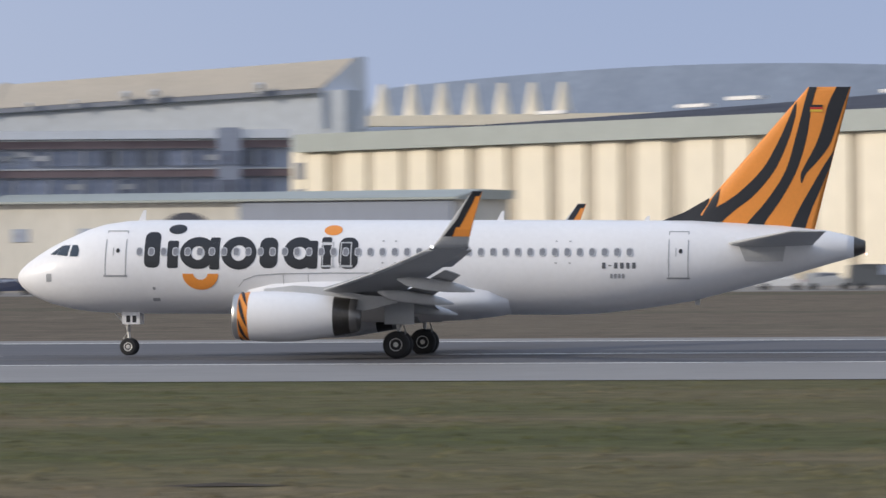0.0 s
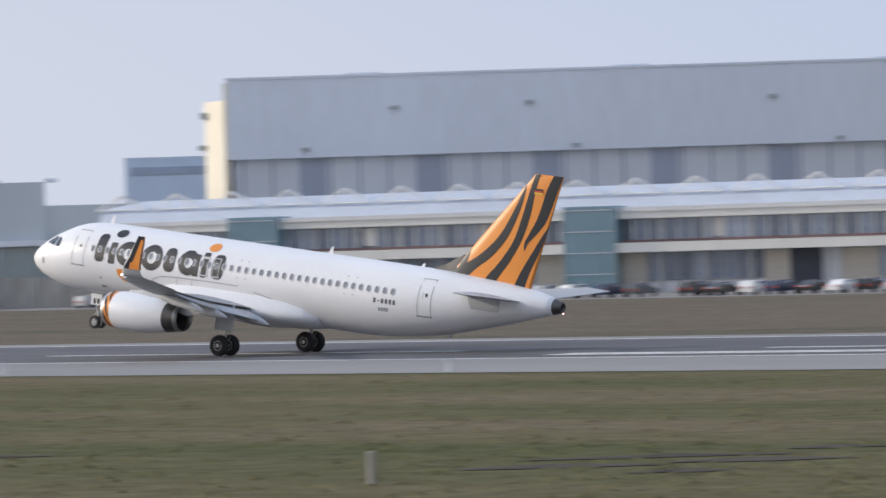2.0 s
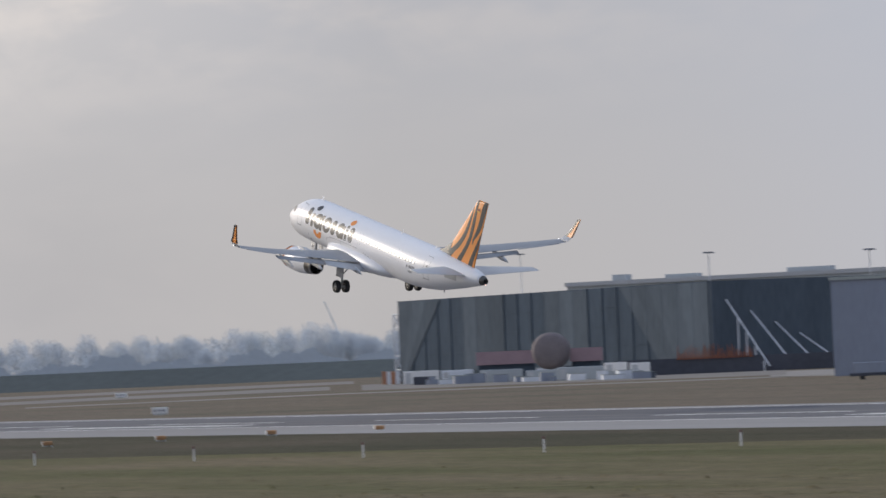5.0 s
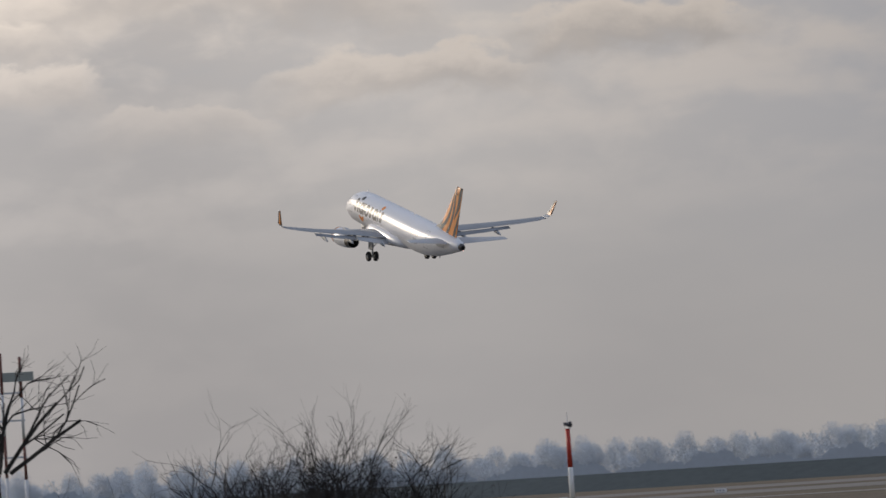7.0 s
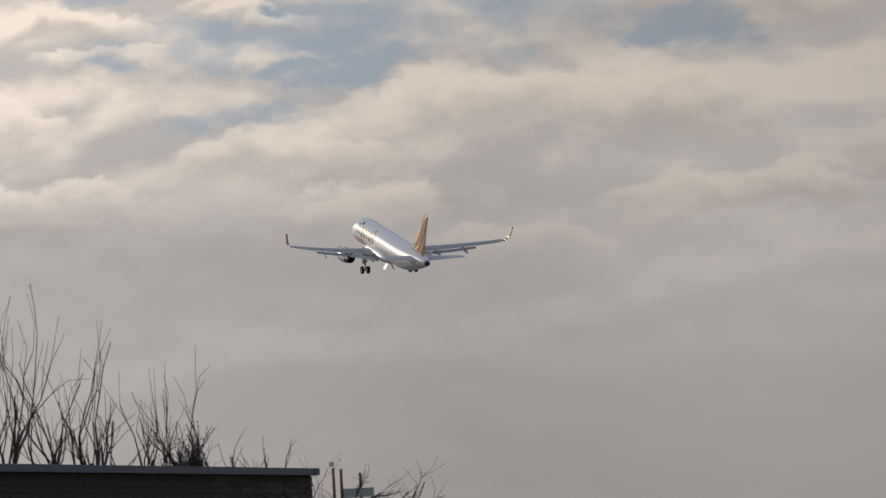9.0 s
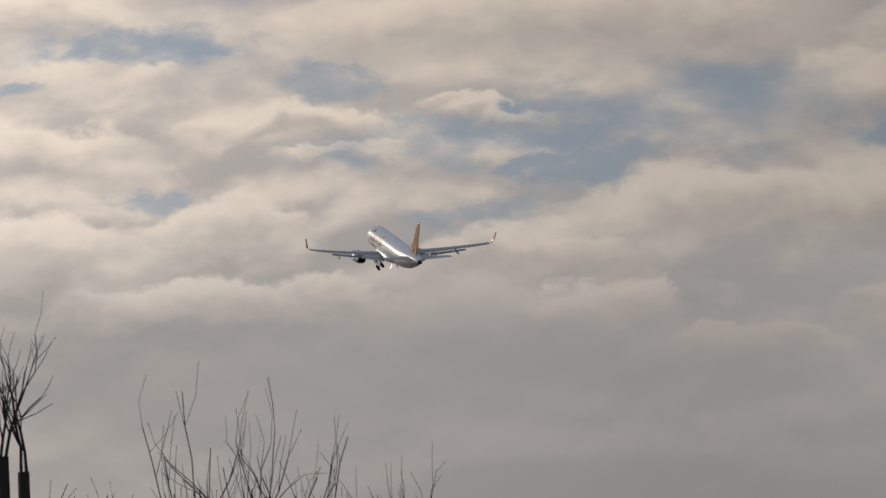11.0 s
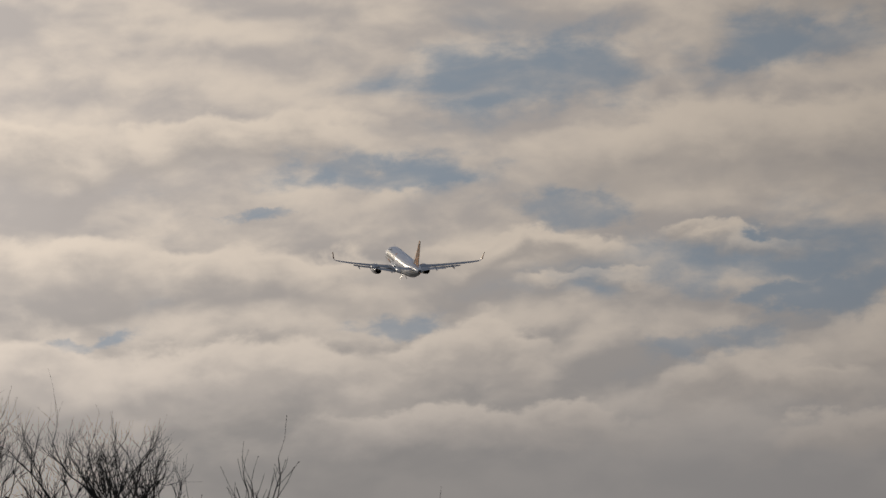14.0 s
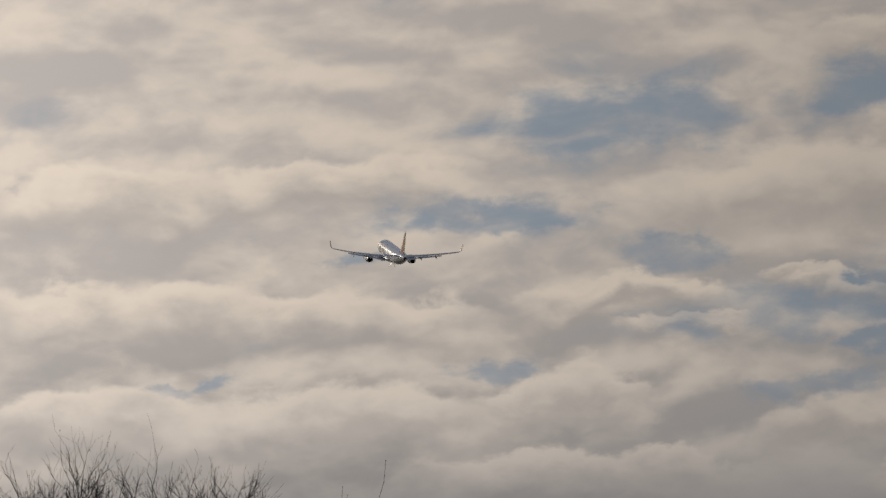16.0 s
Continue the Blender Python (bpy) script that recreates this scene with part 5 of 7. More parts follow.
part("fascia", boxes((-0.5, w, -0.6, 1.0, 14.2, 16.2)), EAVE, b, "grey green eave")
bm = bmesh.new()
rr = []
for i in range(13):
    u = i / 12
    rr.append([(u * w, 0.2, 16.2), (u * w, 30, 16.4 + 3.6 * math.sqrt(max(0, u))), (u * w, 60, 15.8)])
loft(bm, rr)
part("roof", bm, ROOF_DARK, b, "dark low pitched roof")
pieces(b, "skylight", [(x, 8 + (k % 2) * 6, 17.0 + 0.014 * x, 5.5, 1.0, 0.35) for k, x in enumerate((38, 56, 74, 92, 110, 126))], PALE)
part("end_bay", boxes((-9.5, -0.3, 2, 30, 0, 14.4)), CREAM, b, "cream end bay")
pieces(b, "end_window", [(-4.6, 1.9, z, 2.0, 0.12, 1.9) for z in (4.5, 8.2, 11.2)], GLASS)
# arched roof behind with a row of white vents
b, w = front("arched_hangar", "far arched grey roof with a row of white cone vents", "hangar", 9.6, 700, 0.5, 690)
bm = bmesh.new()
rr = []
for i in range(25):
    u = i / 24
    rr.append([(u * w, 0, 20.0), (u * w, 40, 26.3 + 5.0 * math.sin(math.pi * (0.12 + 0.72 * u))), (u * w, 80, 20.0), (u * w, 80, 0), (u * w, 0, 0)])
loft(bm, rr)
part("shell", bm, mat("ribbed_grey_roof", (0.25, 0.28, 0.33), 0.9, spec=0.05, var=0.15, scale=0.1, streak=(1.5, 0.1, 1)), b, "ribbed grey arched roof")
part("band", boxes((0, w * 0.55, -4, 0, 21.0, 22.6)), CREAM, b)
for k in range(8):
    bm = bmesh.new()
    x = 1.2 + 4.62 * k
    loft(bm, [[(x + r * math.cos(a), -2 + r * math.sin(a), z) for a in [2 * math.pi * q / 8 for q in range(8)]] for r, z in ((1.3, 22.6), (1.1, 23.6), (0.75, 25.6), (0.42, 27.4))])
    part("cone_vent", bm, CREAM, b, "white cone roof vent")
# low annexe
b, w = front("low_annexe", "low cream annexe with grey sheet roof", "annexe", 14.15, 424, 8.29, 402)
# cream darkened in the colour itself, because this wall lies in shade
part("wall", boxes((0, w, 0.3, 12, 0, 8.1)), mat("shaded_cream_render", (0.58, 0.56, 0.51), 0.8, var=0.14, scale=0.2, fine=2.0, streak=(1, 1, 0.3)), b, "cream rendered wall, greyed for its shade")
bm = bmesh.new()
loft(bm, [[(x, -0.5, 8.1), (x, 12.5, 8.1), (x, 12.5, 8.9), (x, 5, 9.0), (x, -0.5, 8.3)] for x in (-0.5, w + 0.5)])
part("roof", bm, EAVE, b, "grey green sheet roof")
pieces(b, "window", [(x, 0.2, 4.6, 1.7, 0.12, 1.2) for x in (3.0, 10.0)] + [(x, -0.3, 4.4, 2.0, 0.12, 1.3) for x in (30.0, 36.5, 41.0)], GLASS)
# no opening here: dark panels on the wall stand for the gateway's shade
part("gate_shade_panel", boxes((17.6, 24.6, 0.1, 0.32, 0, 3.6)), ROOF_DARK, b)
bm = loft(bmesh.new(), [[(21.1 + 3.5 * math.cos(a), y, 3.6 + 3.6 * math.sin(a)) for a in [math.pi * q / 12 for q in range(13)]] for y in (0.12, 0.32)])
part("gate_arch", bm, ROOF_DARK, b, "dark panel painted as the shade in an arched gateway")
part("blue_bay", boxes((w * 0.56, w + 0.05, -0.2, 0.35, 0, 8.0)), CLAD_BLUE, b)
part("base_band", boxes((0, w, 0.1, 0.32, 0, 1.2)), CONCRETE, b)

# two-storey glazed office with trussed canopy
b, w = front("glazed_office", "long two-storey white office with ribbon windows and trussed roof canopy", "office building", 41.2, 540, 26.3, 498)
part("core", boxes((0, w, 0.7, 18, 0, 9.4)), CLAD_PALE, b)
IVORY = mat("ivory_panel", (0.80, 0.775, 0.72), 0.7, var=0.08, scale=0.2, fine=2.0, streak=(1, 1, 0.3))
BEIGE = mat("beige_panel", (0.52, 0.48, 0.42), 0.75, var=0.12, scale=0.2, fine=2.0)
part("fascia", boxes((-0.3, w + 0.3, -0.6, 1.0, 8.4, 9.6)), IVORY, b, "ivory roof fascia")
part("eave_line", boxes((-0.3, w + 0.3, -0.75, -0.6, 9.2, 9.7)), PALE, b)
part("middle_fascia", boxes((-0.3, w + 0.3, -1.6, 0.8, 4.6, 5.7)), IVORY, b, "ivory middle fascia")
part("brick_sill", boxes((-0.1, w, 0.2, 0.7, 5.75, 6.0)), BARN_RED, b, "thin red sill band")
pieces(b, "mullion", [(0.88 + 1.75 * k, 0.38, 6.0, 0.14, 0.2, 2.4) for k in range(int(w / 1.75))], PALE)
pieces(b, "mullion", [(0.88 + 1.75 * k, 0.36, 1.2, 0.12, 0.2, 3.4) for k in range(int(w / 1.75))], FRAME)
pieces(b, "upper_window", [(x, 0.55, 6.0, 1.55, 0.12, 2.3) for x in [1 + 1.75 * k for k in range(int(w / 1.75) - 1)]], GLASS)
pieces(b, "lower_window", [(x, 0.5, 1.4, 1.55, 0.12, 3.1) for x in [1 + 1.75 * k for k in range(int(w / 1.75) - 1)] if (x // 9) % 3 != 0], GLASS)
pieces(b, "upright", [(x, 0.35, 0, 0.35, 0.3, 8.4) for x in [0.4 + 5.25 * k for k in range(int(w / 5.25) + 1)]], FRAME)
pieces(b, "blind", [(x, 0.42, 6.2, 1.5, 0.1, 2.0) for x in (33.2, 47.2, 75.1, 103.2, 106.7, 120.7)], BLIND)
pieces(b, "white_bay", [(x, 0.30, 0.2, 4.2, 0.2, 4.3) for x in (12, 22, 31.5, 47, 54, 63, 81, 90, 97.5, 118, 126, 133)], BEIGE, "beige infill panel")
# dark slabs before the wall in place of shaded entries
pieces(b, "dark_entry", [(x, 0.28, 0.1, 3.6, 0.3, 4.5) for x in (27, 84)], ROOF_DARK)
for x in [along(41.2, 540, 26.3, 498, a) - 3.2 for a in (39.2, 35.0, 30.8)]:
    t = part("glass_stair", boxes((x, x + 6.0, -2.2, 3, 0, 9.9)), GLASS_TEAL, b, "teal glass stair box")
    pieces(t, "glazing_bar", [(x + 0.05 + 1.18 * k, -2.28, 0, 0.08, 0.08, 9.8) for k in range(6)] , MAST)
    pieces(t, "glazing_rail", [(x, -2.28, 2.2 + 2.4 * k, 6.0, 0.07, 0.1) for k in range(4)], MAST)
bm = bmesh.new()
loft(bm, [[(x, 2.0, 9.7), (x, 16, 9.7), (x, 16, 12.4), (x, 3.5, 11.4)] for x in (-1, w + 6)])
part("canopy", bm, mat("pale_blue_sheet", (0.54, 0.58, 0.66), 0.6, var=0.1, scale=0.2, fine=2.0), b, "pale blue grey canopy roof")
bm = bmesh.new()
for p, q in (((-3.2, 0, 0), (0, 0, 1.8)), ((0, 0, 1.8), (3.2, 0, 0)), ((0, 0, 1.8), (0, 6, 0.8)), ((-1.4, 0, 0.2), (0, 0, 1.8)), ((1.4, 0, 0.2), (0, 0, 1.8)), ((-3.2, 0, 0.05), (3.2, 0, 0.05))):
    tube(bm, [p, q], [0.10, 0.10], 4)
truss_me = mesh_of("truss", bm, PALE)
for k in range(int(w / 7.1) + 1):
    ob = new("truss", truss_me)
    ob.parent, ob.location = b, (1.5 + 7.1 * k, 3, 11.2)
part("end_bay", boxes((w + 0.2, w + 8.5, 1.0, 14, 0, 9.4)), CLAD_BLUE, b, "dark glazed end bay")
pieces(b, "end_upright", [(w + 0.6 + 2.5 * k, 0.8, 0, 0.4, 0.25, 9.6) for k in range(4)], FRAME)
bm = bmesh.new()
loft(bm, [[(w + 4, y, 11.6), (w + 10, y, 11.9), (w + 16.5, y, 13.2), (w + 16.5, y, 13.6), (w + 10, y, 12.9), (w + 4, y, 12.4)] for y in (-1, 12)])
part("swept_canopy", bm, CLAD_PALE, b, "upswept end of the canopy")
b, w = front("dark_portal", "dark brown gatehouse beside the office", "gatehouse", 26.3, 470, 25.6, 470)
part("body", boxes((0, w, 0, 6, 0, 6.2)), ROOF_DARK, b)
# black slab on the front, painted as the opening's shade
part("opening", boxes((1, w - 1, -0.1, 0.05, 0, 4.4)), BLACK, b)
b, w = front("garden_shed", "small pale shed with a low grey roof", "shed", 25.1, 470, 23.6, 462)
part("body", boxes((0, w, 0, 6, 0, 3.2)), PALE, b)
bm = bmesh.new()
loft(bm, [[(x, -0.4, 3.2), (x, 6.4, 3.2), (x, 3, 4.4)] for x in (-0.4, w + 0.4)])
part("roof", bm, EAVE, b)

# gate building
CLAD_COOL = mat("cool_grey_cladding", (0.50, 0.55, 0.59), 0.65, var=0.07, scale=0.1, fine=2.0, streak=(1, 1, 0.2))
b, w = front("stepped_hall", "stepped pale grey hall with large dark doors", "hall", 44.94, 560, 39.85, 565)
part("low_wing", boxes((0, w * 0.24, 0, 30, 0, 12.4)), CLAD_COOL, b)
part("high_wing", boxes((w * 0.24, w * 0.6, -0.6, 30, 0, 15.2)), CLAD_COOL, b)
part("right_wing", boxes((w * 0.6, w, 0.3, 30, 0, 12.3)), CLAD_COOL, b)
part("door_head", boxes((w * 0.245, w * 0.98, -1.4, -0.6, 7.4, 8.1)), CLAD_GREY, b)
pieces(b, "sliding_door", [(w * 0.25 + k * 6.0, -0.85, 0.2, 5.6, 0.2, 7.1) for k in range(6)], mat("grey_green_doors", (0.27, 0.31, 0.31), 0.5, var=0.1, scale=0.3), "tall grey green sliding door")
part("window_frame", boxes((w * 0.35, w * 0.44, -1.0, -0.6, 8.6, 11.0)), FRAME, b)
part("window", boxes((w * 0.36, w * 0.43, -1.08, -1.0, 9.0, 10.4)), GLASS, b)
pieces(b, "roof_box", [(w * 0.33 + 7 * k, 4, 15.2, 1.6, 1.6, 0.5) for k in range(3)], CLAD_GREY)
b, w = front("blue_block", "distant blue-grey block with a dark top band", "building", 40.86, 800, 39.3, 800)
part("body", boxes((0, w, 0, 30, 0, 23.0)), mat("soft_blue_cladding", (0.60, 0.70, 0.88), 0.5, var=0.08, scale=0.2), b)
part("window_band", boxes((1, w - 0.1, -0.12, 0.05, 19.9, 21.3)), mat("blue_glazing", (0.36, 0.43, 0.57), 0.3, var=0.15, scale=0.3), b)
b, w = front("boundary_wall", "stained grey concrete blast wall", "wall", 45.45, 536, 40.5, 545)
pieces(b, "wall_panel", [(3.02 * k, 0, 0, 2.88, 0.35, 3.7 - 0.06 * (k % 3)) for k in range(int(w / 3.02))], mat("weathered_concrete_panel", (0.36, 0.345, 0.32), 0.85, var=0.3, scale=0.6, fine=3.0, streak=(1, 1, 0.15), island=0.15))
part("backing", boxes((0, w, 0.36, 0.5, 0, 3.5)), CONCRETE, b)

# tower, aircraft tail, domes and sheds on the far apron
TOWER_GREY = mat("slate_tower_cladding", (0.30, 0.35, 0.43), 0.7, var=0.1, scale=0.3)
b = thing("control_tower", "dark grey airfield control tower with glazed cab", "control tower", at=Matrix.Translation(spot(48.36, 800)))


def octagon(r0, z0, r1, z1, r2=None, z2=None):
    rr = [(r0, z0), (r1, z1)] + ([(r2, z2)] if r2 else [])
    return loft(bmesh.new(), [[(r * math.cos(a), r * math.sin(a), z) for a in [2 * math.pi * (q + 0.5) / 8 for q in range(8)]] for r, z in rr])


part("shaft", octagon(3.0, 0, 3.0, 11.2), TOWER_GREY, b)
part("gallery", octagon(3.4, 11.2, 4.4, 12.4), TOWER_GREY, b)
part("cab", octagon(3.5, 12.4, 4.1, 16.2), mat("cab_glass", (0.22, 0.27, 0.33), 0.2, var=0.2, scale=0.5), b, "slanted dark glass cab")
part("cab_roof", octagon(4.4, 16.2, 4.2, 17.2), TOWER_GREY, b)
pieces(b, "cab_mullion", [(-3.4 + 1.1 * k, -3.95, 12.4, 0.14, 0.14, 3.8) for k in range(7)], CLAD_PALE)
part("annexe", boxes((-13, -2.5, -4, 6, 0, 9.5)), CLAD_BLUE, b)
part("rail", boxes((-12, -3, -4, 5.8, 9.5, 10.6)), MAST, b)
b = thing("parked_jet_tail", "white airliner tail fin with green and red bands", "airliner tail", at=Matrix.Translation(spot(49.15, 1000)) @ pose(0, 0, 0, 0, 0, 49))
# the bands' green and red are mixed pale, with haze in the colour
for nm, ma, t_, rows_ in (("fin", PALE, 0.30, ((0, 0, 1), (1, 0, 1))), ("green_band", mat("haze_pale_green", (0.18, 0.36, 0.28), 0.5), 0.34, ((0.25, 0.55, 0.88), (0.6, 0.22, 0.6), (0.93, 0.0, 0.22))), ("red_band", mat("haze_pale_red", (0.42, 0.15, 0.17), 0.5), 0.34, ((0.25, 0.88, 1.0), (0.6, 0.6, 0.7)))):
    bm = loft(bmesh.new(), [[(2.3 - 3.2 * z + (8.7 - 4.3 * z) * u, y, 9 + 11.4 * z) for u, y in ((u0, -t_), (u1, -t_), (u1, t_), (u0, t_))] for z, u0, u1 in rows_])
    part(nm, bm, ma, b)
bm = loft(bmesh.new(), [[(x, 2.6 * s_ * math.cos(a), 6.2 + 2.6 * s_ * math.sin(a)) for a in [2 * math.pi * q / 20 for q in range(20)]] for x, s_ in ((-8, 0.15), (-3, 0.6), (4, 0.95), (14, 1.0), (34, 1.0))])
part("hull", bm, LIGHT_GREY, b, smooth=True)
part("stand", boxes((0, 20, -1, 1, 0, 4.0)), CLAD_GREY, b)
DOME = mat("pale_green_sheeting", (0.26, 0.34, 0.30), 0.5, var=0.1, scale=0.2)
for az, d, r, ln in ((47.15, 760, 7.0, 24), (50.0, 770, 5.5, 26)):
    b = thing("domed_shelter", "pale green rounded sheet shelter", "shelter", "rounded shelters", at=Matrix.Translation(spot(az, d)) @ pose(0, 0, 0, 0, 0, az))
    bm = loft(bmesh.new(), [[(x, r * 0.9 * math.cos(a), r * 1.35 * k * math.sin(a)) for a in [math.pi * q / 12 for q in range(13)]] for x, k in ((-ln / 2, 0.45), (-ln * 0.4, 0.8), (-ln * 0.2, 1.0), (ln * 0.2, 1.0), (ln * 0.4, 0.8), (ln / 2, 0.45))])
    part("sheeting", bm, DOME, b, smooth=True)
for az_l, d_l, az_r, d_r, h in ((47.65, 640, 45.6, 640, 6.0), (50.9, 660, 47.7, 650, 7.0), (52.2, 640, 50.7, 640, 5.2)):
    b, w = front("red_shed", "low red works shed with grey gate, dulled by painted haze", "shed", az_l, d_l, az_r, d_r)
    tagged(b, group="red sheds")
    part("wall", boxes((0, w, 0, 8, 0, h)), BARN_RED, b)
    part("roof", boxes((-0.3, w + 0.3, -0.3, 8.3, h, h + 0.3)), EAVE, b)
    pieces(b, "gate_slat", [(w * 0.22, -0.12, 0.4 + 0.45 * k, w * 0.5, 0.1, 0.3) for k in range(6)], TOWER_GREY)
b, w = front("slatted_fence", "long grey slatted fence on the apron", "fence", 49.6, 630, 47.7, 632)
pieces(b, "slat", [(0, 0, 0.3 + 0.62 * k, w, 0.12, 0.42) for k in range(6)], CLAD_PALE)
pieces(b, "post", [(4 * k, 0.12, 0, 0.2, 0.2, 4.0) for k in range(int(w / 4))], MAST)
b, w = front("blue_hangar", "blue-grey steel hangar on the far apron", "hangar", 56.4, 720, 53.24, 720)
part("body", boxes((0, w, 0, 40, 0, 15.0)), CLAD_BLUE, b)
pieces(b, "cladding_rib", [(1.2 * k, -0.1, 0, 0.3, 0.1, 15.0) for k in range(int(w / 1.2))], CLAD_BLUE)
part("roof_edge", boxes((-0.3, w + 0.3, -0.3, 40, 15.0, 15.5)), EAVE, b)
TANK = mat("dull_red_tank", (0.27, 0.12, 0.11), 0.55, var=0.15, scale=0.8)
for az, d, r in ((54.35, 640, 2.5), (53.42, 640, 2.4), (52.92, 645, 2.6), (55.2, 640, 2.4)):
    b = thing("storage_tank", "dull red horizontal storage tank on a cradle", "tank", "red tanks", at=Matrix.Translation(spot(az, d)) @ pose(0, 0, 0, 0, 0, az))
    bm = loft(bmesh.new(), [[(k * r * math.cos(a), y, r + 1.4 + k * r * math.sin(a)) for a in [2 * math.pi * q / 24 for q in range(24)]] for y, k in ((-0.3, 0.2), (-0.2, 0.7), (0, 0.95), (0.4, 1.0), (7, 1.0), (7.4, 0.9))])
    part("vessel", bm, TANK, b, smooth=True)
    part("cradle", boxes((-r * 0.8, r * 0.8, 1, 1.6, 0, 1.9), (-r * 0.8, r * 0.8, 5, 5.6, 0, 1.9)), CONCRETE, b)
for az, d, L_, h in ((55.9, 640, 7, 2.4), (55.0, 655, 5, 1.9), (54.1, 628, 6, 1.6), (53.2, 620, 8, 1.5), (52.6, 625, 5, 2.1), (51.9, 640, 9, 1.8), (51.2, 630, 6, 2.3), (50.3, 628, 7, 1.7)):
    b = thing("loading_trailer", "low grey loading trailer on the apron", "trailer", "apron trailers", at=Matrix.Translation(spot(az, d)) @ pose(0, 0, 0, 0, 0, az))
    part("deck", boxes((-L_ / 2, L_ / 2, 0, 2.2, 0.5, 0.9), bevel=0.04), ROOF_DARK, b)
    part("load", boxes((-L_ * 0.42, L_ * 0.3, 0.2, 2.0, 0.9, h), bevel=0.06), CLAD_BLUE, b)
    part("axle", boxes((-L_ * 0.3, -L_ * 0.3 + 0.7, 0.1, 2.1, 0, 0.5), (L_ * 0.25, L_ * 0.25 + 0.7, 0.1, 2.1, 0, 0.5)), TYRE, b)

# lamp masts
for az, el, d in ((52.52, 1.298, 900), (51.22, 1.182, 940), (49.26, 1.026, 1000), (48.52, 1.317, 860), (47.53, 1.203, 900), (46.04, 1.042, 1000), (44.98, 0.93, 980), (47.75, 0.93, 1100), (47.05, 0.86, 1150), (45.4, 0.62, 1100), (53.0, 0.75, 1200), (52.1, 0.50, 1300), (51.7, 0.52, 1300), (60.25, 1.235, 1300), (55.9, 1.1, 960), (57.9, 1.15, 980), (54.4, 1.0, 1000)):
    h = EYE_Z + d * math.tan(radians(el))
    b = thing("light_mast", "tall slim apron light mast with a flat lamp head", "light mast", "apron light masts", at=Matrix.Translation(spot(az, d)) @ pose(0, 0, 0, 0, 0, az))
    part("pole", tube(bmesh.new(), [(0, 0, 0), (0, 0, h * 0.5), (0, 0, h)], [0.22, 0.17, 0.11], 8), MAST, b)
    part("lamp_head", boxes((-1.3, 1.3, -0.6, 0.6, h, h + 0.22), (-1.0, 1.0, -0.8, 0.8, h + 0.22, h + 0.32)), CLAD_BLUE, b)

# engine run-up enclosure
b, w = front("run_up_enclosure", "tall dark screened engine run-up enclosure", "noise screen", 61.81, 1060, 57.94, 948)
part("screen", boxes((0, w, 0.3, 1.2, 0, 19.0)), NET_DARK, b, "dark acoustic screen panels")
for u0, u1, v0, v1 in ((0.0, 0.03, 0.0, 0.15), (0.225, 0.365, 0.225, 0.365), (0.50, 0.635, 0.50, 0.635), (0.85, 1.0, 0.74, 1.0)):
    n = max(1, round((v1 - v0) * 22))
    for k in range(n):
        f0, f1 = k / n, (k + 1) / n
        bm = loft(bmesh.new(), [[(w * (p + (q - p) * f), y, z) for f, y in ((f0, 0.12), (f1, 0.12), (f1, 0.26), (f0, 0.26))] for z, p, q in ((2.6, u0, u1), (18.8, v0, v1))])
        part("grey_panel", bm, NET_MID, b)
pieces(b, "screen_post", [(w * k / 22, 0.09, 0, 0.12, 0.2, 19.1) for k in range(23)], NET_POST)
pieces(b, "screen_rail", [(0, 0.22, z, w, 0.1, 0.06) for z in (6.5, 10.6, 14.8)], NET_POST)
part("right_return", boxes((w, w + 1.0, 0.3, 50, 0, 19.0)), NET_MID, b)
bm = bmesh.new()
for k in range(5):
    z0, z1 = 3.2 * k, 3.2 * (k + 1)
    for p, q in (((-4, 1, z0), (-4, 1, z1)), ((-1, 1, z0), (-1, 1, z1)), ((-4, 1, z0), (-1, 1, z1)), ((-1, 1, z0), (-4, 1, z1)), ((-4, 1, z1), (-1, 1, z1))):
        tube(bm, [p, q], [0.16, 0.16], 4)
tube(bm, [(-4, 1, 13), (0, 1, 16.5)], [0.16, 0.16], 4)
part("lattice_frame", bm, MAST, b, "rusty lattice frame at the end of the screen")
bm = bmesh.new()
for k in range(4):
    tube(bm, [(w + 1, 4 + 6 * k, 15 - 2.5 * k), (w + 16, 4 + 6 * k, 1)], [0.2, 0.2], 4)
    tube(bm, [(w + 5 + 3 * k, 4, 0), (w + 5 + 3 * k, 4, 11 - 3 * k)], [0.2, 0.2], 4)
part("back_stay", bm, MAST, b)
# grey with the haze before the hall already in it
HALL_GREY = mat("hazy_grey_cladding", (0.42, 0.45, 0.47), 0.6, var=0.08, scale=0.05)
b, w = front("white_hall", "broad pale hall with a flat roof far behind", "hall", 59.68, 1220, 54.0, 1180)
part("body", boxes((0, w, 0, 50, 0, 22.9)), HALL_GREY, b)
part("roof_edge", boxes((-0.5, w, -0.5, 50, 22.9, 24.0)), LIGHT_GREY, b)
pieces(b, "roof_box", [(11, 5, 24.0, 4, 4, 1.6), (26, 5, 24.0, 9, 4, 1.0), (60, 5, 24.0, 12, 4, 1.2)], HALL_GREY)
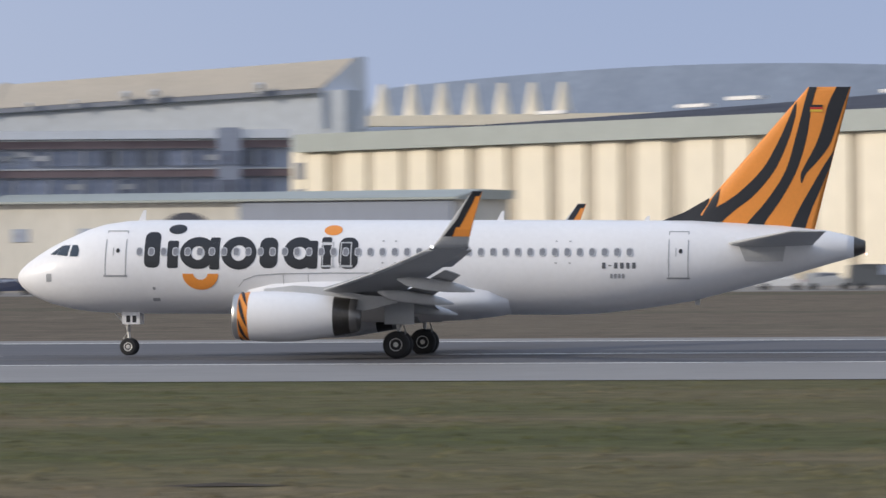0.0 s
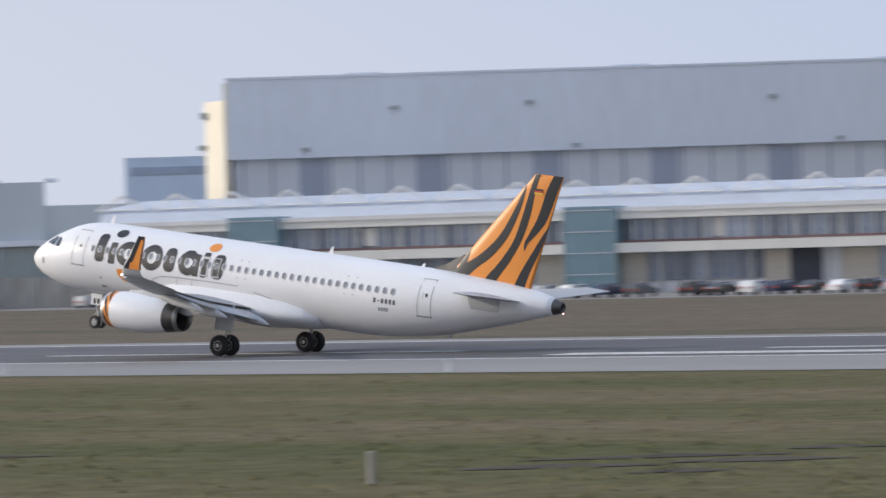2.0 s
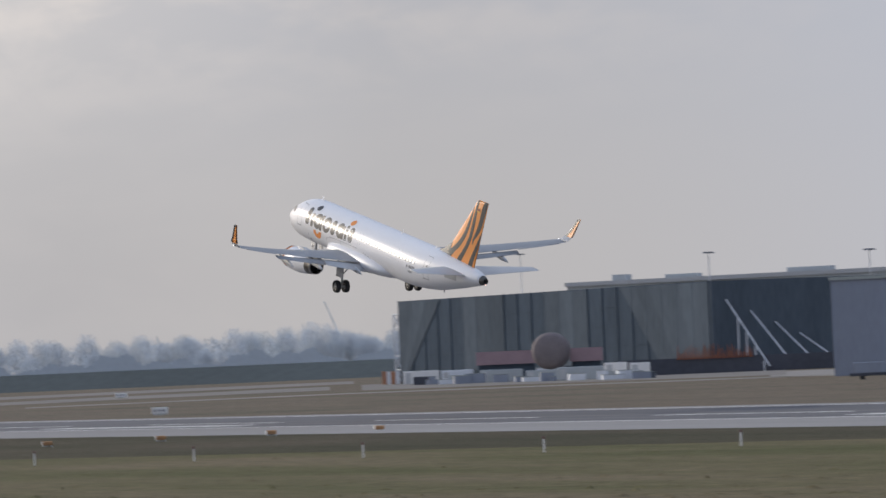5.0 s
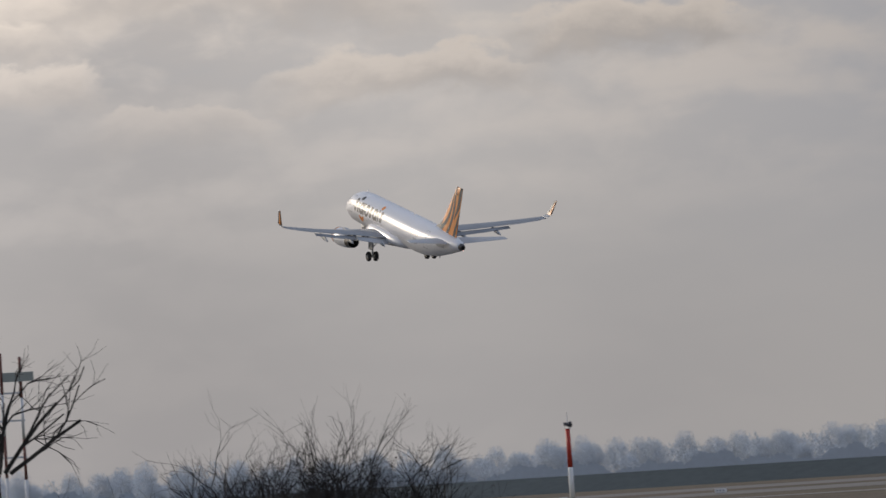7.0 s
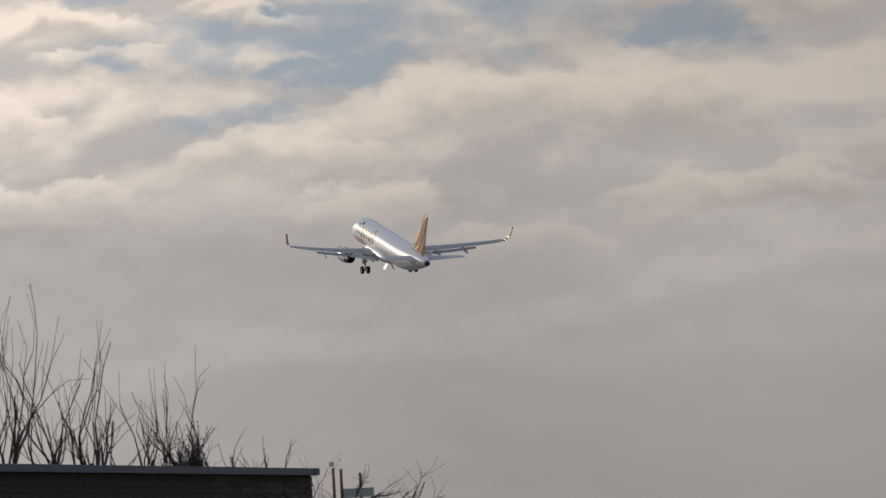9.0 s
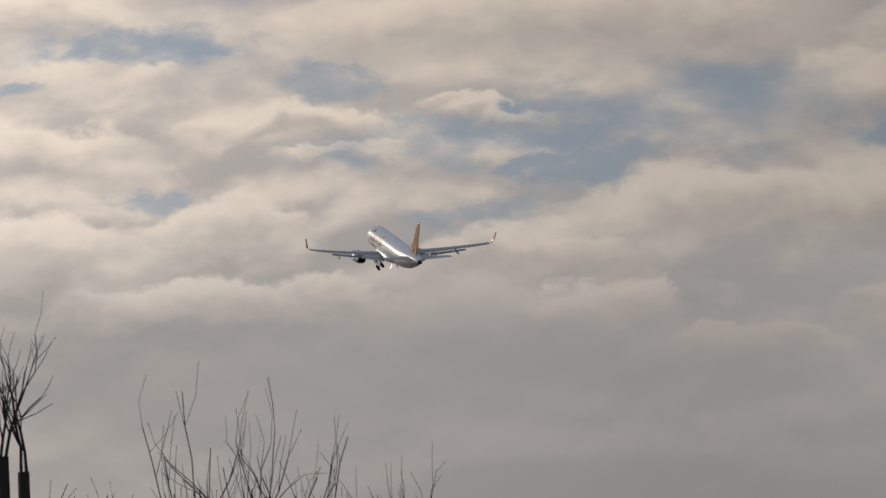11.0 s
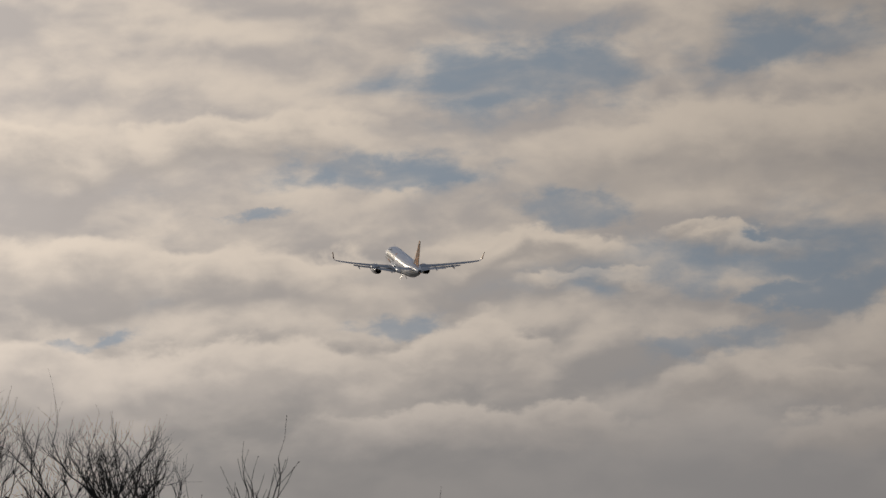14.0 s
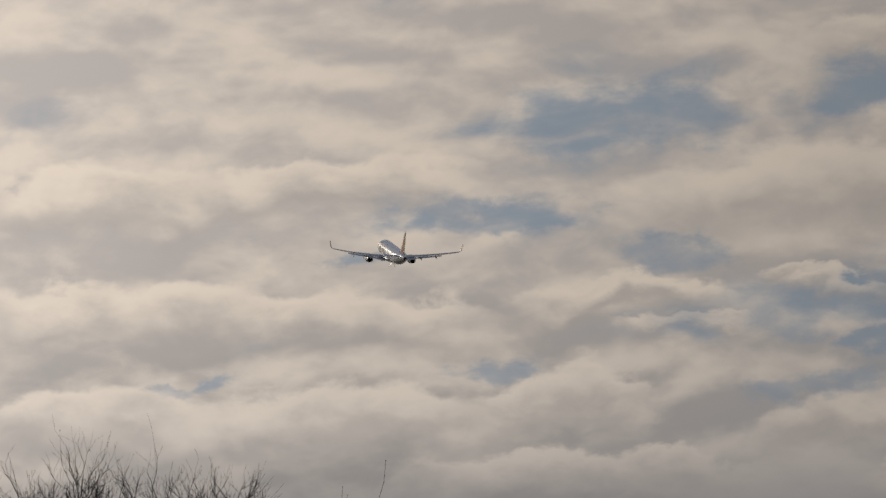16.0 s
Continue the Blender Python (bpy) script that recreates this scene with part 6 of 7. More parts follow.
# clutter before the screen
for az, d, L_, h, ma, lab in ((61.55, 1012, 8, 2.9, PALE, "white steel site container"), (61.1, 990, 7, 2.8, CLAD_GREY, "white steel site container"), (60.55, 958, 9, 2.6, HALL_GREY, "pale grey steel site container"), (60.0, 938, 8, 2.2, HALL_GREY, "grey steel site container"), (59.5, 915, 11, 2.6, HALL_GREY, "pale grey steel site container"), (59.12, 895, 4.5, 3.2, PALE, "white steel site container"), (58.82, 890, 4, 3.0, PALE, "white steel site container")):
    b = thing("site_container", lab, "container", "site containers", at=Matrix.Translation(spot(az, d)) @ pose(0, 0, 0, 0, 0, az))
    part("box", boxes((-L_ / 2, L_ / 2, 0, 2.5, 0, h), bevel=0.08), ma, b)
    part("door", boxes((-L_ / 2 + 0.5, -L_ / 2 + 1.6, -0.05, 0, 0.2, h - 0.4)), FRAME, b)
rnd = random.Random(77)
for k in range(26):
    u = rnd.random()
    az, d = 61.7 - 3.0 * u, 985 - 118 * u + rnd.uniform(-8, 4)
    L_, h = rnd.uniform(1.2, 4.5), rnd.uniform(0.7, 2.0)
    b = thing("work_crate", "small grey crate on the works yard", "crate", "yard crates", at=Matrix.Translation(spot(az, d)) @ pose(0, 0, 0, 0, 0, az + rnd.uniform(-30, 30)))
    part("body", boxes((-L_ / 2, L_ / 2, 0, 1.2, 0, h), bevel=0.05), rnd.choice((CLAD_BLUE, HALL_GREY, ROOF_DARK, CLAD_GREY)), b)
    part("lid", boxes((-L_ / 2 - 0.05, L_ / 2 + 0.05, -0.05, 1.25, h, h + 0.08)), EAVE, b)
for az, d, L_ in ((60.48, 968, 12.0), (59.48, 945, 6.0)):
    b = thing("red_roofed_shelter", "low shelter with a faded red roof", "shelter", "red roofed shelters", at=Matrix.Translation(spot(az, d)) @ pose(0, 0, 0, 0, 0, az))
    part("wall", boxes((-L_ / 2, L_ / 2, 3.2, 7, 0, 3.6)), NET_DARK, b)
    bm = loft(bmesh.new(), [[(x, 2.4, 3.6), (x, 8, 3.6), (x, 5.2, 6.4)] for x in (-L_ / 2 - 0.4, L_ / 2 + 0.4)])
    part("roof", bm, mat("faded_pink_roof", (0.215, 0.14, 0.145), 0.85, var=0.12, scale=0.3), b, "faded red pitched roof")
b = thing("test_drum", "large round brown drum on a stand, greyed by painted haze", "drum", at=Matrix.Translation(spot(59.93, 944)) @ pose(0, 0, 0, 0, 0, 52))
bm = loft(bmesh.new(), [[(k * 3.8 * math.cos(a), y, 6.0 + k * 3.8 * math.sin(a)) for a in [2 * math.pi * q / 24 for q in range(24)]] for y, k in ((-1.6, 0.3), (-1.2, 0.8), (-0.5, 1.0), (4, 1.0), (5, 0.8))])
# brown greyed and blued in the base colour, as haze
part("drum", bm, mat("hazed_brown", (0.175, 0.15, 0.155), 0.8, var=0.2, scale=0.5), b, smooth=True)
part("stand", boxes((-3, 3, 0, 3, 0, 2.6)), CLAD_GREY, b)
NETTING = mat("orange_netting", (0.36, 0.15, 0.085), 0.8, var=0.25, scale=1.0)
b, w = front("orange_netting", "ragged strip of orange safety netting", "safety net", 58.35, 945, 57.4, 940)
bm = bmesh.new()
rnd = random.Random(8)
for i in range(26):
    x = w * i / 26
    loft(bm, [[(x + dx, y, z) for dx, y, z in ((0, 0, 3.0), (0.5, 0, 3.0), (0.35 + rnd.uniform(-0.2, 0.3), 0, 3.6 + rnd.random() * 2.8))] for y in (-0.03, 0.03)])
part("net", bm, NETTING, b)
part("dark_bank", boxes((-14, w + 20, 0.5, 3, 0, 3.3)), ROOF_DARK, b)
b = thing("striped_gate", "orange and white striped barrier block", "barrier", at=Matrix.Translation(spot(61.93, 1050)) @ pose(0, 0, 0, 0, 0, 61))
for k in range(4):
    part("stripe", boxes((-2 + 1.0 * k, -1.0 + 1.0 * k, 0, 1.0, 0, 3.0)), mat("faded_orange", (0.42, 0.20, 0.11), 0.7, var=0.15) if k % 2 == 0 else CLAD_PALE, b)

# --- vehicles ---
def make_car(kind, paint):
    c = thing("parked_car", "", "car")
    prof = {"saloon": [(-2.2, 0.35), (-2.25, 0.75), (-1.6, 0.92), (-0.9, 1.38), (0.5, 1.42), (1.25, 0.95), (2.1, 0.80), (2.2, 0.4)],
            "estate": [(-2.2, 0.35), (-2.25, 0.9), (-2.0, 1.42), (-0.9, 1.52), (0.5, 1.48), (1.25, 0.98), (2.1, 0.84), (2.2, 0.4)],
            "van": [(-2.5, 0.35), (-2.55, 1.2), (-2.45, 2.1), (-1.0, 2.2), (1.2, 2.15), (1.9, 1.25), (2.4, 1.05), (2.5, 0.4)]}[kind]
    bm = bmesh.new()
    loft(bm, [[(x, y * (1 if z < 1.0 else 0.86), z) for x, z in prof] for y in (-0.86, -0.8, 0.8, 0.86)])
    part("body", bm, paint, c)
    top = max(z for _, z in prof)
    part("windscreen_band", boxes((-1.0 if kind != "van" else 0.2, 0.8 if kind != "van" else 1.55, -0.80, 0.80, 0.95 if kind != "van" else 1.25, top - 0.1)), GLASS, c, "dark side glass")
    wm = mesh_of("wheel", wheel_bm(0.32, 0.22, 16), TYRE)
    for x in (-1.4, 1.35):
        for y in (-0.80, 0.80):
            wh = new("wheel", wm)
            wh.parent, wh.location = c, (x, y, 0.32)
    for y in (-0.8, 0.5):
        part("rear_light", boxes((-2.28, -2.2, y, y + 0.3, 0.7, 0.9)), RED, c)
        part("headlight", boxes((2.1, 2.2, y, y + 0.3, 0.6, 0.78)), STEEL, c)
    return c


CAR_PAINT = {"dark blue": (0.03, 0.04, 0.08), "black": (0.02, 0.02, 0.022), "silver": (0.42, 0.43, 0.44), "white": (0.75, 0.75, 0.74), "dark grey": (0.09, 0.095, 0.10)}
MASTERS = {}


def car(kind, colour, m):
    key = (kind, colour)
    label = "parked %s %s beside the apron road" % (colour, kind)
    if key not in MASTERS:
        c = make_car(kind, mat(colour.replace(" ", "_") + "_car_paint", CAR_PAINT[colour], 0.25, var=0.04, coat=0.5))
        MASTERS[key] = c
        c.matrix_basis = m
    else:
        c = copy_thing(MASTERS[key], m)
    tagged(c, label, "car", "parked cars")


rnd = random.Random(12)
names = list(CAR_PAINT)
for az in [27.3 + 0.36 * k for k in range(40)]:
    if rnd.random() < 0.22:
        continue
    d = 392 / math.cos(radians(az)) + rnd.uniform(0, 3)
    car(rnd.choice(("saloon", "estate", "estate")), rnd.choice(names), Matrix.Translation(spot(az + rnd.uniform(-0.05, 0.05), d)) @ pose(0, 0, 0, 0, 0, 90 + rnd.uniform(-6, 6)))
for az, kind, col in ((42.7, "estate", "dark blue"), (43.05, "saloon", "dark grey"), (43.35, "estate", "dark blue"), (43.62, "saloon", "dark blue"), (43.85, "saloon", "silver")):
    car(kind, col, Matrix.Translation(spot(az, 530)) @ pose(0, 0, 0, 0, 0, 20 + rnd.uniform(-8, 8)))
car("van", "white", Matrix.Translation(spot(26.4, 436)) @ pose(0, 0, 0, 0, 0, 12))
for az, kind, col in ((25.0, "saloon", "dark blue"), (27.2, "estate", "dark grey"), (27.8, "saloon", "dark grey"), (3.6, "estate", "silver"), (3.0, "van", "dark grey"), (4.2, "saloon", "white"), (13.2, "saloon", "silver"), (13.8, "estate", "dark blue")):
    car(kind, col, Matrix.Translation(spot(az, 392 / math.cos(radians(az)))) @ pose(0, 0, 0, 0, 0, 8))

# --- airfield furniture ---
def post(az, d, h=0.76, w=0.10, label="white airfield marker post with dark cap"):
    b = thing("marker_post", label, "post", "marker posts", at=Matrix.Translation(spot(az, d)) @ pose(0, 0, 0, 0, 0, az))
    part("shaft", boxes((-w / 2, w / 2, -w / 2, w / 2, 0, h), bevel=0.02), PALE, b)
    part("cap", boxes((-w / 2 - 0.02, w / 2 + 0.02, -w / 2 - 0.02, w / 2 + 0.02, h, h + 0.16), bevel=0.02), BARN_RED if h > 0.7 else MAST, b)


for az, d in ((64.43, 281), (62.32, 269), (60.06, 262), (66.41, 290), (68.2, 300), (57.6, 256), (55.2, 250)):
    post(az, d)
for az, d in ((42.44, 228), (46.15, 216), (52.22, 231), (49.39, 215), (46.14, 222), (36.9, 210)):
    post(az, d, 0.46, 0.14, "short grey edge light post beside the runway")
b = thing("concrete_marker", "stubby grey concrete marker in the grass", "marker", at=Matrix.Translation(spot(37.9, 111)))
part("stub", boxes((-0.085, 0.085, -0.08, 0.08, 0, 0.82), bevel=0.03), CONCRETE, b)
for az, d in ((66.24, 362), (64.83, 364), (63.45, 367), (62.10, 367)):
    b = thing("approach_light_unit", "small orange and white approach slope light box", "airfield light", "approach slope lights", at=Matrix.Translation(spot(az, d)) @ pose(0, 0, 0, 0, 0, 70))
    part("housing", boxes((-0.40, 0.36, -0.30, 0.3, 0.14, 0.46), bevel=0.05), mat("dull_orange", (0.40, 0.22, 0.10), 0.7, var=0.2), b)
    part("face", boxes((-0.45, -0.40, -0.27, 0.27, 0.18, 0.43)), PALE, b)
    part("leg", boxes((-0.36, -0.28, -0.26, -0.18, 0, 0.2), (0.24, 0.32, -0.26, -0.18, 0, 0.2), (-0.05, 0.05, 0.2, 0.28, 0, 0.2)), MAST, b)
for az, d, w in ((64.83, 579, 2.0), (51.38, 492, 1.8), (65.3, 1000, 2.6), (67.3, 1050, 3.0)):
    b = thing("taxiway_sign", "low white airfield sign panel", "sign", "airfield signs", at=Matrix.Translation(spot(az, d)) @ pose(0, 0, 0, 0, 0, az))
    part("panel", boxes((-w / 2, w / 2, 0, 0.25, 0.15, 0.95), bevel=0.03), PALE, b)
    for k in range(3):
        part("sign_bar", boxes((-w * 0.4 + k * w * 0.28, -w * 0.4 + k * w * 0.28 + w * 0.18, -0.012, 0.0, 0.4, 0.72)), SEAM, b)
    part("foot", boxes((-w * 0.4, w * 0.4, 0.05, 0.2, 0, 0.16)), MAST, b)
# street lamp near the dyke
b = thing("street_lamp", "grey street lamp with a flat angled head", "street lamp", at=Matrix.Translation(spot(50.0, 52)) @ pose(0, 0, 0, 0, 0, 50))
part("pole", tube(bmesh.new(), [(-0.38, 0, 0), (-0.36, 0, 3.0), (-0.34, 0, 3.30)], [0.07, 0.055, 0.05], 10), MAST, b, smooth=True)
bm = loft(bmesh.new(), [[(x, -w, z - h), (x, w, z - h), (x, w * 0.8, z + h), (x, -w * 0.8, z + h)] for x, w, z, h in ((-0.42, 0.08, 3.31, 0.06), (-0.28, 0.14, 3.36, 0.085), (0.12, 0.15, 3.45, 0.085), (0.24, 0.14, 3.46, 0.06), (0.36, 0.12, 3.40, 0.02))])
part("lamp_head", bm, mat("lamp_head_paint", (0.34, 0.37, 0.43), 0.5, var=0.1, scale=2.0), b, "blue grey lamp head")
# red and white mast
b = thing("obstacle_mast", "slim red and white striped mast with wind sensor", "mast", at=Matrix.Translation(spot(67.12, 100)) @ pose(0, 0, 0, 0.6, 0, 0))
for k in range(8):
    r0 = 0.075 - 0.003 * k
    part("band", tube(bmesh.new(), [(0, 0, 0.84 * k), (0, 0, 0.84 * (k + 1))], [r0, r0 - 0.003], 12), (PALE, RED)[k % 2], b, smooth=True)
part("cross_arm", boxes((-0.16, 0.14, -0.02, 0.02, 6.72, 6.77)), MAST, b)
bm = tube(bmesh.new(), [(0.12, 0, 6.80), (0.2, 0, 6.86)], [0.07, 0.02], 8)
part("wind_cup", bm, ROOF_DARK, b)
part("vane", boxes((-0.18, -0.04, -0.01, 0.01, 6.78, 6.86)), ROOF_DARK, b)
part("spike", tube(bmesh.new(), [(0.02, 0, 6.76), (0.02, 0, 7.1)], [0.012, 0.004], 6), MAST, b)
part("bracket", boxes((-0.35, 0, -0.02, 0.02, 4.35, 4.42)), MAST, b)
# frame of three red and white poles
DULL_RED = mat("dull_red_paint", (0.17, 0.065, 0.055), 0.6, var=0.15, scale=2.0)
b = thing("antenna_frame", "frame of red and white poles carrying a grey panel", "antenna", at=Matrix.Translation(spot(74.05, 150)) @ pose(0, 0, 0, 0, 0, 74))
for x, top in ((-0.55, 10.9), (-0.3, 10.85), (0.32, 10.7)):
    for k in range(8):
        z1 = top * (k + 1) / 8
        part("pole_band", tube(bmesh.new(), [(x, 0, top * k / 8), (x, 0, z1)], [0.05, 0.05], 8), (DULL_RED, CLAD_PALE)[k % 2 == 0 and 1 or 0], b, smooth=True)
part("panel", boxes((-0.25, 0.75, -0.1, 0.1, 9.9, 10.2)), EAVE, b)
for z in (7.4, 8.6, 9.5):
    part("brace", boxes((-0.6, 0.4, -0.03, 0.03, z, z + 0.06)), MAST, b)
part("sensor", boxes((-0.66, -0.5, -0.05, 0.05, 10.95, 11.1)), MAST, b)
# windsock
b = thing("windsock", "red and white striped windsock on a pole", "windsock", at=Matrix.Translation(spot(54.7, 610)) @ pose(0, 0, 0, 0, 0, 54))
part("pole", tube(bmesh.new(), [(0, 0, 0), (0, 0, 5.2)], [0.09, 0.06], 8), MAST, b)
for k in range(5):
    part("sock_band", tube(bmesh.new(), [(0.75 * k, 0, 5.0 - 0.33 * k), (0.75 * (k + 1), 0, 5.0 - 0.33 * (k + 1))], [0.55 - 0.06 * k, 0.5 - 0.06 * k], 12), (RED, PALE)[k % 2], b, smooth=True)
# brick hut
b = thing("brick_hut", "dark brick hut with a flat grey-edged roof", "hut")
p = spot(74.52, 60)
b.matrix_basis = Matrix.Translation(p) @ pose(0, 0, 0, 0, 0, 138.5)
HUT_TOP = EYE_Z + 60 * math.tan(radians(2.0))
part("wall", boxes((-13.0, -0.02, 0.012, 5.0, 0, HUT_TOP - 0.09)), mat("mortar", (0.05, 0.044, 0.04), 0.95, var=0.2, scale=2.0), b, "dark mortar and brick wall")
part("roof_edge", boxes((-13.1, 0.06, -0.08, 5.1, HUT_TOP - 0.09, HUT_TOP)), mat("dull_metal_edge", (0.12, 0.13, 0.15), 0.6, var=0.1), b, "dull grey metal roof edge")
DARK_BRICK = mat("dark_brick", (0.06, 0.044, 0.038), 0.85, var=0.25, scale=3.0, island=0.35)
half_me = mesh_of("brick", boxes((0, 0.114, 0, 0.07, 0, 0.062)), DARK_BRICK)
brick_me = mesh_of("brick", boxes((0, 0.24, 0, 0.07, 0, 0.062)), DARK_BRICK)
count = 0
for r in range(26):
    z = HUT_TOP - 0.17 - 0.077 * r
    if r % 2:
        ob = new("brick", half_me)
        ob.parent, ob.location = b, (-0.134, 0.0, z)
    for k in range(11):
        if count >= 285:
            break
        ob = new("brick", brick_me)
        ob.parent, ob.location = b, (-0.26 - 0.252 * k - (0.126 if r % 2 else 0), 0.0, z)
        count += 1
bm = bmesh.new()
for r in range(60):
    z = HUT_TOP - 0.17 - 0.077 * r
    if z < 3:
        break
    if r % 2 and r >= 26:
        box(bm, -0.134, -0.02, 0.0, 0.07, z, z + 0.062)
    for k in range(51):
        x = -0.26 - 0.252 * k - (0.126 if r % 2 else 0)
        if x < -12.9 or (r < 26 and k < 11 and r * 11 + k < 285):
            continue
        box(bm, x, x + 0.24, 0.0, 0.07, z, z + 0.062)
tagged(part("brickwork", bm, DARK_BRICK, b), kind="stuff")


# --- trees and shrubs, all bare ---
TWIG = mat("dark_bare_twigs", (0.032, 0.028, 0.026), 0.9, var=0.25, scale=2.0)
# pale blue grey: distance haze is mixed into the bark colour
FAR_TWIG = mat("haze_pale_crowns", (0.64, 0.69, 0.75), 0.95, var=0.12, scale=0.1)
LEAF = mat("withered_leaves", (0.05, 0.035, 0.022), 0.9, var=0.3, scale=4.0)


def branch(bm, p, d, length, r, depth, rnd, spread, sides=3, bend=0.18, lift=0.05, thin=0.6, kids=(2, 4), tips=None):
    pts, rad = [p.copy()], [r]
    n = 3 if depth > 0 else 2
    q = p.copy()
    v = d.copy()
    for i in range(n):
        v = (v + Vector((rnd.gauss(0, bend), rnd.gauss(0, bend), rnd.gauss(0, bend) + lift))).normalized()
        q = q + v * (length / n)
        pts.append(q.copy())
        rad.append(r * (1 - (1 - thin) * (i + 1) / n))
    tube(bm, pts, rad, sides)
    if depth <= 0:
        if tips is not None:
            tips.append(q)
        return
    for k in range(rnd.randint(*kids)):
        i = rnd.randint(1, n)
        w = (v + Vector((rnd.gauss(0, spread), rnd.gauss(0, spread), rnd.gauss(0, spread * 0.6)))).normalized()
        branch(bm, pts[i], w, length * rnd.uniform(0.55, 0.85), rad[i] * 0.62, depth - 1, rnd, spread, sides, bend, lift, thin, kids, tips)


def slivers(bm, centre, size, n, rnd, ln, wd, hollow=0.35):
    """Fine twigs, strewn through a rounded crown, as thin three-sided spikes."""
    for i in range(n):
        while True:
            u = Vector((rnd.uniform(-1, 1), rnd.uniform(-1, 1), rnd.uniform(-1, 1)))
            if hollow < u.length < 1 + 0.12 * math.sin(5 * math.atan2(u.y, u.x) + 3 * u.z):
                break
        p = centre + Vector((u.x * size[0], u.y * size[1], u.z * size[2]))
        d = (Vector((u.x, u.y, u.z + 0.5)).normalized() + Vector((rnd.gauss(0, 0.5), rnd.gauss(0, 0.5), rnd.gauss(0, 0.5)))).normalized() * rnd.uniform(0.6, 1.3) * ln
        q = d.cross(Vector((rnd.random(), rnd.random(), 1))).normalized() * wd
        r = d.cross(q).normalized() * wd
        v = [bm.verts.new(p + q), bm.verts.new(p - q * 0.5 + r), bm.verts.new(p - q * 0.5 - r), bm.verts.new(p + d)]
        for f in ((0, 1, 3), (1, 2, 3), (2, 0, 3)):
            bm.faces.new([v[k] for k in f])


def far_tree(seed, h, wide):
    rnd = random.Random(seed)
    t = thing("bare_tree", "hazy bare winter tree on the horizon", "tree", "trees on the horizon")
    bm = tube(bmesh.new(), [(0, 0, 0), (0.1, 0, h * 0.2), (0, 0.1, h * 0.45)], [0.5, 0.4, 0.3], 6)
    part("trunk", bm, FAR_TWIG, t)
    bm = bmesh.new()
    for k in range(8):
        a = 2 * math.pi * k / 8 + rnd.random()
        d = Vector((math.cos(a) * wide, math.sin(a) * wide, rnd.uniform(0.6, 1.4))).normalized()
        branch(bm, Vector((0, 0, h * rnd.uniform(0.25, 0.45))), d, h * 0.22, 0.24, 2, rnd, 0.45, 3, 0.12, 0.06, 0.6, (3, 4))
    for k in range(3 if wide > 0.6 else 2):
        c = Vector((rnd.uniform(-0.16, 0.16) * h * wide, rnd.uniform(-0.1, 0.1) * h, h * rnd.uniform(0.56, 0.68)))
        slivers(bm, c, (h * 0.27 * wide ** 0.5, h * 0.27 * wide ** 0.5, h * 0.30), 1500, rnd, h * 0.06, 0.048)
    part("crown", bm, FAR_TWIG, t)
    return t


TREES = [far_tree(s, h, w) for s, h, w in ((1, 20, 0.85), (2, 17, 1.05), (3, 22, 0.6), (4, 14, 1.15))]
rnd = random.Random(31)
first = [True] * 4
for i in range(84):
    az = 60.5 + i * 0.205 + rnd.uniform(-0.1, 0.1)
    d = rnd.uniform(1750, 2150)
    k = rnd.randrange(4)
    m = Matrix.Translation(spot(az, d)) @ pose(0, 0, 0, 0, 0, rnd.uniform(0, 360))
    if first[k]:
        TREES[k].matrix_basis = m
        first[k] = False
    else:
        copy_thing(TREES[k], m)
# belt of scrub behind and between them
bm = bmesh.new()
for i in range(380):
    az = 43 + 37 * i / 380 + rnd.uniform(-0.1, 0.1)
    h = rnd.uniform(7.5, 10.5) * (1.0 + 0.3 * math.sin(az * 2.3) * math.sin(az * 5.1)) * (1.0 if az > 59 else 0.55)
    slivers(bm, spot(az, rnd.uniform(1880, 2250)) + Vector((0, 0, h * 0.75)), (rnd.uniform(6, 9), rnd.uniform(4, 7), h), 520, rnd, 1.9, 0.16, 0.1)
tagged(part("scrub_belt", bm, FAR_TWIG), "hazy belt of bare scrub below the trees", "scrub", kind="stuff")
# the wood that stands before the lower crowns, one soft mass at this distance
# blue grey base colour stands in for the haze before the wood
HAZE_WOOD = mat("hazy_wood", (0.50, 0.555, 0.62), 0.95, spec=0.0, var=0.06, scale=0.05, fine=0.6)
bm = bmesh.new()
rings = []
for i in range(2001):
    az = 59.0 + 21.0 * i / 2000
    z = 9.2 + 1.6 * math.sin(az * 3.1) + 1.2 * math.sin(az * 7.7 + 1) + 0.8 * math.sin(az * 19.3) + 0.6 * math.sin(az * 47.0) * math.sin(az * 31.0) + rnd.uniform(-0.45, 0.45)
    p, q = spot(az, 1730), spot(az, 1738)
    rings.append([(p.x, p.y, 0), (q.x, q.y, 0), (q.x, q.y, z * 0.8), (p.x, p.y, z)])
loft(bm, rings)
tagged(part("far_wood", bm, HAZE_WOOD), "soft line of distant winter woodland, tinted blue grey for haze", "woods", kind="stuff")
# a distant crane
b = thing("far_crane", "distant slanting crane jib above the trees", "crane", at=Matrix.Translation(spot(62.6, 1900)) @ pose(0, 0, 0, 0, 0, 62))
part("jib", tube(bmesh.new(), [(5, 0, 8), (-4, 0, 31)], [0.3, 0.2], 4), FAR_TWIG, b)
part("tower", tube(bmesh.new(), [(5, 0, 0), (5, 0, 12)], [1.0, 1.0], 4), FAR_TWIG, b)


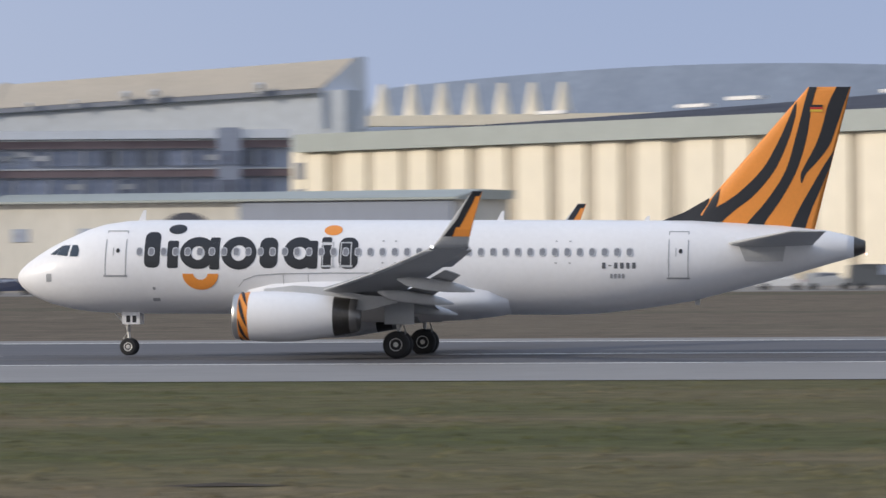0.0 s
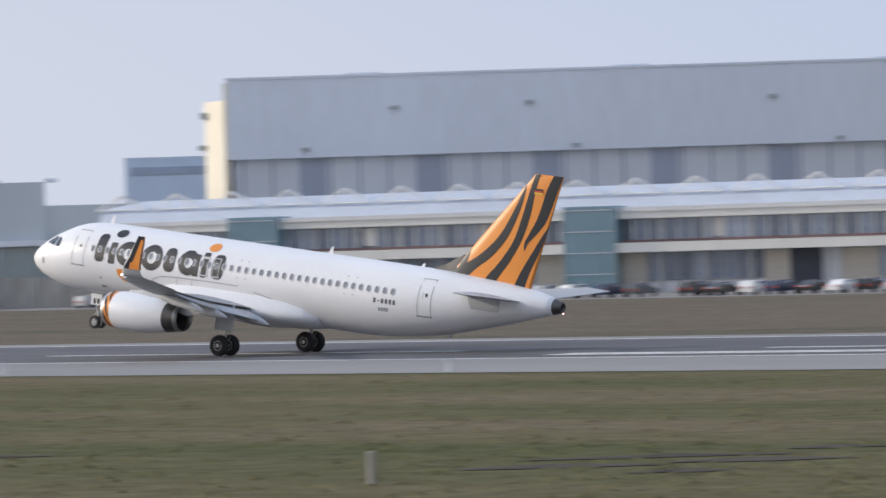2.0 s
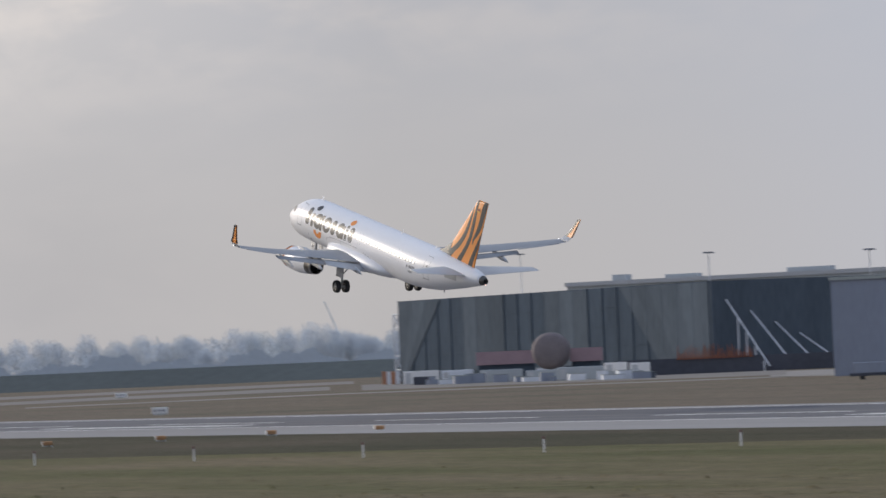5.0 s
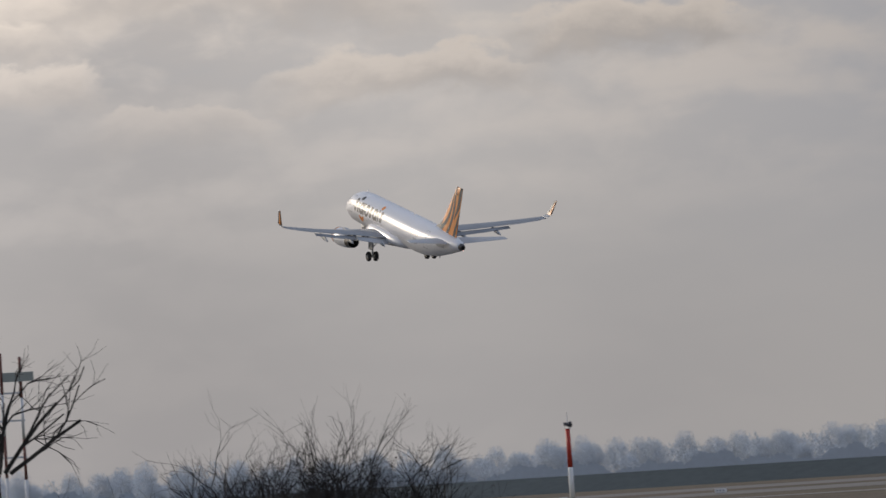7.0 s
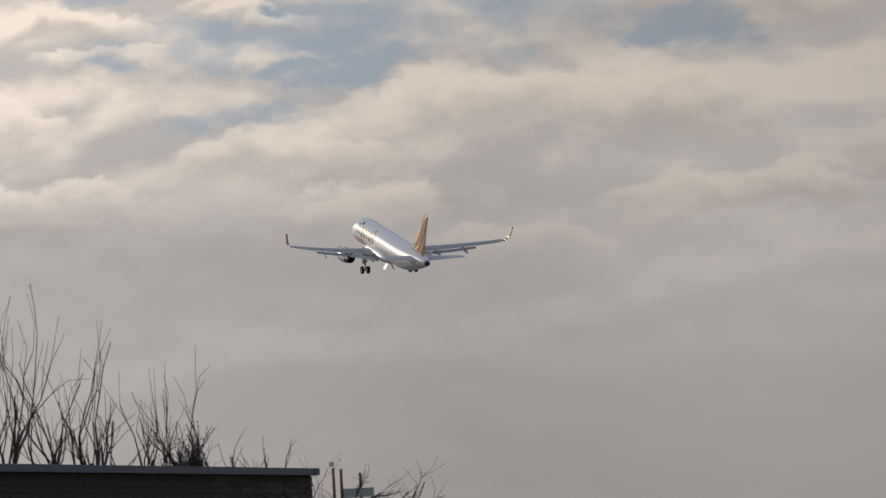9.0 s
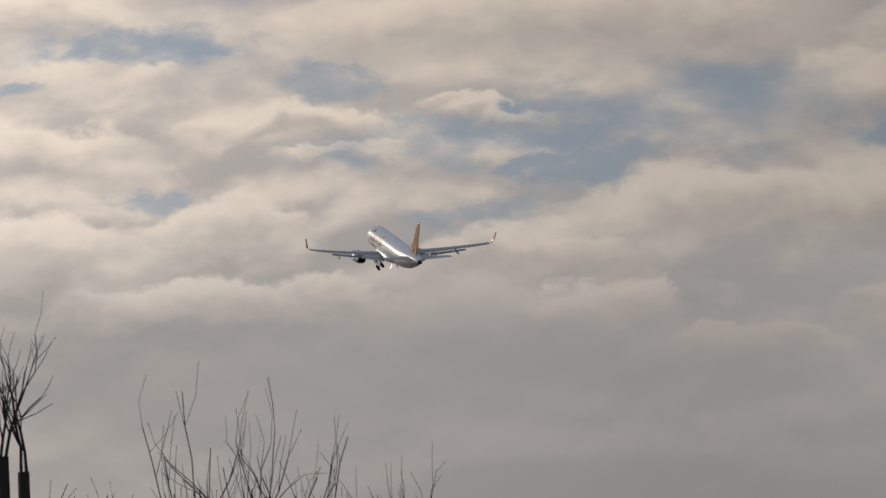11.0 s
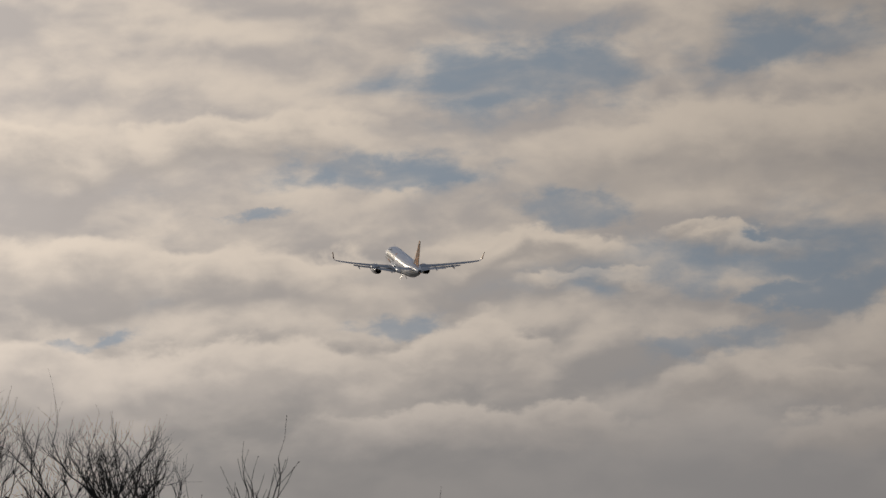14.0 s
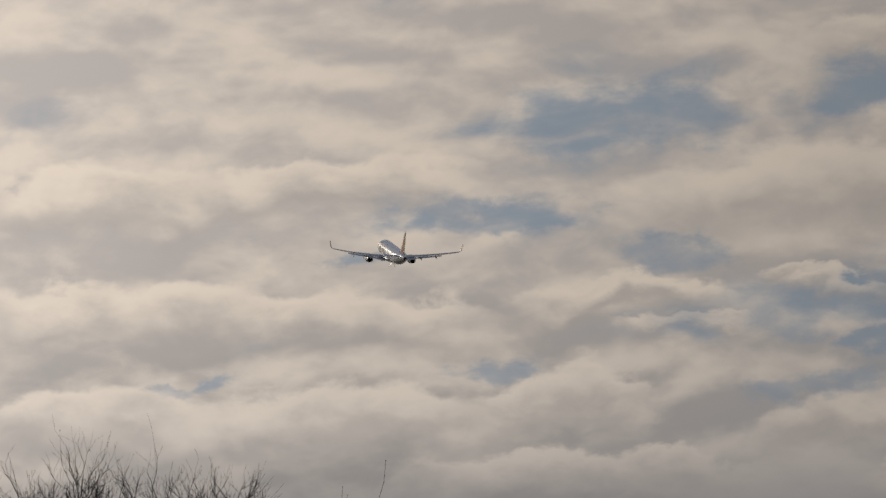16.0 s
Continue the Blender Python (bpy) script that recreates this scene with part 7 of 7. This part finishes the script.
def shrub(name, label, az, d, top, width, stems, depth, seed, length, r=0.02, lift=0.09, spread=0.42, leaves=0, base=None, kids=(2, 4), lean=0.5, bend=0.12):
    """A bare shrub whose twig tips reach about 'top' metres over the ground."""
    rnd = random.Random(seed)
    p = spot(az, d)
    t = thing(name, label, "shrub", at=Matrix.Translation(p) @ pose(0, 0, 0, 0, 0, az))
    bm = bmesh.new()
    foot = base if base is not None else 0.0
    tips = []
    part("root_stool", tube(bmesh.new(), [(0, 0, 0), (0, 0, max(0.6, foot))], [0.12, 0.08], 7), TWIG, t)
    for k in range(stems):
        u = (k + 0.5) / stems * 2 - 1
        x = u * width / 2 * 0.55
        d0 = Vector((u * lean + rnd.gauss(0, 0.12), rnd.gauss(0, 0.2), 1)).normalized()
        branch(bm, Vector((x * 0.5, rnd.gauss(0, 0.2), foot)), d0, length * rnd.uniform(0.8, 1.15), r, depth, rnd, spread, 3, bend, lift, 0.65, kids, tips)
    part("crown", bm, TWIG, t)
    if leaves:
        bm = bmesh.new()
        for q in rnd.sample(tips, min(leaves, len(tips))):
            s = rnd.uniform(0.12, 0.34) * r
            bmesh.ops.create_icosphere(bm, subdivisions=1, radius=s, matrix=Matrix.Translation(q))
        tagged(part("withered_leaf", bm, LEAF, t), kind="stuff")
    return t


shrub("bare_shrub", "dense bare hawthorn shrub on the dyke slope", 70.4, 36, 6.3, 4.4, 46, 4, 5, 0.62, 0.029, 0.06, 0.52, 120, base=4.74, kids=(3, 4), lean=0.95, bend=0.2)
shrub("bare_shrub", "low bare hawthorn shrub on the dyke slope", 73.6, 35, 6.0, 1.4, 12, 3, 6, 0.56, 0.020, 0.05, 0.5, 20, base=4.6, kids=(2, 4), lean=0.7)
shrub("bare_sapling", "bare spreading sapling beside the brick hut", 74.35, 42, 7.2, 1.4, 8, 3, 9, 0.76, 0.024, 0.03, 0.5, 8, base=EYE_Z + 0.35, lean=1.25, kids=(2, 4), bend=0.22)
# long shoots behind the hut: heading and height of each clump
for i, (az, el) in enumerate(((78.61, 4.75), (78.45, 4.3), (78.2, 4.05), (77.8, 3.7), (77.45, 4.1), (77.2, 3.5), (79.45, 3.6), (78.9, 3.65), (77.05, 3.4), (76.65, 3.5), (76.2, 3.45), (76.05, 3.3), (75.9, 3.0), (79.9, 3.7), (80.4, 3.6), (75.5, 2.6), (75.1, 2.5))):
    tall = 70 * math.tan(radians(el)) - 1.7
    shrub("bare_tree", "tall bare upright shoots behind the hut", az, 70, 10, 0.8, 3, 2, 40 + i, tall * 0.46, 0.030, 0.22, 0.26, 6, base=EYE_Z + 1.7, kids=(2, 3), lean=0.22, bend=0.22)
shrub("ivy_stump", "upright shoots wrapped in dark withered ivy", 76.1, 68, 10, 0.4, 6, 3, 77, 0.50, 0.04, 0.24, 0.35, 400, base=EYE_Z + 1.9, kids=(3, 4), lean=0.15, bend=0.25)
# tree tops with curled twigs
for i, (az, el, n) in enumerate(((85.15, 6.0, 6), (84.65, 6.0, 6), (85.6, 5.9, 5), (83.55, 5.9, 5), (82.7, 6.0, 5), (82.45, 5.85, 3), (83.05, 5.5, 2), (82.28, 4.8, 1), (81.72, 5.05, 2), (81.25, 5.35, 2), (81.0, 5.15, 2))):
    shrub("bare_tree", "dark bare tree top with curled twigs", az, 60, 12, 0.5, n, 3 if n > 2 else 2, 60 + i, 0.84, 0.026, 0.28, 0.34, 30, base=EYE_Z + 60 * math.tan(radians(el)) - (2.0 if n > 2 else 1.8), kids=(3, 5) if n > 2 else (3, 4), lean=0.12, bend=0.34 if n > 2 else 0.2)
for az, el in ((78.52, 4.7), (78.42, 4.3), (77.4, 4.1)):
    shrub("bare_tree", "single thin bare shoot behind the hut", az, 60, 12, 0.1, 1, 1, int(az * 100), (60 * math.tan(radians(el)) - 1.2) * 0.62, 0.020, 0.3, 0.1, 0, base=EYE_Z + 1.2, kids=(1, 1), lean=0.02, bend=0.14)


# --- what moves ---
# seconds, place along the runway, height, pitch, bank
FLIGHT = [
    (0.0, -30.84, 0.00, 0.52, 0.60),
    (0.2, -43.60, 0.00, 1.00, 0.62),
    (0.5, -61.66, 0.00, 2.14, 0.65),
    (0.7, -74.35, 0.00, 2.78, 0.64),
    (1.0, -95.04, 0.00, 3.74, 0.63),
    (1.2, -108.30, 0.01, 4.59, 0.60),
    (1.5, -127.22, 0.03, 5.87, 0.55),
    (1.7, -140.80, 0.07, 6.57, 0.48),
    (2.0, -161.86, 0.16, 7.61, 0.37),
    (2.2, -175.60, 0.36, 8.32, 0.60),
    (2.5, -195.24, 0.78, 9.38, 0.93),
    (3.0, -231.00, 1.72, 10.37, 0.53),
    (3.5, -267.15, 3.26, 11.32, 0.23),
    (4.0, -302.98, 5.52, 12.35, 0.27),
    (4.5, -338.75, 8.53, 13.30, 0.48),
    (5.0, -374.72, 12.31, 13.99, 0.62),
    (5.5, -411.13, 16.90, 14.25, 0.52),
    (6.0, -447.88, 22.16, 14.11, 0.20),
    (6.5, -484.03, 27.62, 14.24, 0.25),
    (7.0, -520.40, 33.53, 14.54, 0.20),
    (7.5, -557.01, 39.51, 14.99, 0.21),
    (8.0, -594.03, 46.10, 15.41, 0.06),
    (8.5, -630.91, 52.64, 15.64, 0.03),
    (9.0, -667.67, 59.41, 15.94, 0.04),
    (9.5, -704.31, 66.75, 15.92, 0.10),
    (10.0, -740.92, 74.45, 16.16, 0.09),
    (10.5, -777.38, 82.32, 16.31, -0.36),
    (11.0, -813.79, 90.34, 16.32, -1.09),
    (11.5, -850.32, 98.52, 16.25, -1.79),
    (12.0, -887.16, 106.86, 16.21, -2.16),
    (12.5, -924.51, 115.38, 16.26, -1.86),
    (13.0, -962.39, 124.07, 16.42, -0.90),
    (13.5, -1000.42, 132.87, 16.48, -0.14),
    (14.0, -1038.58, 141.76, 16.41, 0.37),
    (14.5, -1076.80, 150.59, 16.33, 0.75),
    (15.0, -1115.00, 159.55, 16.03, 1.03),
    (15.5, -1153.22, 168.44, 15.72, 1.44),
    (16.0, -1191.53, 177.21, 15.47, 1.96),
]


def motions():
    walk(PLANE, [(t, pose(x, LANE, z, b, -p, 180)) for t, x, z, p, b in FLIGHT])
    # the wings bend up as they take the load
    for wing, side in zip(WINGS, (1, -1)):
        def flex(deg, s=side):
            return Matrix.Translation((0, s * 1.9, 2.5)) @ pose(0, 0, 0, s * deg) @ Matrix.Translation((0, -s * 1.9, -2.5))
        walk(wing, [(0, flex(0)), (0.5, flex(0)), (1.5, flex(0.6)), (2.6, flex(1.4)), (8, flex(1.4)), (16, flex(1.4))])
    # legs extend on leaving the ground and fold in after the climb has begun
    for gear, side, fold in ((GEARS[0], 1, ((9.6, 0), (10.2, -10), (11.3, -42), (12.5, -76), (13.1, -88))), (GEARS[1], -1, ((9.6, 0), (10.2, -18), (11.2, -52), (12.2, -84), (12.5, -88)))):
        def leg(drop, deg, s=side):
            return pose(0, s * 3.8, 2.605 - drop, s * deg)
        walk(gear, [(0, leg(0, 0)), (1.7, leg(0, 0)), (2.5, leg(0.3, 0))] + [(t, leg(0.3 + 0.35 * deg / 88, deg)) for t, deg in fold] + [(16, leg(-0.05, -88))])
    # the bay doors swing open first
    for door, side in zip(GEARS[3:], (1, -1)):
        def swing(deg, s=side):
            return pose(0, s * 0.25, 1.48, -s * deg)
        walk(door, [(0, swing(0)), (6.9, swing(0)), (7.3, swing(35)), (7.8, swing(78)), (16, swing(78))])
    n = GEARS[2]
    walk(n, [(0, pose(12.64, 0, 1.80)), (0.4, pose(12.64, 0, 1.80)), (1.2, pose(12.64, 0, 1.62)), (4.5, pose(12.64, 0, 1.62)), (9.0, pose(12.64, 0, 1.62)), (9.9, pose(12.64, 0, 1.7, 0, -45)), (10.7, pose(12.64, 0, 2.1, 0, -88)), (11.2, pose(12.64, 0, 2.45, 0, -100)), (16, pose(12.64, 0, 2.45, 0, -100))])


motions()
